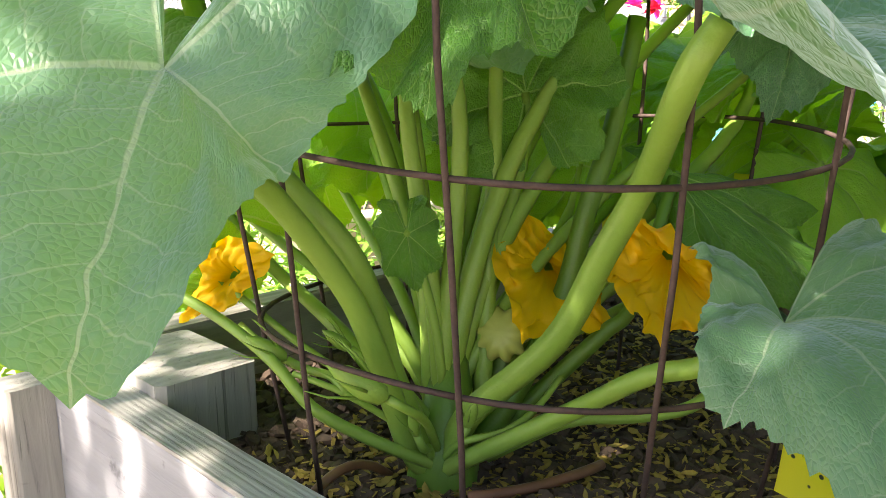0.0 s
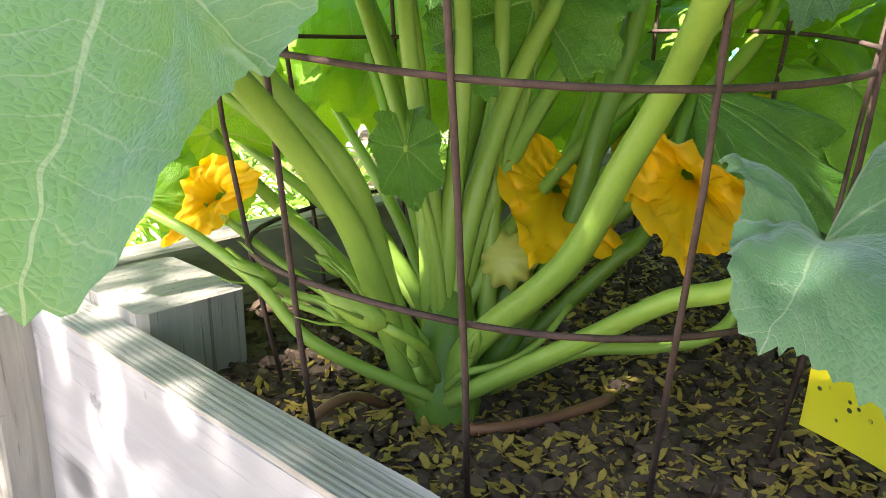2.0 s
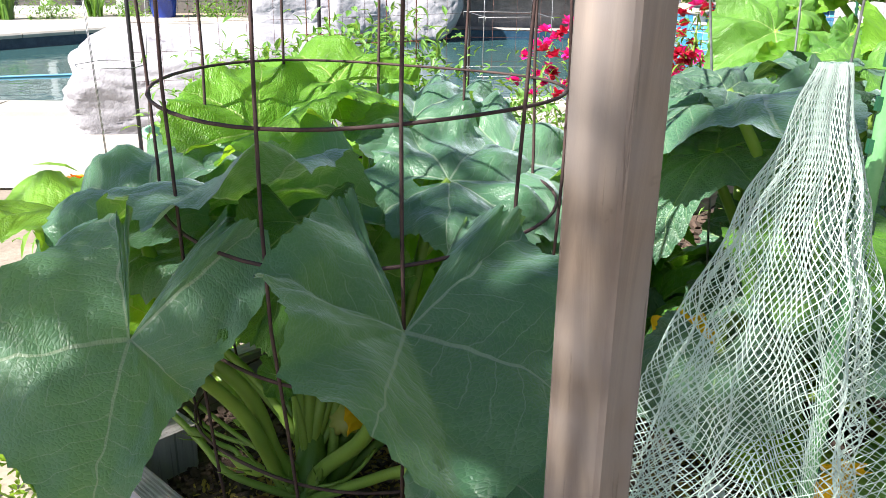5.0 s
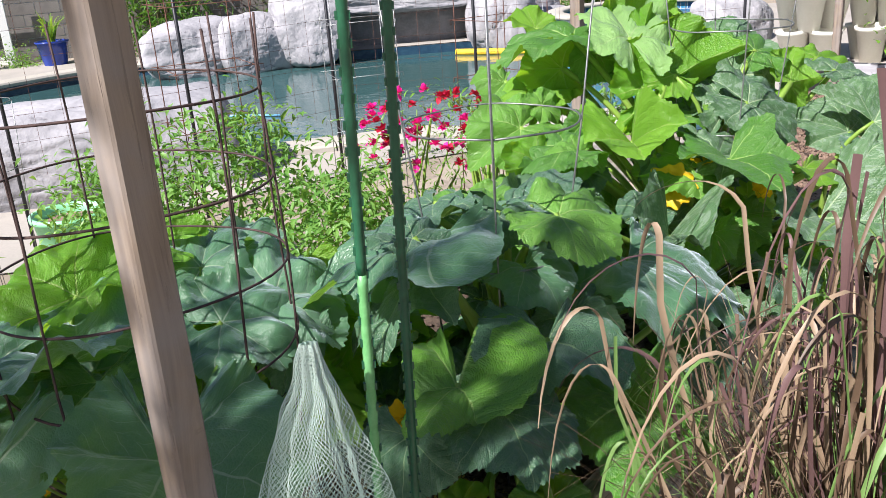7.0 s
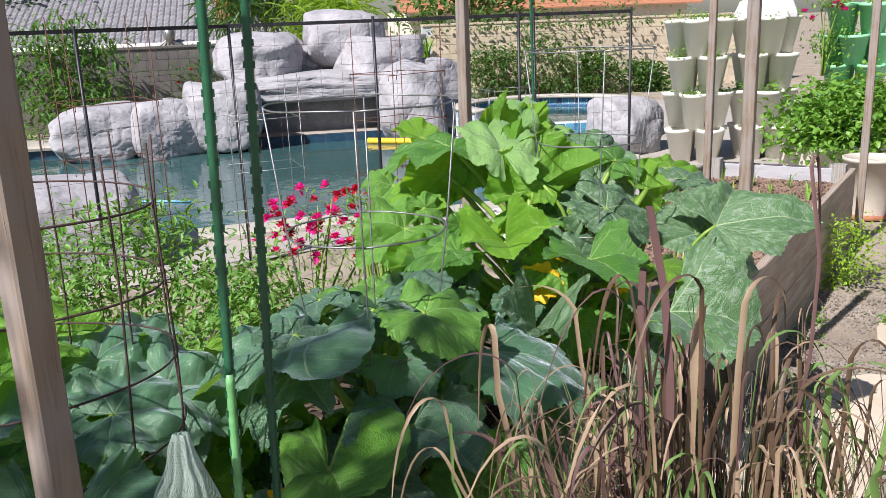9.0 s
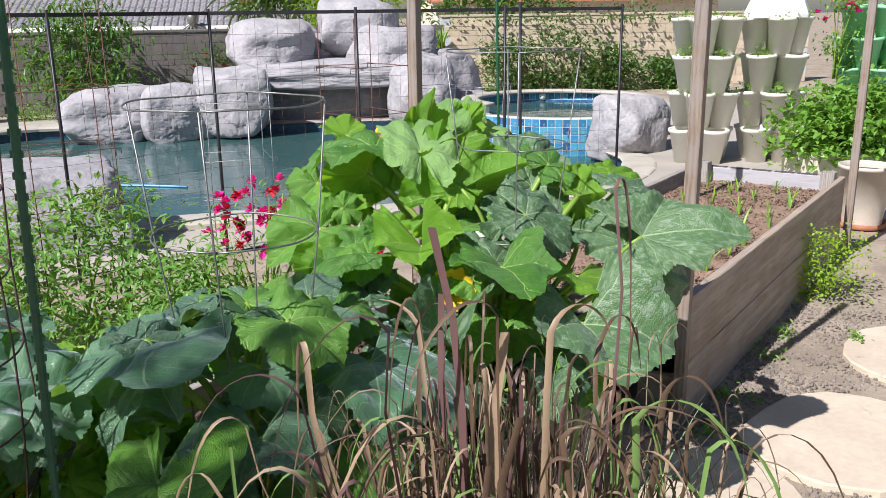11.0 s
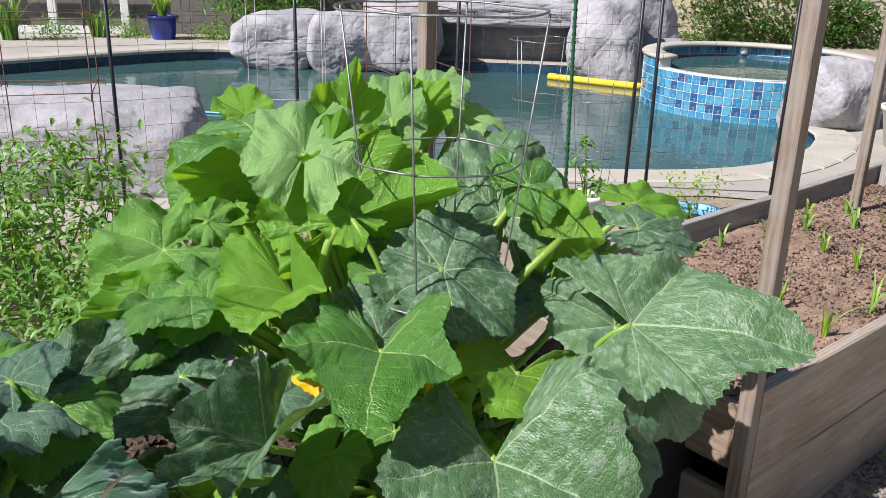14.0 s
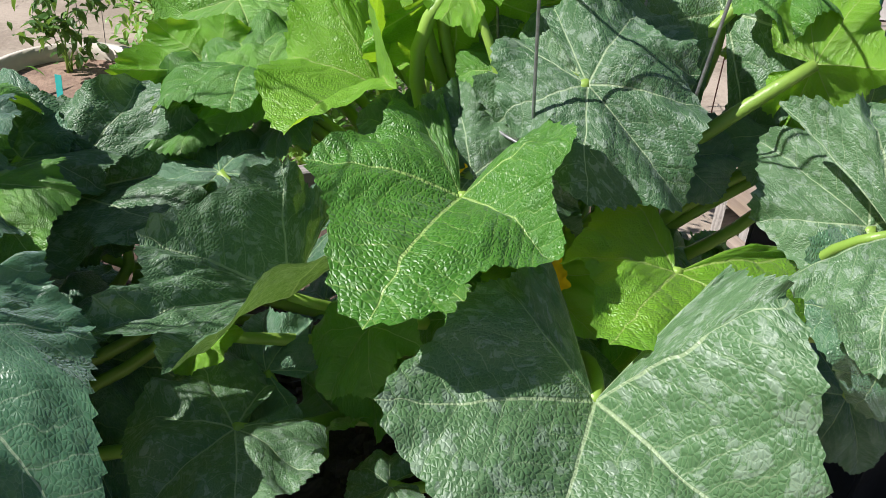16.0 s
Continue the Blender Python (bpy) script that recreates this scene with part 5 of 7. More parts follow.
STALKS = {
    "right": [(0.005, 0.725, 0.385), (0.023, 0.710, 0.445), (0.091, 0.665, 0.529), (0.121, 0.630, 0.610), (0.142, 0.590, 0.676), (0.140, 0.500, 0.745), (0.155, 0.490, 0.776)],
    "left": [(-0.012, 0.725, 0.385), (-0.031, 0.720, 0.410), (-0.056, 0.690, 0.506), (-0.079, 0.670, 0.571), (-0.118, 0.630, 0.644), (-0.150, 0.580, 0.700), (-0.167, 0.525, 0.748)],
    "left_back": [(-0.008, 0.730, 0.385), (-0.019, 0.727, 0.410), (-0.045, 0.715, 0.478), (-0.061, 0.705, 0.548), (-0.082, 0.690, 0.603), (-0.141, 0.675, 0.681), (-0.200, 0.720, 0.790), (-0.220, 0.800, 0.838)],
}
curve_stalk(plant_a, STALKS["right"], 0.0125, 0.0085)
curve_stalk(plant_a, STALKS["left"], 0.0120, 0.0080)
curve_stalk(plant_a, STALKS["left_back"], 0.0135, 0.0085)
for pts, r0, r1, m in (
        ([(0.02, 0.745, 0.385), (0.034, 0.755, 0.420), (0.040, 0.770, 0.489), (0.044, 0.790, 0.577), (0.048, 0.800, 0.654), (0.050, 0.820, 0.760)], 0.010, 0.0065, M_PETIOLE),
        ([(0.02, 0.745, 0.385), (0.060, 0.745, 0.440), (0.112, 0.780, 0.529), (0.134, 0.790, 0.612), (0.156, 0.800, 0.683), (0.180, 0.820, 0.790)], 0.0115, 0.0085, M_PETIOLE_D),
        ([(0.03, 0.745, 0.390), (0.107, 0.760, 0.462), (0.150, 0.762, 0.504), (0.179, 0.772, 0.532), (0.230, 0.850, 0.636)], 0.0085, 0.0060, M_PETIOLE_D),
        ([(0.0, 0.722, 0.385), (0.007, 0.712, 0.394), (0.052, 0.680, 0.433), (0.106, 0.640, 0.480), (0.149, 0.590, 0.528), (0.182, 0.558, 0.549), (0.225, 0.540, 0.583)], 0.0085, 0.0070, M_PETIOLE),
        ([(0.04, 0.720, 0.400), (0.109, 0.700, 0.443), (0.165, 0.700, 0.447), (0.215, 0.700, 0.456), (0.242, 0.710, 0.479), (0.252, 0.730, 0.530)], 0.0060, 0.0050, M_PETIOLE),
        ([(0.0, 0.715, 0.400), (0.016, 0.702, 0.422), (0.054, 0.700, 0.434), (0.082, 0.710, 0.450), (0.107, 0.730, 0.473)], 0.0034, 0.0028, M_PETIOLE),
        ([(0.0, 0.722, 0.385), (-0.012, 0.715, 0.396), (-0.063, 0.700, 0.426), (-0.112, 0.690, 0.460), (-0.150, 0.710, 0.496), (-0.212, 0.760, 0.522), (-0.285, 0.800, 0.546)], 0.0062, 0.0046, M_PETIOLE),
        ([(-0.01, 0.730, 0.410), (-0.041, 0.722, 0.453), (-0.113, 0.770, 0.473), (-0.190, 0.800, 0.522), (-0.208, 0.815, 0.536)], 0.0040, 0.0034, M_PETIOLE),
        ([(-0.01, 0.720, 0.400), (-0.036, 0.710, 0.432), (-0.084, 0.690, 0.473), (-0.130, 0.700, 0.488)], 0.0036, 0.0026, M_PETIOLE),
        ([(-0.01, 0.735, 0.430), (-0.046, 0.740, 0.463), (-0.114, 0.770, 0.460), (-0.157, 0.790, 0.468), (-0.201, 0.810, 0.497)], 0.0040, 0.0030, M_PETIOLE)):
    curve_stalk(plant_a, pts, r0, r1, m)
leaf(plant_a, (-0.060, 0.757, 0.850), (-0.130, 0.620, 0.950), (0.06, 0.66, 0.93), "flat", M_LEAF_A, (-0.01, 0.76, 0.40), 0.008, which=0, size=1.15)
leaf(plant_a, (-0.220, 0.800, 0.840), (-0.400, 0.740, 0.800), (-0.25, 0.95, 0.88), "flat", M_LEAF_A, which=2)
leaf(plant_a, (-0.230, 0.900, 0.590), (-0.330, 0.900, 0.660), (-0.20, 0.98, 0.68), "flat", M_LEAF_Y, (-0.03, 0.76, 0.38), 0.008, which=0)
leaf(plant_a, (0.400, 0.900, 0.640), (0.480, 0.780, 0.560), (0.50, 0.92, 0.66), "droop", M_LEAF_Y, (0.03, 0.76, 0.38), 0.009, which=2, size=0.7)
leaf(plant_a, (-0.030, 0.705, 0.610), (-0.022, 0.690, 0.555), (0.005, 0.70, 0.59), "lobed", M_LEAF_B, (0.0, 0.745, 0.45), 0.004, which=2, size=0.85)
leaf(plant_a, (0.360, 1.000, 0.740), (0.430, 1.100, 0.800), (0.46, 0.96, 0.80), "flat", M_LEAF_Y, (0.03, 0.77, 0.39), 0.010, which=0)
leaf(plant_a, (0.060, 1.050, 0.760), (0.030, 1.170, 0.840), (0.16, 1.08, 0.83), "flat", M_LEAF_Y, (0.01, 0.78, 0.39), 0.010, which=2)
leaf(plant_a, (0.220, 1.080, 0.640), (0.260, 1.200, 0.740), (0.32, 1.08, 0.72), "flat", M_LEAF_Y, (0.02, 0.78, 0.39), 0.009, which=1)
leaf(plant_a, (-0.080, 1.080, 0.680), (-0.110, 1.180, 0.780), (0.01, 1.12, 0.76), "flat", M_LEAF_Y, (0.0, 0.78, 0.39), 0.009, which=1)
leaf(plant_a, (0.080, 0.840, 0.720), (0.060, 0.900, 0.840), (0.16, 0.85, 0.80), "cup", M_LEAF_B, (0.01, 0.76, 0.40), 0.007, which=1)
leaf(plant_a, (0.150, 0.920, 0.640), (0.180, 0.960, 0.740), (0.22, 0.90, 0.72), "cup", M_LEAF_Y, (0.01, 0.76, 0.40), 0.007, which=2)
leaf(plant_a, (-0.030, 0.784, 0.816), (-0.271, 0.859, 0.846), (-0.119, 1.000, 0.908), "flat", M_LEAF_A, (0.0, 0.75, 0.40), 0.008)
leaf(plant_a, (-0.017, 0.802, 0.807), (0.076, 0.934, 0.860), (0.088, 0.784, 0.800), "flat", M_LEAF_A, (0.0, 0.75, 0.40), 0.008)
leaf(plant_a, (-0.184, 0.986, 0.874), (-0.301, 1.020, 0.889), (-0.267, 1.121, 0.934), "flat", M_LEAF_A, (0.0, 0.75, 0.40), 0.007)
leaf(plant_a, (0.021, 1.108, 0.963), (-0.185, 1.149, 0.982), (-0.105, 1.191, 1.002), "flat", M_LEAF_Y, (0.0, 0.75, 0.40), 0.007)
leaf(plant_a, (-0.086, 0.953, 0.910), (0.034, 1.108, 0.971), (-0.167, 1.023, 0.937), "cup", M_LEAF_Y, (0.0, 0.75, 0.40), 0.007)
leaf(plant_a, (0.213, 0.854, 0.858), (0.376, 0.886, 0.870), (0.277, 1.006, 0.924), "round", M_LEAF_A, (0.0, 0.75, 0.40), 0.009)
leaf(plant_a, (0.313, 0.957, 0.860), (0.457, 0.997, 0.876), (0.363, 1.146, 0.946), "round", M_LEAF_A, (0.0, 0.75, 0.40), 0.008)
leaf(plant_a, (0.154, 1.049, 0.911), (0.165, 1.226, 0.995), (0.107, 1.140, 0.952), "flat", M_LEAF_A, (0.0, 0.75, 0.40), 0.007)
leaf(plant_a, (0.213, 1.108, 0.903), (0.256, 1.271, 0.980), (0.147, 1.234, 0.962), "round", M_LEAF_A, (0.0, 0.75, 0.40), 0.007)
leaf(plant_a, (0.355, 0.889, 0.800), (0.311, 0.792, 0.737), (0.422, 0.852, 0.776), "flat", M_LEAF_C, (0.0, 0.75, 0.40), 0.006)


for x, y, z, yaw, size in ((-0.30, 1.00, 0.66, 60, 0.15), (-0.18, 1.18, 0.70, 20, 0.16), (-0.38, 0.92, 0.78, 80, 0.15), (0.10, 1.25, 0.78, -10, 0.17), (0.34, 1.20, 0.74, -40, 0.16), (0.50, 1.06, 0.72, -70, 0.15), (0.44, 1.16, 0.58, -60, 0.13), (-0.06, 1.22, 0.60, 10, 0.14)):
    aimed(plant_a, (x, y, z), yaw, -25, 0, size, kind="flat", mat=M_LEAF_Y, base=(0.0, 0.78, 0.39), stalk=0.006)


for k, (x, y, z, yaw, size) in enumerate(((-0.12, 1.12, 0.72, 20, 0.13), (0.02, 1.20, 0.66, -10, 0.13), (0.16, 1.16, 0.74, -25, 0.14), (0.30, 1.22, 0.68, -40, 0.13), (0.46, 1.12, 0.66, -60, 0.13), (0.58, 1.24, 0.60, -50, 0.12), (0.40, 1.30, 0.54, -30, 0.12), (0.12, 1.30, 0.58, 0, 0.12), (-0.20, 1.26, 0.60, 30, 0.12), (0.48, 1.30, 0.74, -30, 0.13), (0.62, 1.40, 0.78, -20, 0.13), (0.36, 1.36, 0.78, 0, 0.12), (0.22, 1.34, 0.70, 10, 0.13))):
    broad_leaf(plant_a, (x, y, z), yaw + 180, 38, 8 * (k % 3 - 1), size, M_LEAF_Y, (0.0, 0.78, 0.39), seed=60 + k, deep=0.12, stalk=0.006)


def stem(plant, pts, r, name="stem"):
    mb = MB()
    mb.tube(pts, r, 12, 0.05)
    part(name, mb, M_PETIOLE_D, plant, "", True)


stem(plant_a, [(0.0, 0.73, 0.33), (0.0, 0.735, 0.37), (0.005, 0.745, 0.42), (0.01, 0.77, 0.50)], [0.03, 0.034, 0.028, 0.012])
stem(plant_b, [(1.56, 1.72, 0.33), (1.56, 1.72, 0.40), (1.55, 1.73, 0.55)], [0.03, 0.035, 0.012])
stem(plant_c, [(0.82, 1.02, 0.33), (0.82, 1.02, 0.40), (0.82, 1.03, 0.52)], [0.03, 0.034, 0.012])


def blossom(plant, at, axis, size, seed, wilt=0.0, base=None, stalk=0.005, open_=0.75):
    """A five-petalled squash flower: a ribbed trumpet with pointed, crinkled lobes."""
    rnd = random.Random(seed)
    axis = Vector(axis).normalized()
    m = axis.to_track_quat("Z", "Y").to_matrix().to_4x4()
    m.translation = Vector(at)
    mb = MB()
    na, nr = 60, 12
    ph = rnd.uniform(0, 6)
    for j in range(nr + 1):
        t = j / nr
        for i in range(na):
            a = 2 * math.pi * i / na
            lobe = abs(math.cos(2.5 * a)) ** 0.8
            reach = 1.0 if t < 0.55 else 1.0 - (t - 0.55) * 0.42 * (1 - lobe)
            r = (0.10 + open_ * (t ** 1.5) * reach) * size * (1 + 0.10 * math.sin(10 * a + ph) * t + wilt * 0.45 * noise.noise(Vector((math.cos(a) * 2, math.sin(a) * 2, seed + t * 2))))
            z = size * (0.95 * t * (1 - 0.35 * open_ * t) * reach - 0.10 * open_ * max(0, t - 0.6) ** 1.2 * lobe)
            z += size * (0.06 + 0.16 * wilt * t) * noise.noise(Vector((math.cos(a) * 4, math.sin(a) * 4, t * 5 + seed)))
            z -= wilt * size * 0.5 * t * t * (0.5 + 0.5 * math.sin(a + ph))
            mb.v.append(tuple(m @ Vector((r * math.cos(a), r * math.sin(a), z))))
    for j in range(nr):
        for i in range(na):
            p, q = j * na + i, j * na + (i + 1) % na
            mb.f.append((p, q, q + na, p + na))
    fl = part("flower", mb, M_FLOWER, plant, "orange yellow trumpet flower", True)
    cal = MB()
    cal.lathe([(0.004, -0.10 * size), (0.10 * size, -0.04 * size), (0.13 * size, 0.05 * size), (0.12 * size, 0.16 * size)], 12, m)
    for k in range(5):
        a = 2 * math.pi * k / 5
        cal.tube([m @ Vector((0.12 * size * math.cos(a), 0.12 * size * math.sin(a), 0.1 * size)), m @ Vector((0.2 * size * math.cos(a), 0.2 * size * math.sin(a), 0.32 * size))], [0.012 * size, 0.004 * size], 5)
    part("calyx", cal, M_PETIOLE, fl, "green calyx", True)
    if base is not None:
        b, e = Vector(base), m @ Vector((0, 0, -0.1 * size))
        st = MB()
        st.tube(bez(b, b + Vector((0, 0, 0.05)) + (e - b) * 0.2, e - axis * 0.06, e, 10), stalk, 8)
        part("flower_stalk", st, M_PETIOLE, plant, "", True)
    return fl


def open_flower(plant, heart, tips, seed, base=None, crumple=0.25):
    """A wide open squash flower: five crinkled petals joined low down, from the heart out to the given tips."""
    H = Vector(heart)
    tips = [Vector(p) for p in tips]
    rim = sum(tips, Vector()) / 5
    face = (rim - H).normalized()
    size = sum((p - H).length for p in tips) / 5
    rnd = random.Random(seed)
    na, nr = 100, 14
    mb = MB()
    for j in range(nr + 1):
        t = j / nr
        for i in range(na):
            k, w = divmod(i / na * 5, 1)
            k = int(k)
            d = (tips[k] - H).lerp(tips[(k + 1) % 5] - H, w)
            notch = abs(math.sin(math.pi * w)) ** 0.9
            reach = t * (1.02 + 0.14 * notch * (1 - t) - 0.02 * notch)
            p = H + d * (0.10 + 0.90 * reach) + face * size * (0.22 * math.sin(math.pi * min(1, t * 1.15)) - 0.10 * t * t * notch)
            a = 2 * math.pi * i / na
            q = Vector((math.cos(a) * 2.2, math.sin(a) * 2.2, seed * 3 + t * 2.4))
            p += face * size * crumple * t * noise.noise(q) + face * size * 0.05 * t * math.sin(15 * a + 3 * t)
            p += Vector((noise.noise(q * 2.3), noise.noise(q * 2.3 + Vector((7, 0, 0))), noise.noise(q * 2.3 + Vector((0, 7, 0))))) * size * 0.09 * t
            mb.v.append(tuple(p))
    for j in range(nr):
        for i in range(na):
            p, q = j * na + i, j * na + (i + 1) % na
            mb.f.append((p, q, q + na, p + na))
    fl = part("flower", mb, M_FLOWER, plant, "orange yellow open squash flower", True)
    m = face.to_track_quat("Z", "Y").to_matrix().to_4x4()
    m.translation = H
    cal = MB()
    cal.lathe([(0.003, -0.022), (0.008, -0.010), (0.011, 0.004), (0.012, 0.014)], 12, m)
    part("calyx", cal, M_PETIOLE, fl, "green calyx", True)
    if base is not None:
        b, e = Vector(base), m @ Vector((0, 0, -0.02))
        st = MB()
        st.tube(bez(b, b + Vector((0, 0, 0.06)) + (e - b) * 0.2, e - face * 0.04, e, 10), 0.0045, 8)
        part("flower_stalk", st, M_PETIOLE, plant, "", True)
    return fl


def bud(plant, at, axis, size, base):
    axis = Vector(axis).normalized()
    m = axis.to_track_quat("Z", "Y").to_matrix().to_4x4()
    m.translation = Vector(at)
    mb = MB()
    mb.lathe([(0.001, -0.1 * size), (0.16 * size, 0.0), (0.22 * size, 0.3 * size), (0.16 * size, 0.7 * size), (0.02 * size, 1.0 * size)], 10, m, 0.06)
    for k in range(5):
        a = 2 * math.pi * k / 5
        mb.tube([m @ Vector((0.2 * size * math.cos(a), 0.2 * size * math.sin(a), 0.3 * size)), m @ Vector((0.42 * size * math.cos(a), 0.42 * size * math.sin(a), 0.75 * size)), m @ Vector((0.5 * size * math.cos(a), 0.5 * size * math.sin(a), 1.1 * size))], [0.03 * size, 0.02 * size, 0.006 * size], 5)
    bd = part("flower_bud", mb, M_PETIOLE, plant, "closed green flower bud", True)
    b, e = Vector(base), Vector(at) - axis * 0.1 * size
    st = MB()
    st.tube(bez(b, b + (e - b) * 0.3 + Vector((0, 0, 0.02)), e - axis * 0.04, e, 8), 0.004, 8)
    part("bud_stalk", st, M_PETIOLE, bd, "", True)


open_flower(plant_a, (0.104, 0.830, 0.553), [(0.083, 0.825, 0.604), (0.140, 0.815, 0.556), (0.160, 0.760, 0.508), (0.066, 0.703, 0.517), (0.046, 0.775, 0.578)], 1, (0.02, 0.76, 0.40), 0.16)
open_flower(plant_a, (0.204, 0.760, 0.582), [(0.156, 0.700, 0.628), (0.243, 0.713, 0.580), (0.257, 0.690, 0.529), (0.169, 0.632, 0.537), (0.132, 0.675, 0.582)], 2, (0.03, 0.75, 0.40), 0.30)
open_flower(plant_a, (-0.208, 0.830, 0.542), [(-0.158, 0.795, 0.572), (-0.211, 0.815, 0.585), (-0.240, 0.815, 0.556), (-0.260, 0.812, 0.500), (-0.205, 0.795, 0.518)], 3, None, 0.30)
blossom(plant_a, (-0.020, 0.860, 0.505), (0.2, -0.3, 0.8), 0.034, 4, 0.4, (0.0, 0.76, 0.40), open_=0.35)
blossom(plant_a, (0.060, 0.830, 0.590), (-0.1, -0.2, 0.9), 0.040, 5, 0.4, (0.0, 0.76, 0.40), open_=0.35)
bud(plant_a, (-0.088, 0.755, 0.492), (-0.7, -0.2, 0.6), 0.030, (-0.046, 0.740, 0.463))
bud(plant_a, (-0.048, 0.640, 0.492), (-0.75, -0.1, 0.5), 0.052, (-0.005, 0.715, 0.41))
bud(plant_a, (-0.142, 0.722, 0.494), (-0.7, -0.1, 0.5), 0.038, (-0.084, 0.690, 0.473))
bud(plant_a, (-0.023, 0.690, 0.436), (-0.2, -0.3, 0.8), 0.024, (-0.01, 0.715, 0.40))
bud(plant_a, (0.022, 0.700, 0.440), (0.2, -0.3, 0.8), 0.028, (0.01, 0.72, 0.41))
fruit = MB()
fm = pose(0.056, 0.770, 0.500, 62, 0, -20)
for j in range(17):
    t = math.pi * j / 16
    for i in range(48):
        a = 2 * math.pi * i / 48
        r = 0.025 * math.sin(t) ** 0.7 * (1 + 0.13 * math.sin(t) * math.cos(10 * a))
        fruit.v.append(tuple(fm @ Vector((r * math.cos(a), r * math.sin(a), 0.015 * math.cos(t)))))
for j in range(16):
    for i in range(48):
        fruit.f.append((j * 48 + i, j * 48 + (i + 1) % 48, (j + 1) * 48 + (i + 1) % 48, (j + 1) * 48 + i))
part("squash_fruit", fruit, M_FRUIT, plant_a, "pale green scalloped pattypan squash", True)
blossom(plant_b, (1.500, 1.519, 0.880), (-0.1, -0.35, 0.85), 0.075, 6, 0.2, (1.55, 1.72, 0.42), open_=0.40)
blossom(plant_b, (1.425, 1.540, 0.835), (-0.42, -0.75, 0.25), 0.068, 7, 0.3, (1.55, 1.72, 0.42), open_=0.9)
blossom(plant_b, (1.662, 1.497, 0.790), (0.0, -0.5, 0.6), 0.065, 8, 0.4, (1.57, 1.70, 0.42), open_=0.4)
blossom(plant_c, (0.560, 0.760, 0.640), (-0.2, -0.8, 0.2), 0.07, 9, 0.3, (0.81, 1.01, 0.42), open_=0.7)
blossom(plant_c, (0.700, 0.560, 0.560), (0.0, -0.9, -0.2), 0.06, 10, 0.3, (0.82, 1.0, 0.42), open_=0.7)

# ---- cages, stakes, netting ----
cone_cage("plant_cage", 1.632, 1.66, [(1.555, 0.205), (1.265, 0.17), (0.968, 0.135)], 4, M_WIRE_ZINC, "galvanised cone wire cage round the tall squash", turn=-100, top=None)
cone_cage("plant_cage", 0.805, 0.99, [(1.485, 0.215), (1.19, 0.185), (0.90, 0.145)], 4, M_WIRE_ZINC, "grey cone wire cage in the shaded squash", turn=-100)


def mesh_cage(x, y, r, zs, spokes, mat, label, wire=0.0024, z0=0.34, z1=1.45, turn=0.0):
    th = thing("mesh_cage", label, "plant cage", "wire plant cages", at=pose(x, y, 0, 0, 0, turn))
    for z in zs:
        mb = MB()
        n = 48
        pts = []
        for k in range(n + 1):
            a = 2 * math.pi * k / n
            rr = r * min(1.03, 0.85 + 0.5 * (z - 0.37)) * (1 + 0.02 * math.sin(3 * a + z * 9) + 0.012 * math.sin(5 * a + z))
            pts.append((rr * math.cos(a), rr * math.sin(a), z + 0.007 * math.sin(2 * a + z * 5)))
        mb.tube(pts, wire, 6)
        part("ring", mb, mat, th, "", True)
    for k in range(spokes):
        a = 2 * math.pi * k / spokes
        mb = MB()
        pts = []
        for i in range(9):
            z = z0 + (z1 - z0) * i / 8
            rr = r * min(1.03, 0.85 + 0.5 * (z - 0.37)) * (1 + 0.02 * math.sin(3 * a + z * 9) + 0.012 * math.sin(5 * a + z)) + wire * 1.5
            da = 0.02 * math.sin(z * 4 + k)
            pts.append((rr * math.cos(a + da), rr * math.sin(a + da), z))
        mb.tube(pts, wire, 6)
        part("upright", mb, mat, th, "", True)
    return th


mesh_cage(0.085, 0.81, 0.272, [0.515, 0.682, 0.845, 1.005, 1.17, 1.335], 11, M_WIRE_DARK, "brown rusted mesh wire cage round the flowering squash", turn=-108)


def stake(x, y, h, mat, label, lean=(0, 0), two=None):
    th = thing("garden_stake", label, "stake", "green garden stakes", at=pose(x, y, 0, lean[0], lean[1], 0))
    lo = MB()
    n = int(h / 0.03)
    pts, rad = [], []
    for i in range(n * 2 + 1):
        pts.append((0, 0, h * i / (2 * n)))
        rad.append(0.0068 if i % 2 else 0.0062)
    cut = int(len(pts) * 0.60) if two else len(pts)
    lo.tube(pts[:cut], rad[:cut], 8)
    part("shaft", lo, mat, th, "", True)
    if two:
        hi = MB()
        hi.tube(pts[cut - 1:], rad[cut - 1:], 8)
        part("upper_shaft", hi, two, th, "darker green upper shaft", True)
    for side in (-1, 1):
        studs = MB()
        for i in range(1, n):
            z = h * i / n
            studs.box((side * 0.0066 - 0.0020, -0.0024, z - 0.005), (side * 0.0066 + 0.0020, 0.0024, z + 0.005))
        part("ridge", studs, two or mat, th, "row of small raised studs")["kind"] = "stuff"


stake(0.470, 0.20, 2.0, M_STAKE_L, "light and dark green plastic coated garden stake", (0, 1.6), M_STAKE)
stake(0.525, 0.30, 2.0, M_STAKE, "dark green plastic coated garden stake", (0, 1.6))


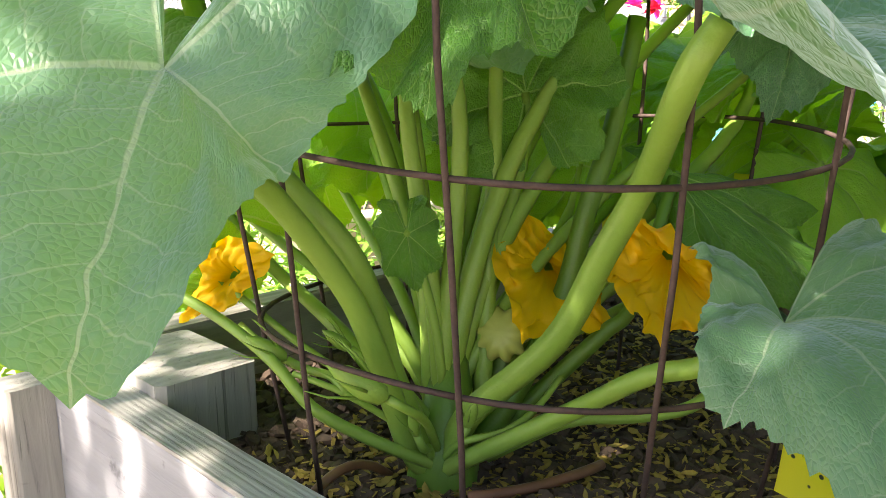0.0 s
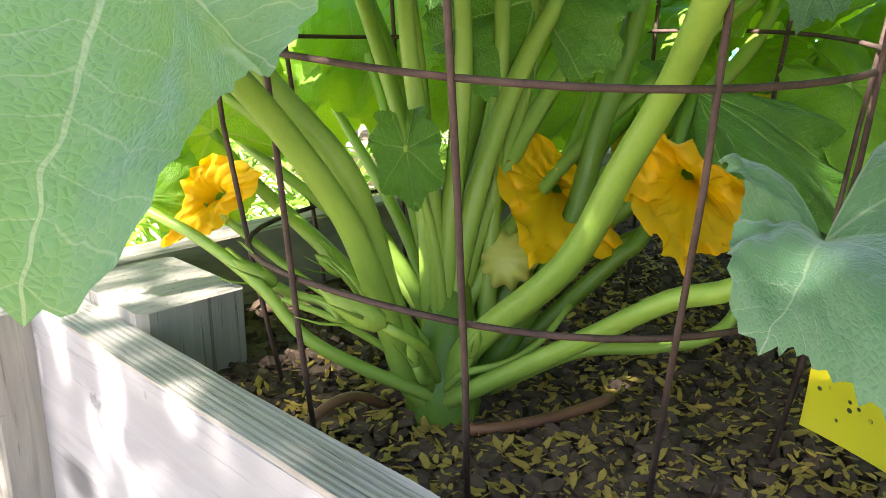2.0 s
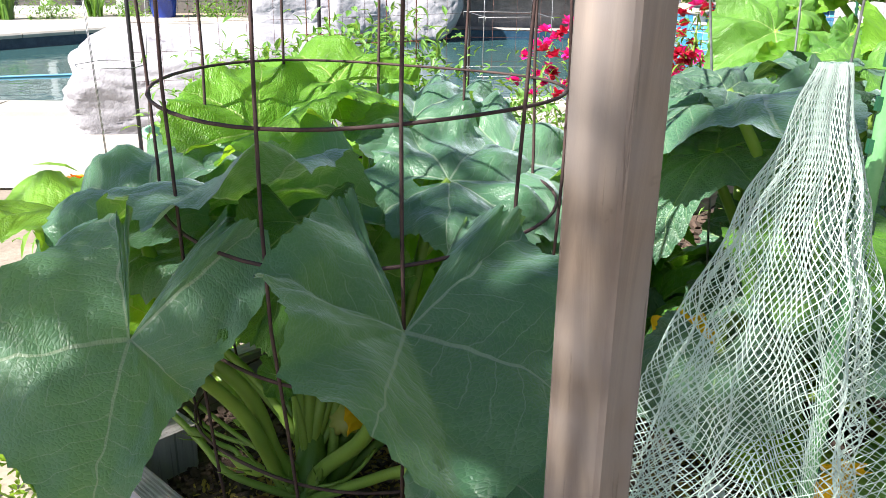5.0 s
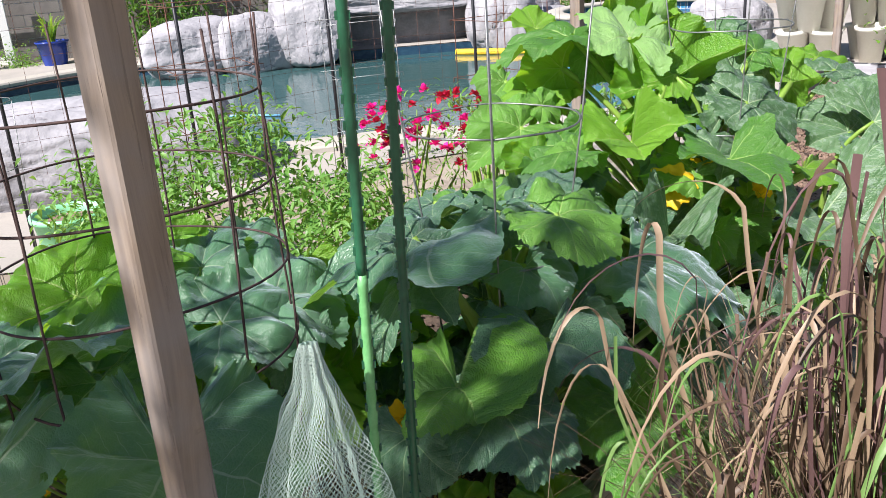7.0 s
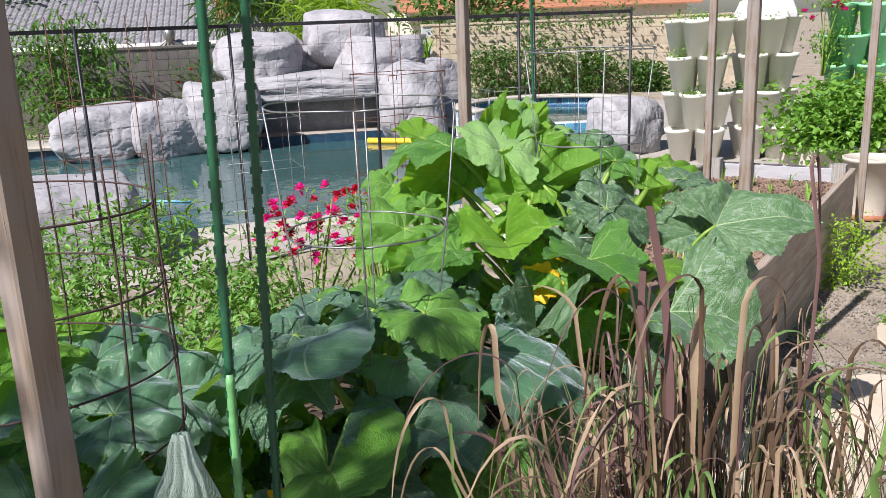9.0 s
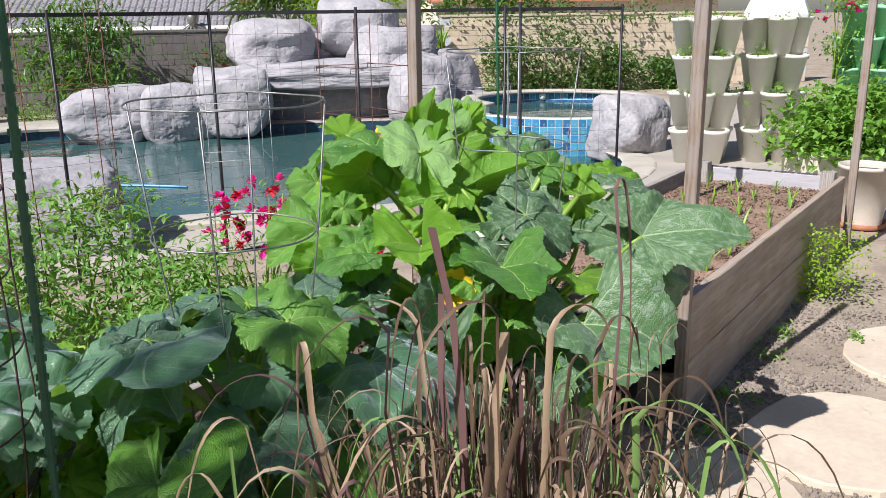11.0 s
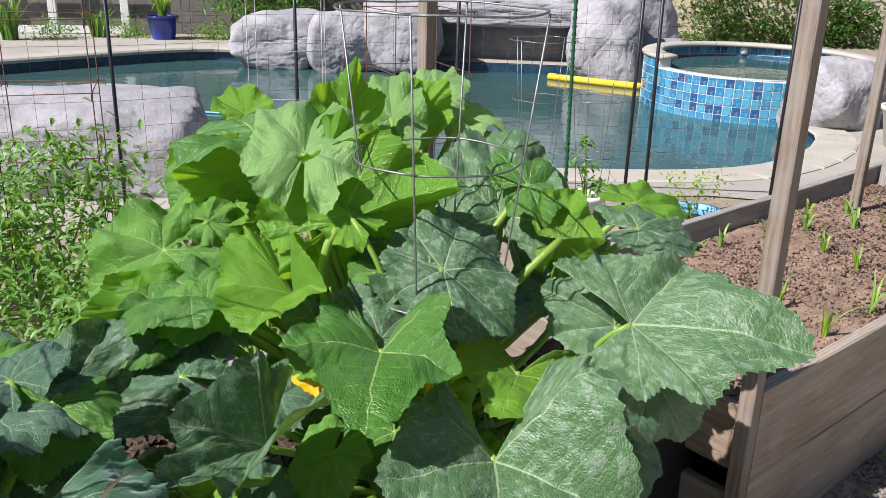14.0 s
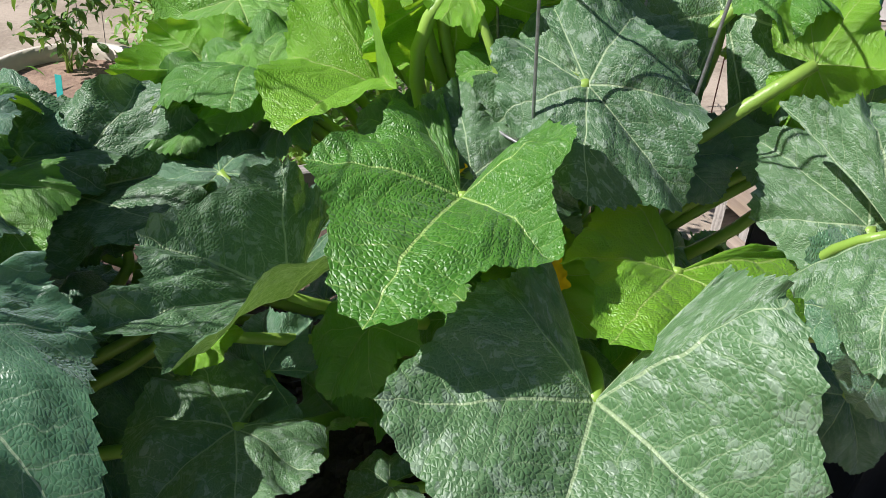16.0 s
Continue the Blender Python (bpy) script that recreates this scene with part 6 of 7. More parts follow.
def netting():
    """A mint mesh net draped in a tall point over a stake, with folds, made of thin strands."""
    top = Vector((0.432, 0.145, 1.125))
    na, nz = 150, 88
    P = []
    for j in range(nz + 1):
        t = j / nz
        row = []
        for i in range(na + 1):
            a = 2 * math.pi * i / na
            f = 1 + 0.26 * math.sin(5 * a + 1.0 + t) * t ** 0.6 + 0.14 * math.sin(9 * a + 2.2 * t) + 0.06 * math.sin(17 * a) * t
            r = (0.008 + 0.074 * math.sin(min(1, t * 1.15) * math.pi * 0.5) ** 1.1) * f
            z = top.z - 0.43 * t
            bulge = 0.03 * max(0, t - 0.7) * 4
            p = Vector((top.x + (r + bulge) * 1.05 * math.cos(a) - 0.02 * t, top.y + (r * 0.75 + bulge) * math.sin(a), z - 0.012 * math.sin(4 * a) * t))
            p += 0.006 * Vector((noise.noise(p * 25), noise.noise(p * 25 + Vector((9, 0, 0))), 0))
            row.append(p)
        P.append(row)
    vs, fs = [], []

    def strand(a, b, w):
        d = (b - a)
        if d.length < 1e-6:
            return
        n = Vector((a.x - top.x, a.y - top.y, 0))
        n = n.normalized() if n.length > 1e-6 else Vector((1, 0, 0))
        s = d.cross(n).normalized() * w
        o = len(vs)
        m = n * w
        for q in (a, b):
            vs.extend([tuple(q + s), tuple(q + m), tuple(q - s), tuple(q - m)])
        for k in range(4):
            fs.append((o + k, o + (k + 1) % 4, o + 4 + (k + 1) % 4, o + 4 + k))

    w = 0.00042
    for j in range(nz):
        for i in range(na):
            if (i + j) % 2 == 0:
                strand(P[j][i], P[j + 1][i + 1], w)
            else:
                strand(P[j][i + 1], P[j + 1][i], w)
    cut = len(fs) * 12 // nz // 4 * 4
    th = thing("garden_netting", "bundled mint green garden netting draped over a stake", "netting")
    for name, f0, f1, label in (("gathered_top", 0, cut, "tightly gathered top of the net"), ("drape", cut, len(fs), "open hanging mesh")):
        mb = MB()
        lo = f0 * 2
        mb.v, mb.f = vs[lo:f1 * 2], [tuple(i - lo for i in f) for f in fs[f0:f1]]
        part(name, mb, M_NET, th, label)
    return th


netting()


def sticky_card(at, turn, tilt, w, h, label, roll=0):
    mb = MB()
    n = 8
    for k, off in enumerate((0.0, 0.0012)):
        for j in range(n + 1):
            for i in range(n + 1):
                x, z = (i / n - 0.5) * w, (j / n - 0.5) * h
                mb.v.append((x, off + 0.10 * x * x / w + 0.006 * math.sin(z * 30), z))
    m = (n + 1) ** 2
    for j in range(n):
        for i in range(n):
            a = j * (n + 1) + i
            mb.f.append((a, a + 1, a + n + 2, a + n + 1))
            mb.f.append((m + a + n + 1, m + a + n + 2, m + a + 1, m + a))
    return solo("sticky_card", mb, M_CARD, label, "insect trap", "yellow sticky traps", smooth=True, at=pose(*at, tilt, roll, turn))


sticky_card((0.300, 0.617, 0.442), -8, -42, 0.072, 0.080, "yellow sticky insect card dotted with bugs in the bark", 28)
sticky_card((0.390, 1.000, 0.578), -10, 4, 0.095, 0.075, "yellow sticky insect card dotted with bugs behind the cage", 3)
sticky_card((0.228, 1.060, 0.550), 20, 4, 0.06, 0.085, "yellow sticky insect card dotted with bugs behind the stalks", -5)

# ---- small foliage helpers ----
def leaflet(mb, p, d, up, length, width, bend=0.15):
    """A small pointed, folded leaf of six faces."""
    d = d.normalized()
    s = d.cross(up)
    s = s.normalized() if s.length > 1e-5 else d.orthogonal().normalized()
    n = s.cross(d)
    pts = [p, p + d * length * 0.35 + s * width * 0.5 + n * width * 0.14, p + d * length * 0.35, p + d * length * 0.35 - s * width * 0.5 + n * width * 0.14,
           p + d * length * 0.70 + s * width * 0.36 - n * length * bend * 0.4 + n * width * 0.1, p + d * length * 0.70 - n * length * bend * 0.5,
           p + d * length * 0.70 - s * width * 0.36 - n * length * bend * 0.4 + n * width * 0.1, p + d * length * 0.97 - n * length * bend]
    o = len(mb.v)
    mb.v += [tuple(q) for q in pts]
    mb.f += [(o, o + 2, o + 1), (o, o + 3, o + 2), (o + 1, o + 2, o + 5, o + 4), (o + 2, o + 3, o + 6, o + 5), (o + 4, o + 5, o + 7), (o + 5, o + 6, o + 7)]


def rdir(rnd, up=0.3):
    v = Vector((rnd.gauss(0, 1), rnd.gauss(0, 1), rnd.gauss(up, 0.7)))
    return v.normalized() if v.length > 1e-4 else Vector((0, 0, 1))


def bush(name, label, category, at, rx, ry, z0, z1, n, length, width, mat, seed, stems=8, stem_mat=None, group="", droop=0.2, shell=0.5, flowers=None, parent=None):
    """A leafy plant: stems from the base, leaves in uneven clumps over its volume, and flower heads if given."""
    rnd = random.Random(seed)
    th = parent or thing(name, label, category, group, at=pose(*at))
    o = Vector((0, 0, 0)) if parent is None else Vector(at)
    clumps = []
    for _ in range(max(6, n // 30)):
        a, r = rnd.uniform(0, 6.283), math.sqrt(rnd.uniform(shell * shell, 1.0))
        h = rnd.random()
        k = math.sqrt(max(0.05, 1 - (2 * h - 0.9) ** 2 * 0.8))
        clumps.append(Vector((rx * r * k * math.cos(a), ry * r * k * math.sin(a), z0 + (z1 - z0) * h)))
    st = MB()
    for k in range(stems):
        c = rnd.choice(clumps)
        b = Vector((rnd.uniform(-0.1, 0.1) * rx, rnd.uniform(-0.1, 0.1) * ry, 0.0))
        pts = bez(o + b, o + b + Vector((0, 0, c.z * 0.5)), o + c - Vector((0, 0, 0.2 * (z1 - z0))), o + c, 6)
        w = max(0.003, 0.012 * (z1 - 0.0))
        st.tube(pts, [w * (1 - 0.8 * i / 6) for i in range(7)], 5)
    part("stem", st, stem_mat or M_STEM, th, "", True)["kind"] = "stuff"
    mb = MB()
    spread = 0.30 * (rx + ry) / 2
    for i in range(n):
        c = rnd.choice(clumps)
        p = o + c + Vector((rnd.gauss(0, spread), rnd.gauss(0, spread), rnd.gauss(0, spread * 0.6)))
        if p.z < 0.01:
            p.z = 0.01 + rnd.random() * 0.03
        s = rnd.uniform(0.6, 1.2)
        leaflet(mb, p, rdir(rnd, 0.1), Vector((rnd.uniform(-0.4, 0.4), rnd.uniform(-0.4, 0.4), 1)), length * s, width * s, droop)
    part("foliage", mb, mat, th)["kind"] = "stuff"
    if flowers:
        for fm, cnt, size, zlo in flowers:
            for i in range(cnt):
                c = rnd.choice(clumps)
                p = o + Vector((c.x * 0.9 + rnd.gauss(0, 0.05), c.y * 0.9 + rnd.gauss(0, 0.05), rnd.uniform(zlo, z1 * 1.03)))
                fb = MB()
                for _ in range(16):
                    d = rdir(rnd, 0.7)
                    leaflet(fb, p, d, Vector((0.3, 0.2, 1)), size * rnd.uniform(0.35, 0.6), size * 0.42, 0.1)
                part("flower_head", fb, fm, th)
    return th


def blades(name, label, category, at, n, hmin, hmax, width, mats, seed, spread=0.1, lean=0.5, parent=None):
    """A tussock of long arching blades, one part for each colour of blade."""
    rnd = random.Random(seed)
    th = parent or thing(name, label, category, at=pose(*at))
    sets = {}
    for i in range(n):
        mat = rnd.choice(mats)
        mb = sets.setdefault(mat.name + (str(i) if n < 10 else ""), (mat, MB()))[1]
        a, r = rnd.uniform(0, 6.283), spread * math.sqrt(rnd.random())
        p = Vector((r * math.cos(a), r * math.sin(a), 0))
        h = rnd.uniform(hmin, hmax)
        aa = a + rnd.gauss(0, 0.7)
        out = Vector((math.cos(aa), math.sin(aa), 0)) * h * lean * rnd.uniform(0.15, 1.0)
        kink = rnd.random() < 0.35
        end = p + out + Vector((0, 0, h * (rnd.uniform(0.35, 0.8) if kink else rnd.uniform(0.75, 1.0))))
        mid = p + out * 0.35 + Vector((0, 0, h * (1.05 if kink else 0.75)))
        pts = bez(p, p + Vector((0, 0, h * 0.4)) + out * 0.1, mid, end, 9)
        side = Vector((-math.sin(aa + rnd.uniform(-1, 1)), math.cos(aa), rnd.uniform(-0.3, 0.3))).normalized()
        w = width * rnd.uniform(0.5, 1.2)
        o = len(mb.v)
        for k, q in enumerate(pts):
            t = k / 9
            ww = w * (0.7 + 0.6 * t - 1.25 * t * t) if t < 1 else 0.0004
            n_ = Vector((0, 0, 1)).cross(side) * ww * 0.35
            mb.v += [tuple(q + side * ww), tuple(q - n_), tuple(q - side * ww)]
        for k in range(9):
            b = o + 3 * k
            mb.f += [(b, b + 1, b + 4, b + 3), (b + 1, b + 2, b + 5, b + 4)]
    for mat, mb in sets.values():
        ob = part("foliage" if n > 9 else "blade", mb, mat, th, "", True)
        if n > 9:
            ob["kind"] = "stuff"
    return th


# dry ornamental grass beside the bed
def reed(th, p, aim, rise, kink, reach, drop, width, mat, rnd, slant=1.0):
    """One stiff blade: straight up from p to its kink, then folded over and hanging."""
    lean = Vector((math.cos(aim), math.sin(aim), 0))
    top = p + lean * rise * rnd.choice((0.04, 0.10, 0.16, 0.24, 0.36)) * slant * rnd.uniform(0.6, 1.2) + Vector((0, 0, rise))
    sway = Vector((rnd.gauss(0, 0.05), rnd.gauss(0, 0.05), 0))
    pts = bez(p, p + Vector((0, 0, rise * 0.4)) - sway, top - Vector((0, 0, rise * 0.25)) + sway, top, 8)
    if kink:
        out = lean.copy()
        out.rotate(Euler((0, 0, rnd.uniform(-0.6, 0.6))))
        e = top + out * reach + Vector((0, 0, -drop))
        pts += bez(top, top + Vector((0, 0, 0.03 + 0.25 * reach)) + out * reach * 0.25, top + out * reach * 0.85 + Vector((0, 0, 0.02)), e, 9)[1:]
    n = len(pts)
    a = aim + rnd.uniform(-1.6, 1.6)
    side = Vector((math.cos(a), math.sin(a), 0))
    mb = MB()
    for k, q in enumerate(pts):
        t = k / (n - 1)
        w = width * (0.75 + 0.5 * t - (1.15 if kink else 0.35) * t ** 3)
        tw = side.copy()
        tw.rotate(Euler((0, 0, 0.9 * t * rnd.uniform(0.6, 1.0))))
        d = (pts[min(k + 1, n - 1)] - pts[max(k - 1, 0)]).normalized()
        fold_ = d.cross(tw).normalized() * w * 0.35
        mb.v += [tuple(q + tw * w), tuple(q - fold_), tuple(q - tw * w)]
    for k in range(n - 1):
        b = 3 * k
        mb.f += [(b, b + 1, b + 4, b + 3), (b + 1, b + 2, b + 5, b + 4)]
    return part("blade", mb, mat, th, "", True)


grass = thing("ornamental_grass", "tall dry brown and purple ornamental grass clump", "grass", at=pose(1.25, 0.17, 0.0))
grnd = random.Random(5)
TALL = [M_BROWNBLADE, M_PURPLEBLADE, M_BROWNBLADE, M_STRAWBLADE, M_PURPLEBLADE]
# stiff wide blades, some folded over near the top and some cut off straight
for dx, dy, aim, rise, bent, reach, drop, wide in (
        (0.06, -0.02, 0.2, 1.42, True, 0.05, 0.30, 0.0055), (-0.05, -0.03, 2.8, 1.38, False, 0, 0, 0.0085), (-0.03, 0.02, 2.6, 1.26, False, 0, 0, 0.0090), (0.01, 0.0, 3.0, 1.24, True, 0.16, 0.10, 0.0085),
        (0.02, -0.02, 2.9, 1.25, True, 0.07, 0.30, 0.0100), (0.0, 0.03, 2.2, 1.20, False, 0, 0, 0.0105), (0.05, 0.02, 0.6, 1.20, True, 0.14, 0.04, 0.0080), (-0.02, -0.05, 3.3, 1.26, True, 0.20, 0.22, 0.0075),
        (0.07, -0.04, 5.9, 1.08, True, 0.24, 0.06, 0.0065), (0.03, 0.05, 0.3, 1.12, True, 0.28, 0.12, 0.0060), (-0.06, 0.02, 2.4, 1.24, False, 0, 0, 0.0075), (0.08, 0.01, 0.0, 1.02, True, 0.22, 0.26, 0.0085),
        (-0.04, 0.05, 2.0, 1.20, True, 0.10, 0.25, 0.0070), (0.04, -0.05, 5.2, 1.05, True, 0.08, 0.20, 0.0080), (0.0, -0.03, 4.4, 1.10, False, 0, 0, 0.0090), (-0.07, -0.02, 3.6, 1.10, True, 0.18, 0.30, 0.0070)):
    reed(grass, Vector((dx, dy, 0)), aim, rise, bent, reach, drop, wide * 0.78, grnd.choice(TALL), grnd, 0.35)
for count, low, high, thin, thick, lean_ in ((150, 0.72, 1.12, 0.0038, 0.0072, 0.8), (300, 0.60, 1.08, 0.0022, 0.0040, 1.1)):
    for k in range(count):
        a, r = grnd.uniform(0, 6.283), 0.12 * math.sqrt(grnd.random())
        bent = grnd.random() < 0.80
        reed(grass, Vector((r * math.cos(a), r * math.sin(a), 0)), a + grnd.gauss(0, 0.6), grnd.uniform(low, high), bent, grnd.uniform(0.04, 0.20), grnd.choice((0.05, 0.15, 0.3, 0.45)) * grnd.uniform(0.5, 1.1), grnd.uniform(thin, thick),
             grnd.choice([M_BROWNBLADE, M_BROWNBLADE, M_PURPLEBLADE, M_STRAWBLADE, M_BROWNBLADE, M_GREENBLADE, M_STRAWBLADE]), grnd, lean_)
blades("x", "", "", (0, 0, 0), 2600, 0.40, 1.04, 0.0034, [M_STRAWBLADE, M_BROWNBLADE, M_BROWNBLADE, M_BROWNBLADE, M_GREENBLADE], 6, 0.14, 0.48, parent=grass)
blades("x", "", "", (0, 0, 0), 1700, 0.55, 1.06, 0.0052, [M_BROWNBLADE, M_GREENBLADE, M_BROWNBLADE, M_PURPLEBLADE], 8, 0.13, 0.38, parent=grass)

# tomato bushes and their folding cage
bush("tomato_plant", "feathery light green tomato bush beside the bed", "tomato plant", (-0.05, 3.15, 0), 0.42, 0.36, 0.12, 0.86, 2200, 0.062, 0.023, M_TOMATO, 11, 16, M_PETIOLE, "tomato plants", 0.3, 0.2)
bush("tomato_plant", "feathery light green tomato bush in a green pot", "tomato plant", (-0.62, 3.35, 0), 0.30, 0.30, 0.12, 0.72, 1800, 0.060, 0.022, M_TOMATO, 12, 10, M_PETIOLE, "tomato plants", 0.3, 0.2)
bush("tomato_plant", "feathery light green tomato bush next to pink flowers", "tomato plant", (0.42, 2.75, 0), 0.30, 0.30, 0.10, 0.66, 1800, 0.060, 0.022, M_TOMATO, 13, 10, M_PETIOLE, "tomato plants", 0.3, 0.2)
bush("dianthus", "magenta and crimson flowers on grey green stems", "flowers", (0.75, 3.05, 0), 0.36, 0.22, 0.25, 0.90, 900, 0.045, 0.010, M_HERB, 14, 26, M_PETIOLE, "pink flowers", 0.2, 0.1,
     flowers=[(M_PINK, 24, 0.075, 0.60), (M_RED, 12, 0.070, 0.65)])
bush("dianthus", "magenta flowers behind the tall squash", "flowers", (1.12, 2.95, 0), 0.28, 0.22, 0.25, 0.84, 500, 0.045, 0.010, M_HERB, 15, 16, M_PETIOLE, "pink flowers", 0.2, 0.1,
     flowers=[(M_PINK, 14, 0.075, 0.55), (M_RED, 12, 0.070, 0.55)])
bush("dianthus", "crimson flowers on tall stems against the tall squash", "flowers", (1.02, 2.42, 0), 0.17, 0.13, 0.35, 1.00, 420, 0.045, 0.010, M_HERB, 17, 14, M_PETIOLE, "pink flowers", 0.2, 0.1,
     flowers=[(M_RED, 14, 0.060, 0.74), (M_PINK, 5, 0.060, 0.74)])
bush("calendula", "orange daisy flowers over strappy green leaves", "flowers", (-0.42, 1.70, 0), 0.38, 0.40, 0.15, 0.62, 1300, 0.10, 0.014, M_HERB, 16, 16, M_PETIOLE, "orange flowers", 0.3, 0.1,
     flowers=[(M_ORANGE, 16, 0.06, 0.50)])
bush("herb_clump", "lime green low herb behind the bed", "herb", (-0.62, 1.15, 0), 0.22, 0.22, 0.04, 0.42, 700, 0.030, 0.016, M_HERB_LIME, 18, 8, M_PETIOLE, "herbs", 0.2, 0.1)
bush("herb_clump", "lime green low herb beside the timber bed", "herb", (4.02, 3.42, 0), 0.26, 0.17, 0.05, 0.40, 1500, 0.024, 0.017, M_HERB_LIME, 19, 14, M_PETIOLE, "herbs", 0.2, 0.1)
bush("herb_clump", "lime green small herb by a pot", "herb", (-0.05, 2.35, 0), 0.14, 0.12, 0.03, 0.24, 400, 0.022, 0.014, M_HERB_LIME, 20, 8, M_PETIOLE, "herbs", 0.2, 0.1)
for k, (x, y, s) in enumerate(((3.2, 2.66, 0.10), (2.80, 2.22, 0.08), (4.35, 3.05, 0.12), (3.75, 2.72, 0.07), (2.55, 1.96, 0.06), (3.45, 2.9, 0.06))):
    bush("weed", "small green weed in the gravel", "weed", (x, y, 0), s, s, 0.0, 0.05, 60, 0.03, 0.012, M_HERB, 60 + k, 4, M_PETIOLE, "weeds", 0.2, 0.1)


def folding_cage(x, y, side, rungs, h, turn, mat, label, z0=0.0, ties=False):
    """A square cage of four pairs of rods joined by bent wire rungs with hooked ends."""
    th = thing("folding_cage", label, "plant cage", "folding square cages", at=pose(x, y, z0, 0, 0, turn))
    s = side / 2
    for cx, cy in ((-s, -s), (s, -s), (s, s), (-s, s)):
        mb = MB()
        mb.tube([(cx, cy, -0.1), (cx * 1.01, cy, h * 0.5), (cx, cy * 1.01, h)], 0.0026, 5)
        part("rod", mb, mat, th, "", True)
    for z in rungs:
        for k in range(4):
            a, b = [(-s, -s), (s, -s), (s, s), (-s, s)][k], [(s, -s), (s, s), (-s, s), (-s, -s)][k]
            u = Vector((b[0] - a[0], b[1] - a[1], 0)).normalized()
            p, q = Vector((*a, z)) - u * 0.03, Vector((*b, z + 0.004)) + u * 0.03
            mb = MB()
            mb.tube([p - Vector((0, 0, 0.025)), p, q, q - Vector((0, 0, 0.025))], 0.0020, 5)
            part("rung", mb, mat, th, "", True)
    return th


folding_cage(-0.10, 3.30, 0.36, (0.55, 0.82, 1.08, 1.36), 1.75, 22, M_WIRE_RUST, "rusty folding square wire cage round the tomatoes")
folding_cage(0.62, 4.35, 0.36, (0.55, 0.85, 1.15), 1.40, 10, M_WIRE_ZINC, "grey folding square wire cage by the pool fence")
folding_cage(1.35, 3.75, 0.34, (0.55, 0.85, 1.15, 1.4), 1.65, 30, M_WIRE_RUST, "rusty folding square wire cage behind the squash")
cone_cage("plant_cage", 2.23, 4.55, [(1.215, 0.17), (0.92, 0.14), (0.615, 0.105)], 4, M_WIRE_ZINC, "thin grey cone wire cage over a pepper plant", z0=0.3, turn=20, wire=0.0018)
cone_cage("plant_cage", -1.15, 3.3, [(1.00, 0.16), (0.70, 0.14)], 3, M_WIRE_ZINC, "thin grey cone wire cage beside the deck", z0=0.1, turn=20, wire=0.0018)
cone_cage("plant_cage", 1.92, 4.55, [(1.215, 0.175), (0.91, 0.147), (0.60, 0.11)], 4, M_WIRE_ZINC, "thin grey cone wire cage on the pool deck", z0=0.02, turn=50, wire=0.002)
stake(2.02, 3.35, 1.9, M_STAKE, "dark green garden stake behind the squash", (0, -1.0))


def pot(at, r, h, mat, label, soil=True, name="plant_pot", taper=0.8, rim=0.012, soil_mat=None):
    th = thing(name, label, "pot", "plant pots", at=pose(*at))
    mb = MB()
    mb.lathe([(0.001, 0.0), (r * taper, 0.0), (r * taper, 0.004), (r * 0.98, h - 0.03), (r + rim, h - 0.03), (r + rim, h), (r - 0.006, h), (r * 0.96, h - 0.04), (r * taper * 0.95, 0.02)], 36)
    part("pot_body", mb, mat, th, "", True)
    if soil:
        sb = MB()
        sb.lathe([(0.001, h - 0.045), (r * 0.5, h - 0.05), (r * 0.965, h - 0.055)], 30)
        part("potting_soil", sb, soil_mat or M_SOIL, th)
    return th


pot((-0.26, 2.42, 0.0), 0.25, 0.36, M_GREYPOT, "wide beige plastic pot with young tomatoes", soil_mat=M_SOIL_R)
bush("tomato_plant", "young dark green tomato seedling in a beige pot", "tomato plant", (-0.34, 2.50, 0.30), 0.13, 0.13, 0.06, 0.34, 260, 0.05, 0.026, M_SHRUB, 21, 6, M_PETIOLE, "tomato plants", 0.3, 0.1)
mb = MB()
mb.box((-0.011, -0.001, 0), (0.011, 0.001, 0.13))
solo("plant_tag", mb, M_TEAL, "teal plastic plant tag stuck in the pot", "plant tag", at=pose(-0.14, 2.27, 0.29, -8, 0, 10))
pot((-1.02, 3.85, 0.0), 0.19, 0.32, M_POT_GREEN, "bright green grow pot with brown soil", soil_mat=M_SOIL_R)
pot((2.20, 4.55, 0.22), 0.10, 0.18, M_POT_WHITE, "white bucket with a pepper plant")
mb = MB()
mb.box((2.05, 4.40, 0.0), (2.35, 4.70, 0.22))
solo("planter_stand", mb, M_WOOD_G, "grey timber block under the white bucket", "stand", bevel=0.01)
bush("pepper_plant", "small green pepper plant in a white bucket", "pepper plant", (2.20, 4.55, 0.36), 0.10, 0.10, 0.06, 0.36, 90, 0.06, 0.03, M_TOMATO, 22, 7, M_PETIOLE, "", 0.3, 0.1)
pot((2.68, 4.10, 0.0), 0.16, 0.46, M_PALEBLUE, "light blue tub with herbs beside the corn bed")
bush("herb_clump", "low flowering herb in a blue tub", "herb", (2.68, 4.10, 0.42), 0.15, 0.15, 0.03, 0.24, 200, 0.026, 0.012, M_HERB_LIME, 23, 8, M_PETIOLE, "herbs", 0.2, 0.1, flowers=[(M_FLOWER, 6, 0.018, 0.12)])
pot((5.33, 4.93, 0.04), 0.20, 0.46, M_GREYPOT, "tan barrel planter on a red saucer", taper=0.72)
mb = MB()
mb.lathe([(0.001, 0.012), (0.16, 0.012), (0.19, 0.045), (0.20, 0.045), (0.17, 0.0)], 30)
solo("saucer", mb, M_TERRA, "terracotta saucer under the barrel planter", "saucer", smooth=True, at=pose(5.33, 4.93, 0.012))
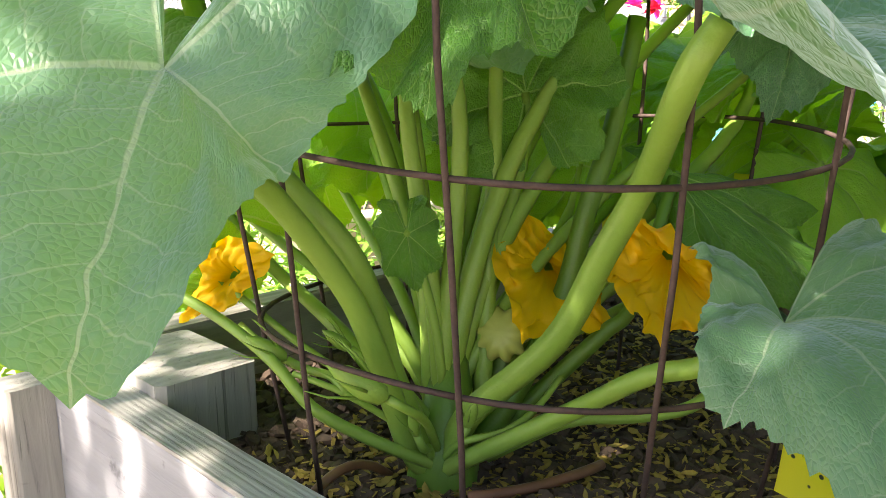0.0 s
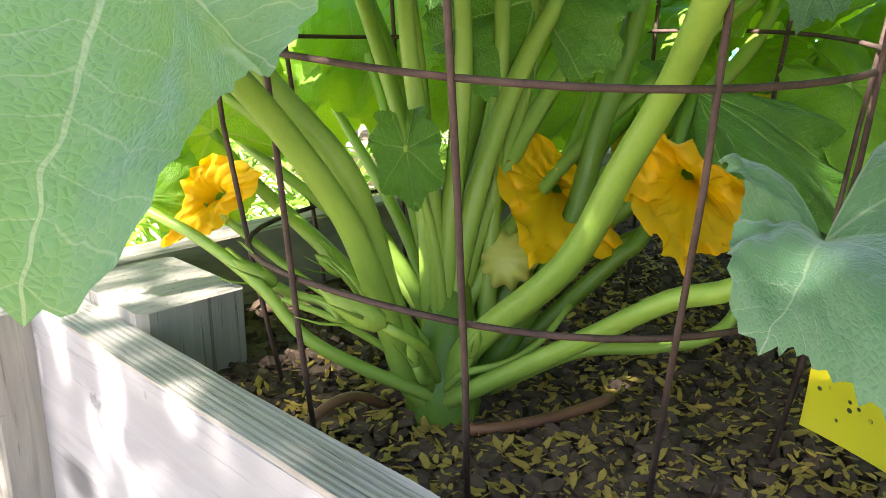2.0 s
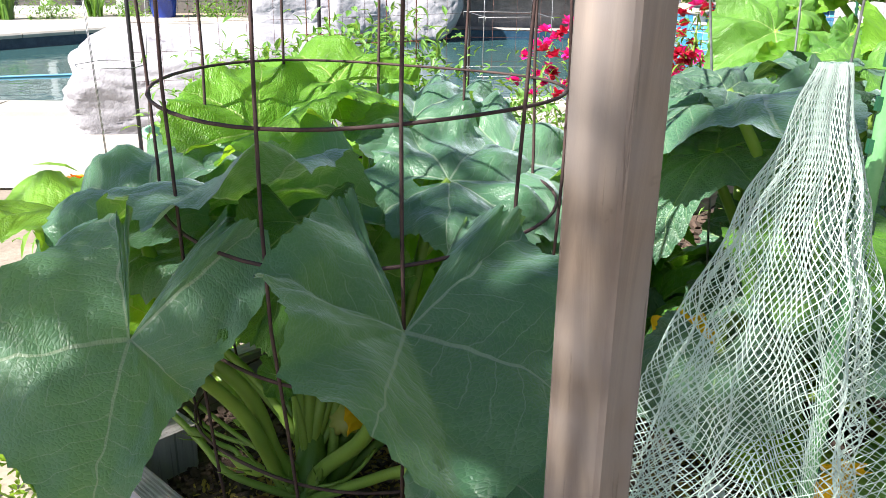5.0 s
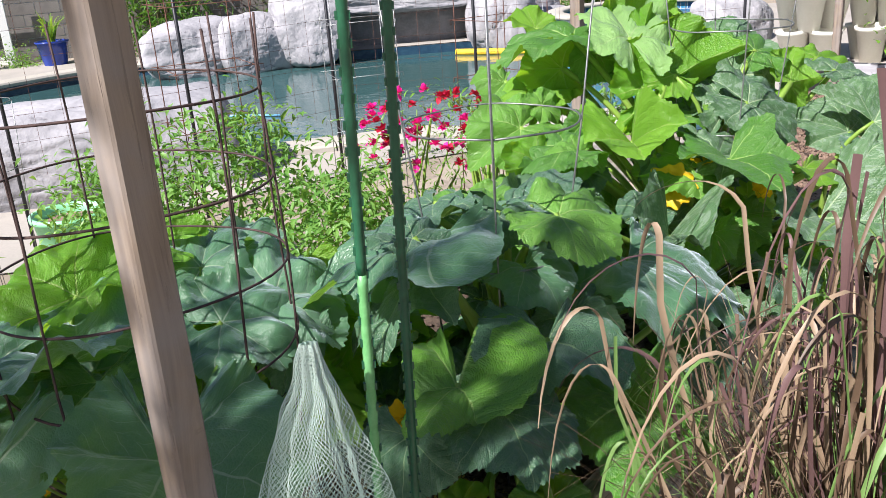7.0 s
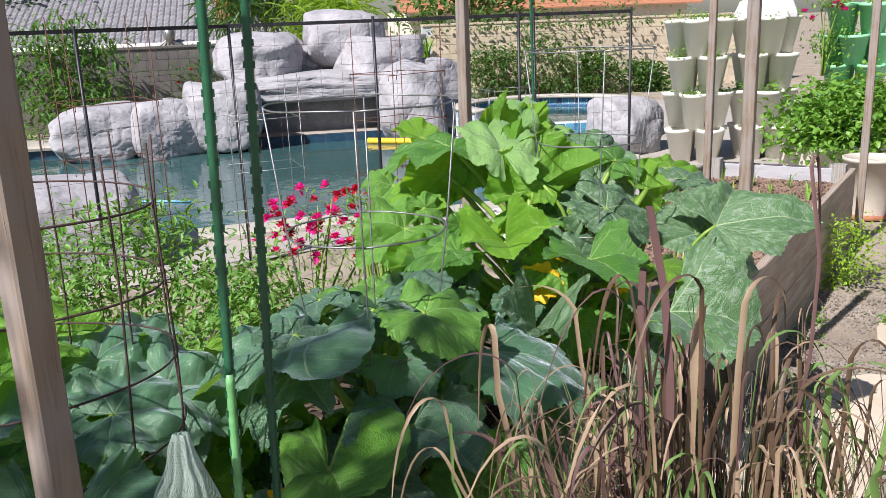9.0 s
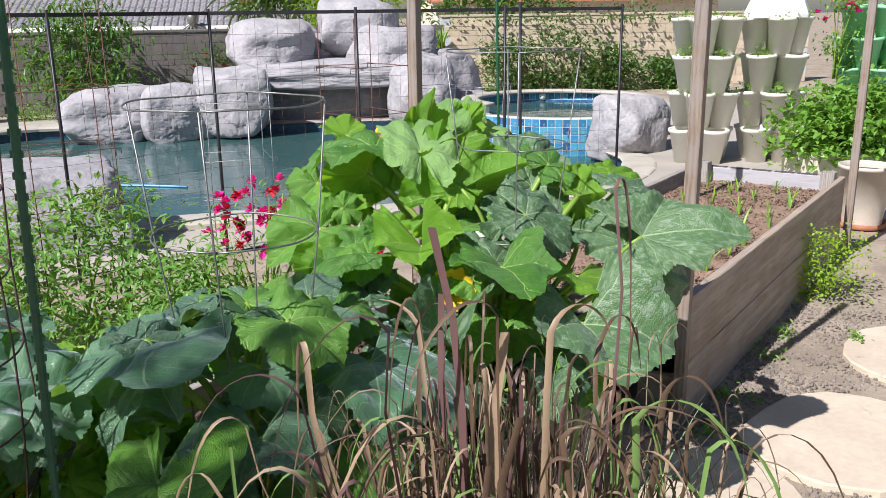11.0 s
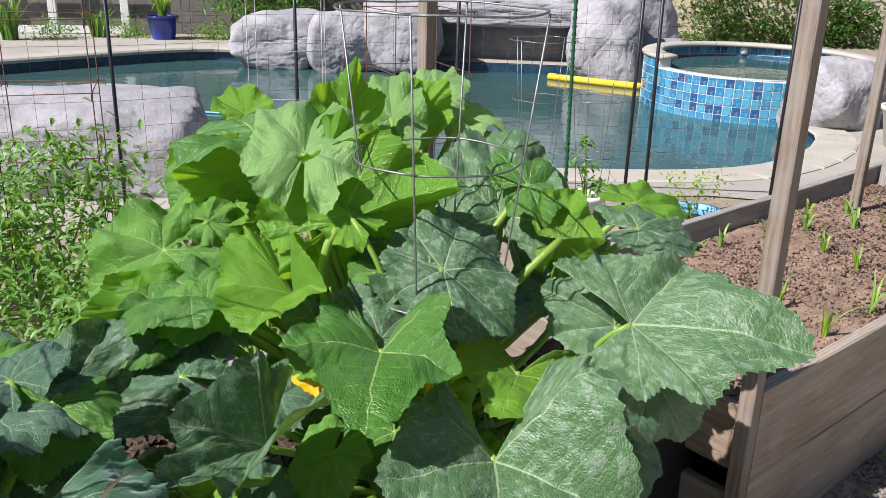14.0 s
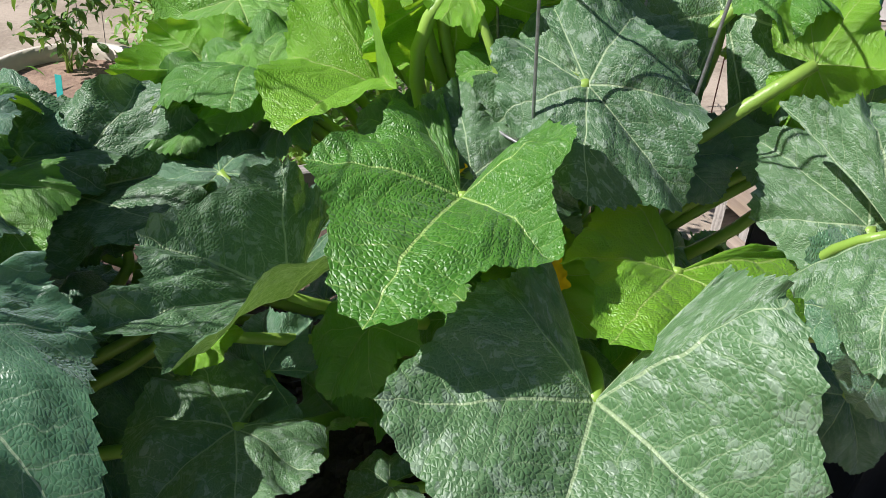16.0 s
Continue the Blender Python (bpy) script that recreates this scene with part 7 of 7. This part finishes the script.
bush("potato_plant", "dense leafy light green bush in a tan trough", "bush", (6.38, 6.55, 0.0), 0.72, 0.45, 0.28, 0.84, 4200, 0.088, 0.060, M_HERB, 24, 16, M_PETIOLE, "", 0.3, 0.35)
mb = MB()
mb.box((5.78, 6.25, 0.0), (6.98, 6.85, 0.34))
solo("trough", mb, M_GREYPOT, "tan plastic trough under the leafy bush", "planter", bevel=0.02)


def tower(x, y, tiers, mat, label, turn=0.0, r=0.25, h=0.36, z0=0.0, herbs=True, seed=0):
    """A stack of four-pot tiers, each turned against the one below, with herbs in the pockets."""
    th = thing("tower_planter", label, "planter", "stacked tower planters", at=pose(x, y, z0, 0, 0, turn))
    cup = MB()
    cup.lathe([(0.001, 0.0), (0.105, 0.0), (0.155, h * 0.90), (0.17, h * 0.90), (0.172, h), (0.150, h), (0.145, h * 0.9), (0.10, 0.05)], 20)
    me = cup.mesh("tier_pot")
    put = me.materials.append
    put(mat)
    for p in me.polygons:
        p.use_smooth = True
    rnd = random.Random(seed)
    for k in range(tiers):
        for c in range(4):
            a = radians(45 * (k % 2) + 90 * c)
            ob = part("tier_pot", me, mat, th)
            ob.matrix_basis = pose(r * 0.80 * math.cos(a), r * 0.80 * math.sin(a), k * h, 0, 0, math.degrees(a)) @ pose(0, 0, 0, 0, 4, 0)
            if herbs and rnd.random() < 0.8 and k > 0 or herbs and k == tiers - 1:
                q = Vector((r * 1.05 * math.cos(a), r * 1.05 * math.sin(a), (k + 1) * h))
                fb = MB()
                for _ in range(60):
                    p = q + Vector((rnd.gauss(0, 0.07), rnd.gauss(0, 0.07), abs(rnd.gauss(0, 0.05)) - 0.03))
                    leaflet(fb, p, rdir(rnd, 0.2), Vector((0, 0, 1)), rnd.uniform(0.03, 0.06), 0.025, 0.3)
                part("herb", fb, M_HERB, th)["kind"] = "stuff"
    return th


tower(5.52, 8.1, 4, M_POT_CREAM, "cream stacked tower planter with strawberry leaves", 10, 0.25, 0.40, seed=1)
t2 = tower(6.28, 8.0, 4, M_POT_CREAM, "cream stacked tower planter with a white cap", 30, 0.25, 0.40, herbs=True, seed=2)
cap = MB()
cap.lathe([(0.36, 1.58), (0.36, 1.62), (0.30, 1.76), (0.22, 1.80), (0.001, 1.81)], 8)
part("lid", cap, M_POT_WHITE, t2, "white faceted lid")
tower(7.55, 8.1, 5, M_POT_GREEN, "mint green stacked tower planter with flowers", 0, 0.28, 0.34, 0.0, True, 3)
bush("petunia", "magenta petunias trailing from the tower", "flowers", (7.05, 8.0, 0.9), 0.30, 0.28, 0.30, 0.95, 500, 0.05, 0.028, M_HERB, 26, 8, M_PETIOLE, "pink flowers", 0.3, 0.1, flowers=[(M_PINK, 16, 0.09, 0.65)])

# corn seedlings
rnd = random.Random(9)
for i in range(11):
    for j in range(4):
        x, y = 0.26 + i * 0.245 + rnd.uniform(-0.06, 0.06), 0.20 + j * 0.22 + rnd.uniform(-0.05, 0.05)
        if rnd.random() < 0.18:
            continue
        p = BED_R @ Vector((x, y, 0.455))
        blades("corn_seedling", "young green corn seedling in brown soil", "seedling", tuple(p), 5, 0.06, 0.13 + 0.06 * rnd.random(), 0.009, [M_CORN, M_CORN, M_HERB_LIME], 200 + i * 7 + j, 0.008, 0.75)["group"] = "corn seedlings"

# pool fence
fence = thing("pool_fence", "black metal pole fence with wire netting and a top rail", "fence")
POLES = [(-3.2, 3.9), (-1.34, 4.14), (-0.42, 4.55), (0.447, 5.19), (1.433, 5.18), (2.50, 5.20), (3.40, 5.25)]
for (x, y) in POLES[1:]:
    mb = MB()
    mb.tube([(x, y, 0), (x, y, 1.72)], 0.011, 8)
    part("pole", mb, M_BLACK, fence, "", True)
mb = MB()
mb.tube([(2.62, 5.16, 0), (2.60, 5.16, 1.74)], 0.011, 8)
part("pole", mb, M_BLACK, fence, "", True)
for (a, b), (c, d) in zip(POLES[1:], POLES[2:]):
    mb = MB()
    mb.box((-0.5, -0.008, -0.012), (0.5, 0.008, 0.012), Matrix.Translation(((a + c) / 2, (b + d) / 2, 1.69)) @ Matrix.Rotation(math.atan2(d - b, c - a), 4, "Z") @ Matrix.Diagonal((math.hypot(c - a, d - b), 1, 1, 1)))
    part("rail", mb, M_BLACK, fence)
    nb = MB()
    L = math.hypot(c - a, d - b)
    for k in range(1, int(L / 0.15)):
        t = k * 0.15 / L
        nb.tube([(a + (c - a) * t, b + (d - b) * t, 0.45), (a + (c - a) * t, b + (d - b) * t, 1.67)], 0.0011, 3)
    for k in range(8):
        z = 0.5 + 0.15 * k
        nb.tube([(a, b, z), (c, d, z)], 0.0011, 3)
    part("wire_netting", nb, M_WIRE_RUST, fence)

# black box in the gap between the beds
gap = thing("plastic_crate", "black plastic crate with a bag between the beds", "crate", at=pose(2.22, 2.10, 0, 0, 0, 45))
mb = MB()
for lo, hi in (((0, 0, 0), (0.22, 0.012, 0.46)), ((0, 0.50, 0), (0.22, 0.512, 0.46)), ((0, 0.012, 0), (0.012, 0.50, 0.46)), ((0.208, 0.012, 0), (0.22, 0.50, 0.46)), ((0.012, 0.012, 0), (0.208, 0.50, 0.30))):
    mb.box(lo, hi)
part("crate_body", mb, M_BLACKPLASTIC, gap, bevel=0.003)

# flagstones
def flagstone(pts, z, label, seed):
    mb = MB()
    loop = smooth_loop(pts, 4)
    n = len(loop)
    rnd = random.Random(seed)
    j = [(x + rnd.uniform(-0.008, 0.008), y + rnd.uniform(-0.008, 0.008)) for x, y in loop]
    cx, cy = sum(p[0] for p in j) / n, sum(p[1] for p in j) / n
    mb.v += [(x, y, -0.02) for x, y in j] + [(x, y, z - 0.006) for x, y in j] + [(cx + (x - cx) * 0.97, cy + (y - cy) * 0.97, z + 0.004 * noise.noise(Vector((x * 4, y * 4, seed)))) for x, y in j]
    mb.f += [(k, (k + 1) % n, n + (k + 1) % n, n + k) for k in range(n)] + [(n + k, n + (k + 1) % n, 2 * n + (k + 1) % n, 2 * n + k) for k in range(n)] + [tuple(range(2 * n, 3 * n))]
    solo("flagstone", mb, M_FLAG, label, "paving stone", "flagstones", kind="")


flagstone([(2.65, 1.92), (3.12, 2.20), (3.42, 2.02), (3.40, 1.62), (3.00, 1.40), (2.68, 1.55)], 0.03, "tan irregular flagstone in the gravel path", 1)
flagstone([(3.52, 2.46), (3.86, 2.85), (4.35, 2.75), (4.3, 2.25), (3.75, 2.05)], 0.03, "tan irregular flagstone in the gravel path", 2)
flagstone([(2.20, 1.80), (2.55, 1.78), (2.62, 1.40), (2.35, 1.15), (1.95, 1.35)], 0.03, "tan irregular flagstone in the gravel path", 3)
flagstone([(4.45, 3.30), (4.75, 3.75), (5.3, 3.6), (5.2, 2.9), (4.6, 2.85)], 0.03, "tan irregular flagstone in the gravel path", 4)
flagstone([(1.7, 1.0), (2.05, 1.18), (2.5, 0.95), (2.3, 0.5), (1.75, 0.55)], 0.03, "tan irregular flagstone in the gravel path", 5)

# ---- beyond the pool ----
mb = MB()
mb.tube(bez((2.28, 12.5, -0.09), (2.68, 12.25, -0.09), (3.02, 12.05, -0.09), (3.50, 11.85, -0.09), 16), 0.05, 12)
solo("pool_noodle", mb, M_NOODLE, "yellow foam pool noodle floating by the rocks", "pool toy", smooth=True)
bush("mango_tree", "leafy fruit tree with drooping leaves by the wall", "tree", (-2.5, 15.0, 0), 0.95, 0.7, 0.35, 1.85, 1500, 0.20, 0.055, M_TREE, 31, 9, M_STEM, "trees", 0.5, 0.3)
bush("flowering_shrub", "red flowering shrub in front of the shaded wall", "shrub", (-0.4, 16.2, 0), 0.62, 0.5, 0.15, 1.10, 1300, 0.10, 0.025, M_SHRUB, 32, 12, M_STEM, "shrubs", 0.2, 0.2, flowers=[(M_RED, 14, 0.09, 0.6)])
for k, (x, s) in enumerate(((5.6, 0.9), (6.9, 1.1), (8.0, 0.75), (9.3, 0.5))):
    bush("wall_shrub", "green rambling shrub along the tan wall", "shrub", (x, 17.35, 0), 0.95 * s, 0.45, 0.05, 1.15 * s, 1500, 0.12, 0.06, M_SHRUB, 40 + k, 9, M_STEM, "shrubs", 0.2, 0.2)
bush("wall_vine", "green vine trailing along the top of the wall", "vine", (7.2, 17.95, 1.5), 3.2, 0.12, 0.02, 0.18, 1200, 0.10, 0.05, M_SHRUB, 45, 6, M_STEM, "shrubs", 0.3, 0.0)
bush("palm", "yellow green palm crown beyond the wall", "palm", (2.6, 21.5, 0), 1.0, 0.9, 1.5, 2.35, 800, 0.75, 0.045, M_HERB_LIME, 46, 6, M_STEM, "trees", 0.5, 0.0)
bush("palm", "green palm crown beyond the wall", "palm", (0.9, 23.0, 0), 1.1, 0.9, 1.9, 2.9, 800, 0.9, 0.05, M_SHRUB, 47, 6, M_STEM, "trees", 0.5, 0.0)
bush("tree", "dark green tree beyond the wall", "tree", (7.5, 26.0, 0), 2.4, 1.6, 1.6, 3.6, 1600, 0.32, 0.16, M_SHRUB, 48, 8, M_STEM, "trees", 0.3, 0.2)
bush("tree", "green tree beyond the neighbour's roof", "tree", (-7.5, 29.0, 0), 2.4, 1.8, 2.2, 4.2, 1500, 0.32, 0.16, M_TREE, 49, 8, M_STEM, "trees", 0.3, 0.2)
# neighbour's house with a tiled roof
house = thing("house", "neighbour's low house with grey tile roof", "house", at=pose(-3.2, 25.5, 0))
mb = MB()
mb.box((-5.2, 0, 0), (4.6, 5.0, 1.35))
part("wall", mb, M_STUCCO, house)
mb = MB()
rows, colsn = 16, 60
for r in range(rows):
    y0, z0_ = -0.7 + r * 0.32, 1.42 + r * 0.13
    for c in range(colsn):
        x0 = -5.8 + c * 0.18
        mb.add([(x0, y0, z0_), (x0 + 0.045, y0, z0_ + 0.035), (x0 + 0.135, y0, z0_ + 0.035), (x0 + 0.18, y0, z0_), (x0, y0 + 0.34, z0_ + 0.12), (x0 + 0.045, y0 + 0.34, z0_ + 0.155), (x0 + 0.135, y0 + 0.34, z0_ + 0.155), (x0 + 0.18, y0 + 0.34, z0_ + 0.12)],
               [(0, 1, 5, 4), (1, 2, 6, 5), (2, 3, 7, 6), (0, 3, 2, 1)])
part("roof", mb, M_ROOF, house, "grey concrete roof tiles")
mb = MB()
mb.box((-5.9, -0.78, 1.28), (5.0, -0.70, 1.44))
part("fascia", mb, M_PAINT_W, house, "white fascia board", bevel=0.01)
mb = MB()
mb.box((2.9, 0.6, 1.5), (3.4, 1.1, 3.1))
part("chimney", mb, M_BRICK, house, "orange brick chimney", bevel=0.01)
for x in (-2.2, 0.4):
    mb = MB()
    mb.box((x, -0.03, 0.55), (x + 1.3, 0.04, 1.22))
    w = part("window", mb, M_BLACKPLASTIC, house, "dark window")
    fr = MB()
    for lo, hi in (((x - 0.05, -0.05, 0.5), (x + 1.35, -0.031, 0.55)), ((x - 0.05, -0.05, 1.22), (x + 1.35, -0.031, 1.27)), ((x - 0.05, -0.05, 0.55), (x, -0.031, 1.22)), ((x + 1.3, -0.05, 0.55), (x + 1.35, -0.031, 1.22))):
        fr.box(lo, hi)
    part("frame", fr, M_PAINT_W, w, "white window frame")
house2 = thing("house", "distant house with red tile roof", "house", at=pose(13.0, 34, 0))
mb = MB()
mb.box((-6, 0, 0), (6, 6, 2.2))
part("wall", mb, M_STUCCO, house2)
mb = MB()
for r in range(12):
    mb.add([(-6.5, -0.5 + r * 0.4, 2.15 + r * 0.16), (6.5, -0.5 + r * 0.4, 2.15 + r * 0.16), (6.5, -0.06 + r * 0.4, 2.30 + r * 0.16), (-6.5, -0.06 + r * 0.4, 2.30 + r * 0.16), (-6.5, -0.5 + r * 0.4, 2.10 + r * 0.16), (6.5, -0.5 + r * 0.4, 2.10 + r * 0.16)], [(0, 1, 2, 3), (4, 5, 1, 0)])
part("roof", mb, M_TERRA, house2, "red clay roof")

# planting strip, white gate and pots beyond the far coping
gate = thing("gate", "white painted timber gate with open bars", "gate", at=pose(-7.4, 14.42, 0, 0, 0, 14))
for x in (-2.4, -1.2, 0.0, 1.2, 2.4):
    mb = MB()
    mb.box((x - 0.07, -0.04, -0.3), (x + 0.07, 0.04, 1.3))
    part("post", mb, M_PAINT_W, gate, bevel=0.008)
for z in (0.02, 0.95):
    mb = MB()
    mb.box((-2.4, -0.025, z), (2.4, 0.025, z + 0.13))
    part("rail", mb, M_PAINT_W, gate, bevel=0.006)
for k, (x, y, h, n) in enumerate(((-7.6, 12.9, 0.7, 60), (-6.4, 13.6, 0.9, 80), (-5.3, 14.4, 0.6, 60), (-8.6, 12.0, 0.5, 50))):
    blades("strap_leaf_plant", "dark strappy leaved plant in the border", "plant", (x, y, 0), n, 0.35, h, 0.02, [M_SHRUB, M_HERB, M_TREE], 300 + k, 0.12, 0.6)["group"] = "border plants"
for k, (x, y) in enumerate(((-8.0, 11.9), (-7.0, 12.9), (-5.8, 13.9), (-4.9, 14.7), (-3.3, 14.7))):
    bush("border_plant", "low green border plant behind the coping", "plant", (x, y, 0), 0.5, 0.3, 0.02, 0.25, 420, 0.07, 0.03, M_HERB, 310 + k, 6, M_STEM, "border plants", 0.2, 0.1)
pot((-4.2, 14.5, 0.0), 0.26, 0.40, M_BLUE, "cobalt blue glazed pot with a spiky plant", taper=0.7)
blades("agave", "spiky green plant in a blue pot", "plant", (-4.2, 14.5, 0.34), 40, 0.35, 0.60, 0.022, [M_HERB, M_HERB_LIME], 320, 0.05, 0.95)
pot((3.75, 14.9, 0.62), 0.28, 0.42, M_TERRA, "terracotta bowl with a spiky plant on the rocks", taper=0.6)
blades("agave", "spiky green plant in a terracotta bowl", "plant", (3.75, 14.9, 1.0), 36, 0.3, 0.55, 0.022, [M_HERB, M_HERB_LIME], 321, 0.05, 0.9)
# unseen trees outside the walk, added only to throw the dappled shade
shade = bush("unseen_shade_tree", "leafy shade tree beside the garden path", "tree", (-2.30, -1.26, 0), 0.85, 0.50, 2.4, 3.7, 5600, 0.062, 0.036, M_TREE, 51, 12, M_STEM, "trees", 0.3, 0.0)
shade.matrix_basis = pose(-2.30, -1.26, 0, 0, 0, 127.7)
bush("unseen_shade_tree", "slender leafy shade tree beside the garden path", "tree", (-2.20, -1.55, 0), 0.40, 0.40, 4.0, 4.9, 260, 0.062, 0.036, M_TREE, 53, 9, M_STEM, "trees", 0.3, 0.0)
bush("unseen_shade_tree", "airy young shade tree beside the garden path", "tree", (-1.58, -0.89, 0), 0.36, 0.34, 2.6, 4.0, 22, 0.15, 0.09, M_TREE, 52, 10, M_STEM, "trees", 0.3, 0.0)

# grey metal ornament on the neighbour's fascia
ornament = thing("roof_ornament", "blue grey metal ornament with curled arms under the eaves", "ornament", at=pose(-1.56, 24.66, 1.43))
mb = MB()
mb.lathe([(0.001, 0.42), (0.12, 0.38), (0.17, 0.24), (0.13, 0.08), (0.05, 0.0)], 14)
part("dome", mb, M_WIRE_ZINC, ornament, "", True)
for k in range(6):
    a = radians(180 + 36 * k)
    d = Vector((math.cos(a), 0, math.sin(a) * 0.35))
    mb = MB()
    mb.tube(bez((0, 0, 0.1), d * 0.25 + Vector((0, -0.02, -0.05)), d * 0.5 + Vector((0, -0.03, -0.28)), d * 0.62 + Vector((0, -0.02, -0.05)), 8), [0.05 - 0.004 * i for i in range(9)], 6)
    part("arm", mb, M_WIRE_ZINC, ornament, "", True)
# thin hose floating on the pool
mb = MB()
mb.tube(bez((-6.5, 7.2, -0.118), (-3.6, 8.9, -0.118), (-1.8, 9.4, -0.118), (-0.2, 8.6, -0.118), 20), 0.012, 6)
solo("pool_hose", mb, M_PALEBLUE, "thin pale blue hose floating on the pool", "hose", smooth=True)

# ---- bark chips and dry petals on the soil ----
def litter(name, parent, n, area, z, size, mat, seed, flat=0.35, long=1.6):
    """Many small broken pieces lying on the soil, as one part."""
    rnd = random.Random(seed)
    vs, fs = [], []
    for _ in range(n):
        x, y = rnd.uniform(area[0], area[2]), rnd.uniform(area[1], area[3])
        s = size * rnd.uniform(0.4, 1.3)
        m = Matrix.Translation((x, y, z + 0.012 * rough(x, y, 5) + s * 0.12 + rnd.uniform(0, 0.006))) @ Euler((rnd.gauss(0, 0.35), rnd.gauss(0, 0.35), rnd.uniform(0, 6.28))).to_matrix().to_4x4()
        o = len(vs)
        k = rnd.randint(5, 6)
        lo, hi = [], []
        for i in range(k):
            a = 2 * math.pi * i / k + rnd.uniform(-0.25, 0.25)
            r = rnd.uniform(0.35, 0.6)
            p = (s * long * r * math.cos(a), s * r * math.sin(a))
            lo.append(m @ Vector((p[0], p[1], -s * flat * 0.5)))
            hi.append(m @ Vector((p[0] * 0.9, p[1] * 0.9, s * flat * rnd.uniform(0.3, 0.6))))
        vs += [tuple(p) for p in lo + hi]
        fs += [tuple(o + k + i for i in range(k))] + [(o + i, o + (i + 1) % k, o + k + (i + 1) % k, o + k + i) for i in range(k)]
    mb = MB()
    mb.v, mb.f = vs, fs
    ob = part(name, mb, mat, parent)
    ob["kind"] = "stuff"


litter("bark_mulch", bed, 9000, (0.01, 0.02, 0.95, 0.98), 0.365, 0.0135, M_CHIP, 1)
litter("bark_mulch", bed, 1800, (0.95, 0.02, 2.4, 0.98), 0.365, 0.026, M_CHIP, 2)
litter("petal_litter", bed, 7500, (0.02, 0.02, 0.80, 0.80), 0.369, 0.0062, M_STRAW, 3, 0.10, 2.4)
litter("loose_soil", corn_bed, 9000, (0.05, 0.05, 3.0, 1.0), 0.457, 0.012, M_SOIL_R, 4, 0.6, 1.3)
litter("bark_mulch", corn_bed, 1500, (0.05, 0.05, 3.0, 1.0), 0.462, 0.011, M_CHIP, 5, 0.4, 1.6)
gravel = thing("gravel", "loose grey gravel along the timber bed", "gravel", kind="stuff")
rnd = random.Random(4)
for part_seed, (x0, y0, x1, y1) in enumerate(((2.3, 1.4, 3.2, 2.9), (3.0, 2.2, 4.2, 3.9), (1.3, 0.2, 2.4, 1.5))):
    litter("pebble_layer", gravel, 4200, (x0, y0, x1, y1), 0.0, 0.013, M_PEBBLE, 30 + part_seed, 0.7, 1.2)
mb = MB()
mb.tube(bez((0.022, 0.690, 0.376), (0.06, 0.690, 0.378), (0.11, 0.71, 0.380), (0.15, 0.743, 0.380), 10), 0.0050, 8)
solo("drip_hose", mb, M_HOSE, "brown drip irrigation hose lying on the bark", "hose", "drip hoses", smooth=True)
mb = MB()
mb.tube(bez((-0.13, 0.66, 0.37), (-0.10, 0.66, 0.41), (-0.08, 0.70, 0.42), (-0.05, 0.74, 0.37), 10), 0.0045, 8)
solo("drip_hose", mb, M_HOSE, "thin brown drip hose looping out of the bark", "hose", "drip hoses", smooth=True)

# small white plant marker with scribbled lines
mb = MB()
mb.box((-0.016, -0.0008, -0.06), (0.016, 0.0008, 0.028))
marker = thing("plant_marker", "small white plastic plant marker stuck in the soil", "plant tag", at=pose(0.620, 0.690, 0.405, -25, 8, 20))
part("plate", mb, M_POT_WHITE, marker, "", bevel=0.0006)
for k in range(3):
    mb = MB()
    mb.box((-0.010 + 0.002 * k, -0.0016, 0.016 - 0.010 * k), (0.010 - 0.003 * k, -0.0009, 0.019 - 0.010 * k))
    part("scribble", mb, M_BLACK, marker, "dark handwritten bar")
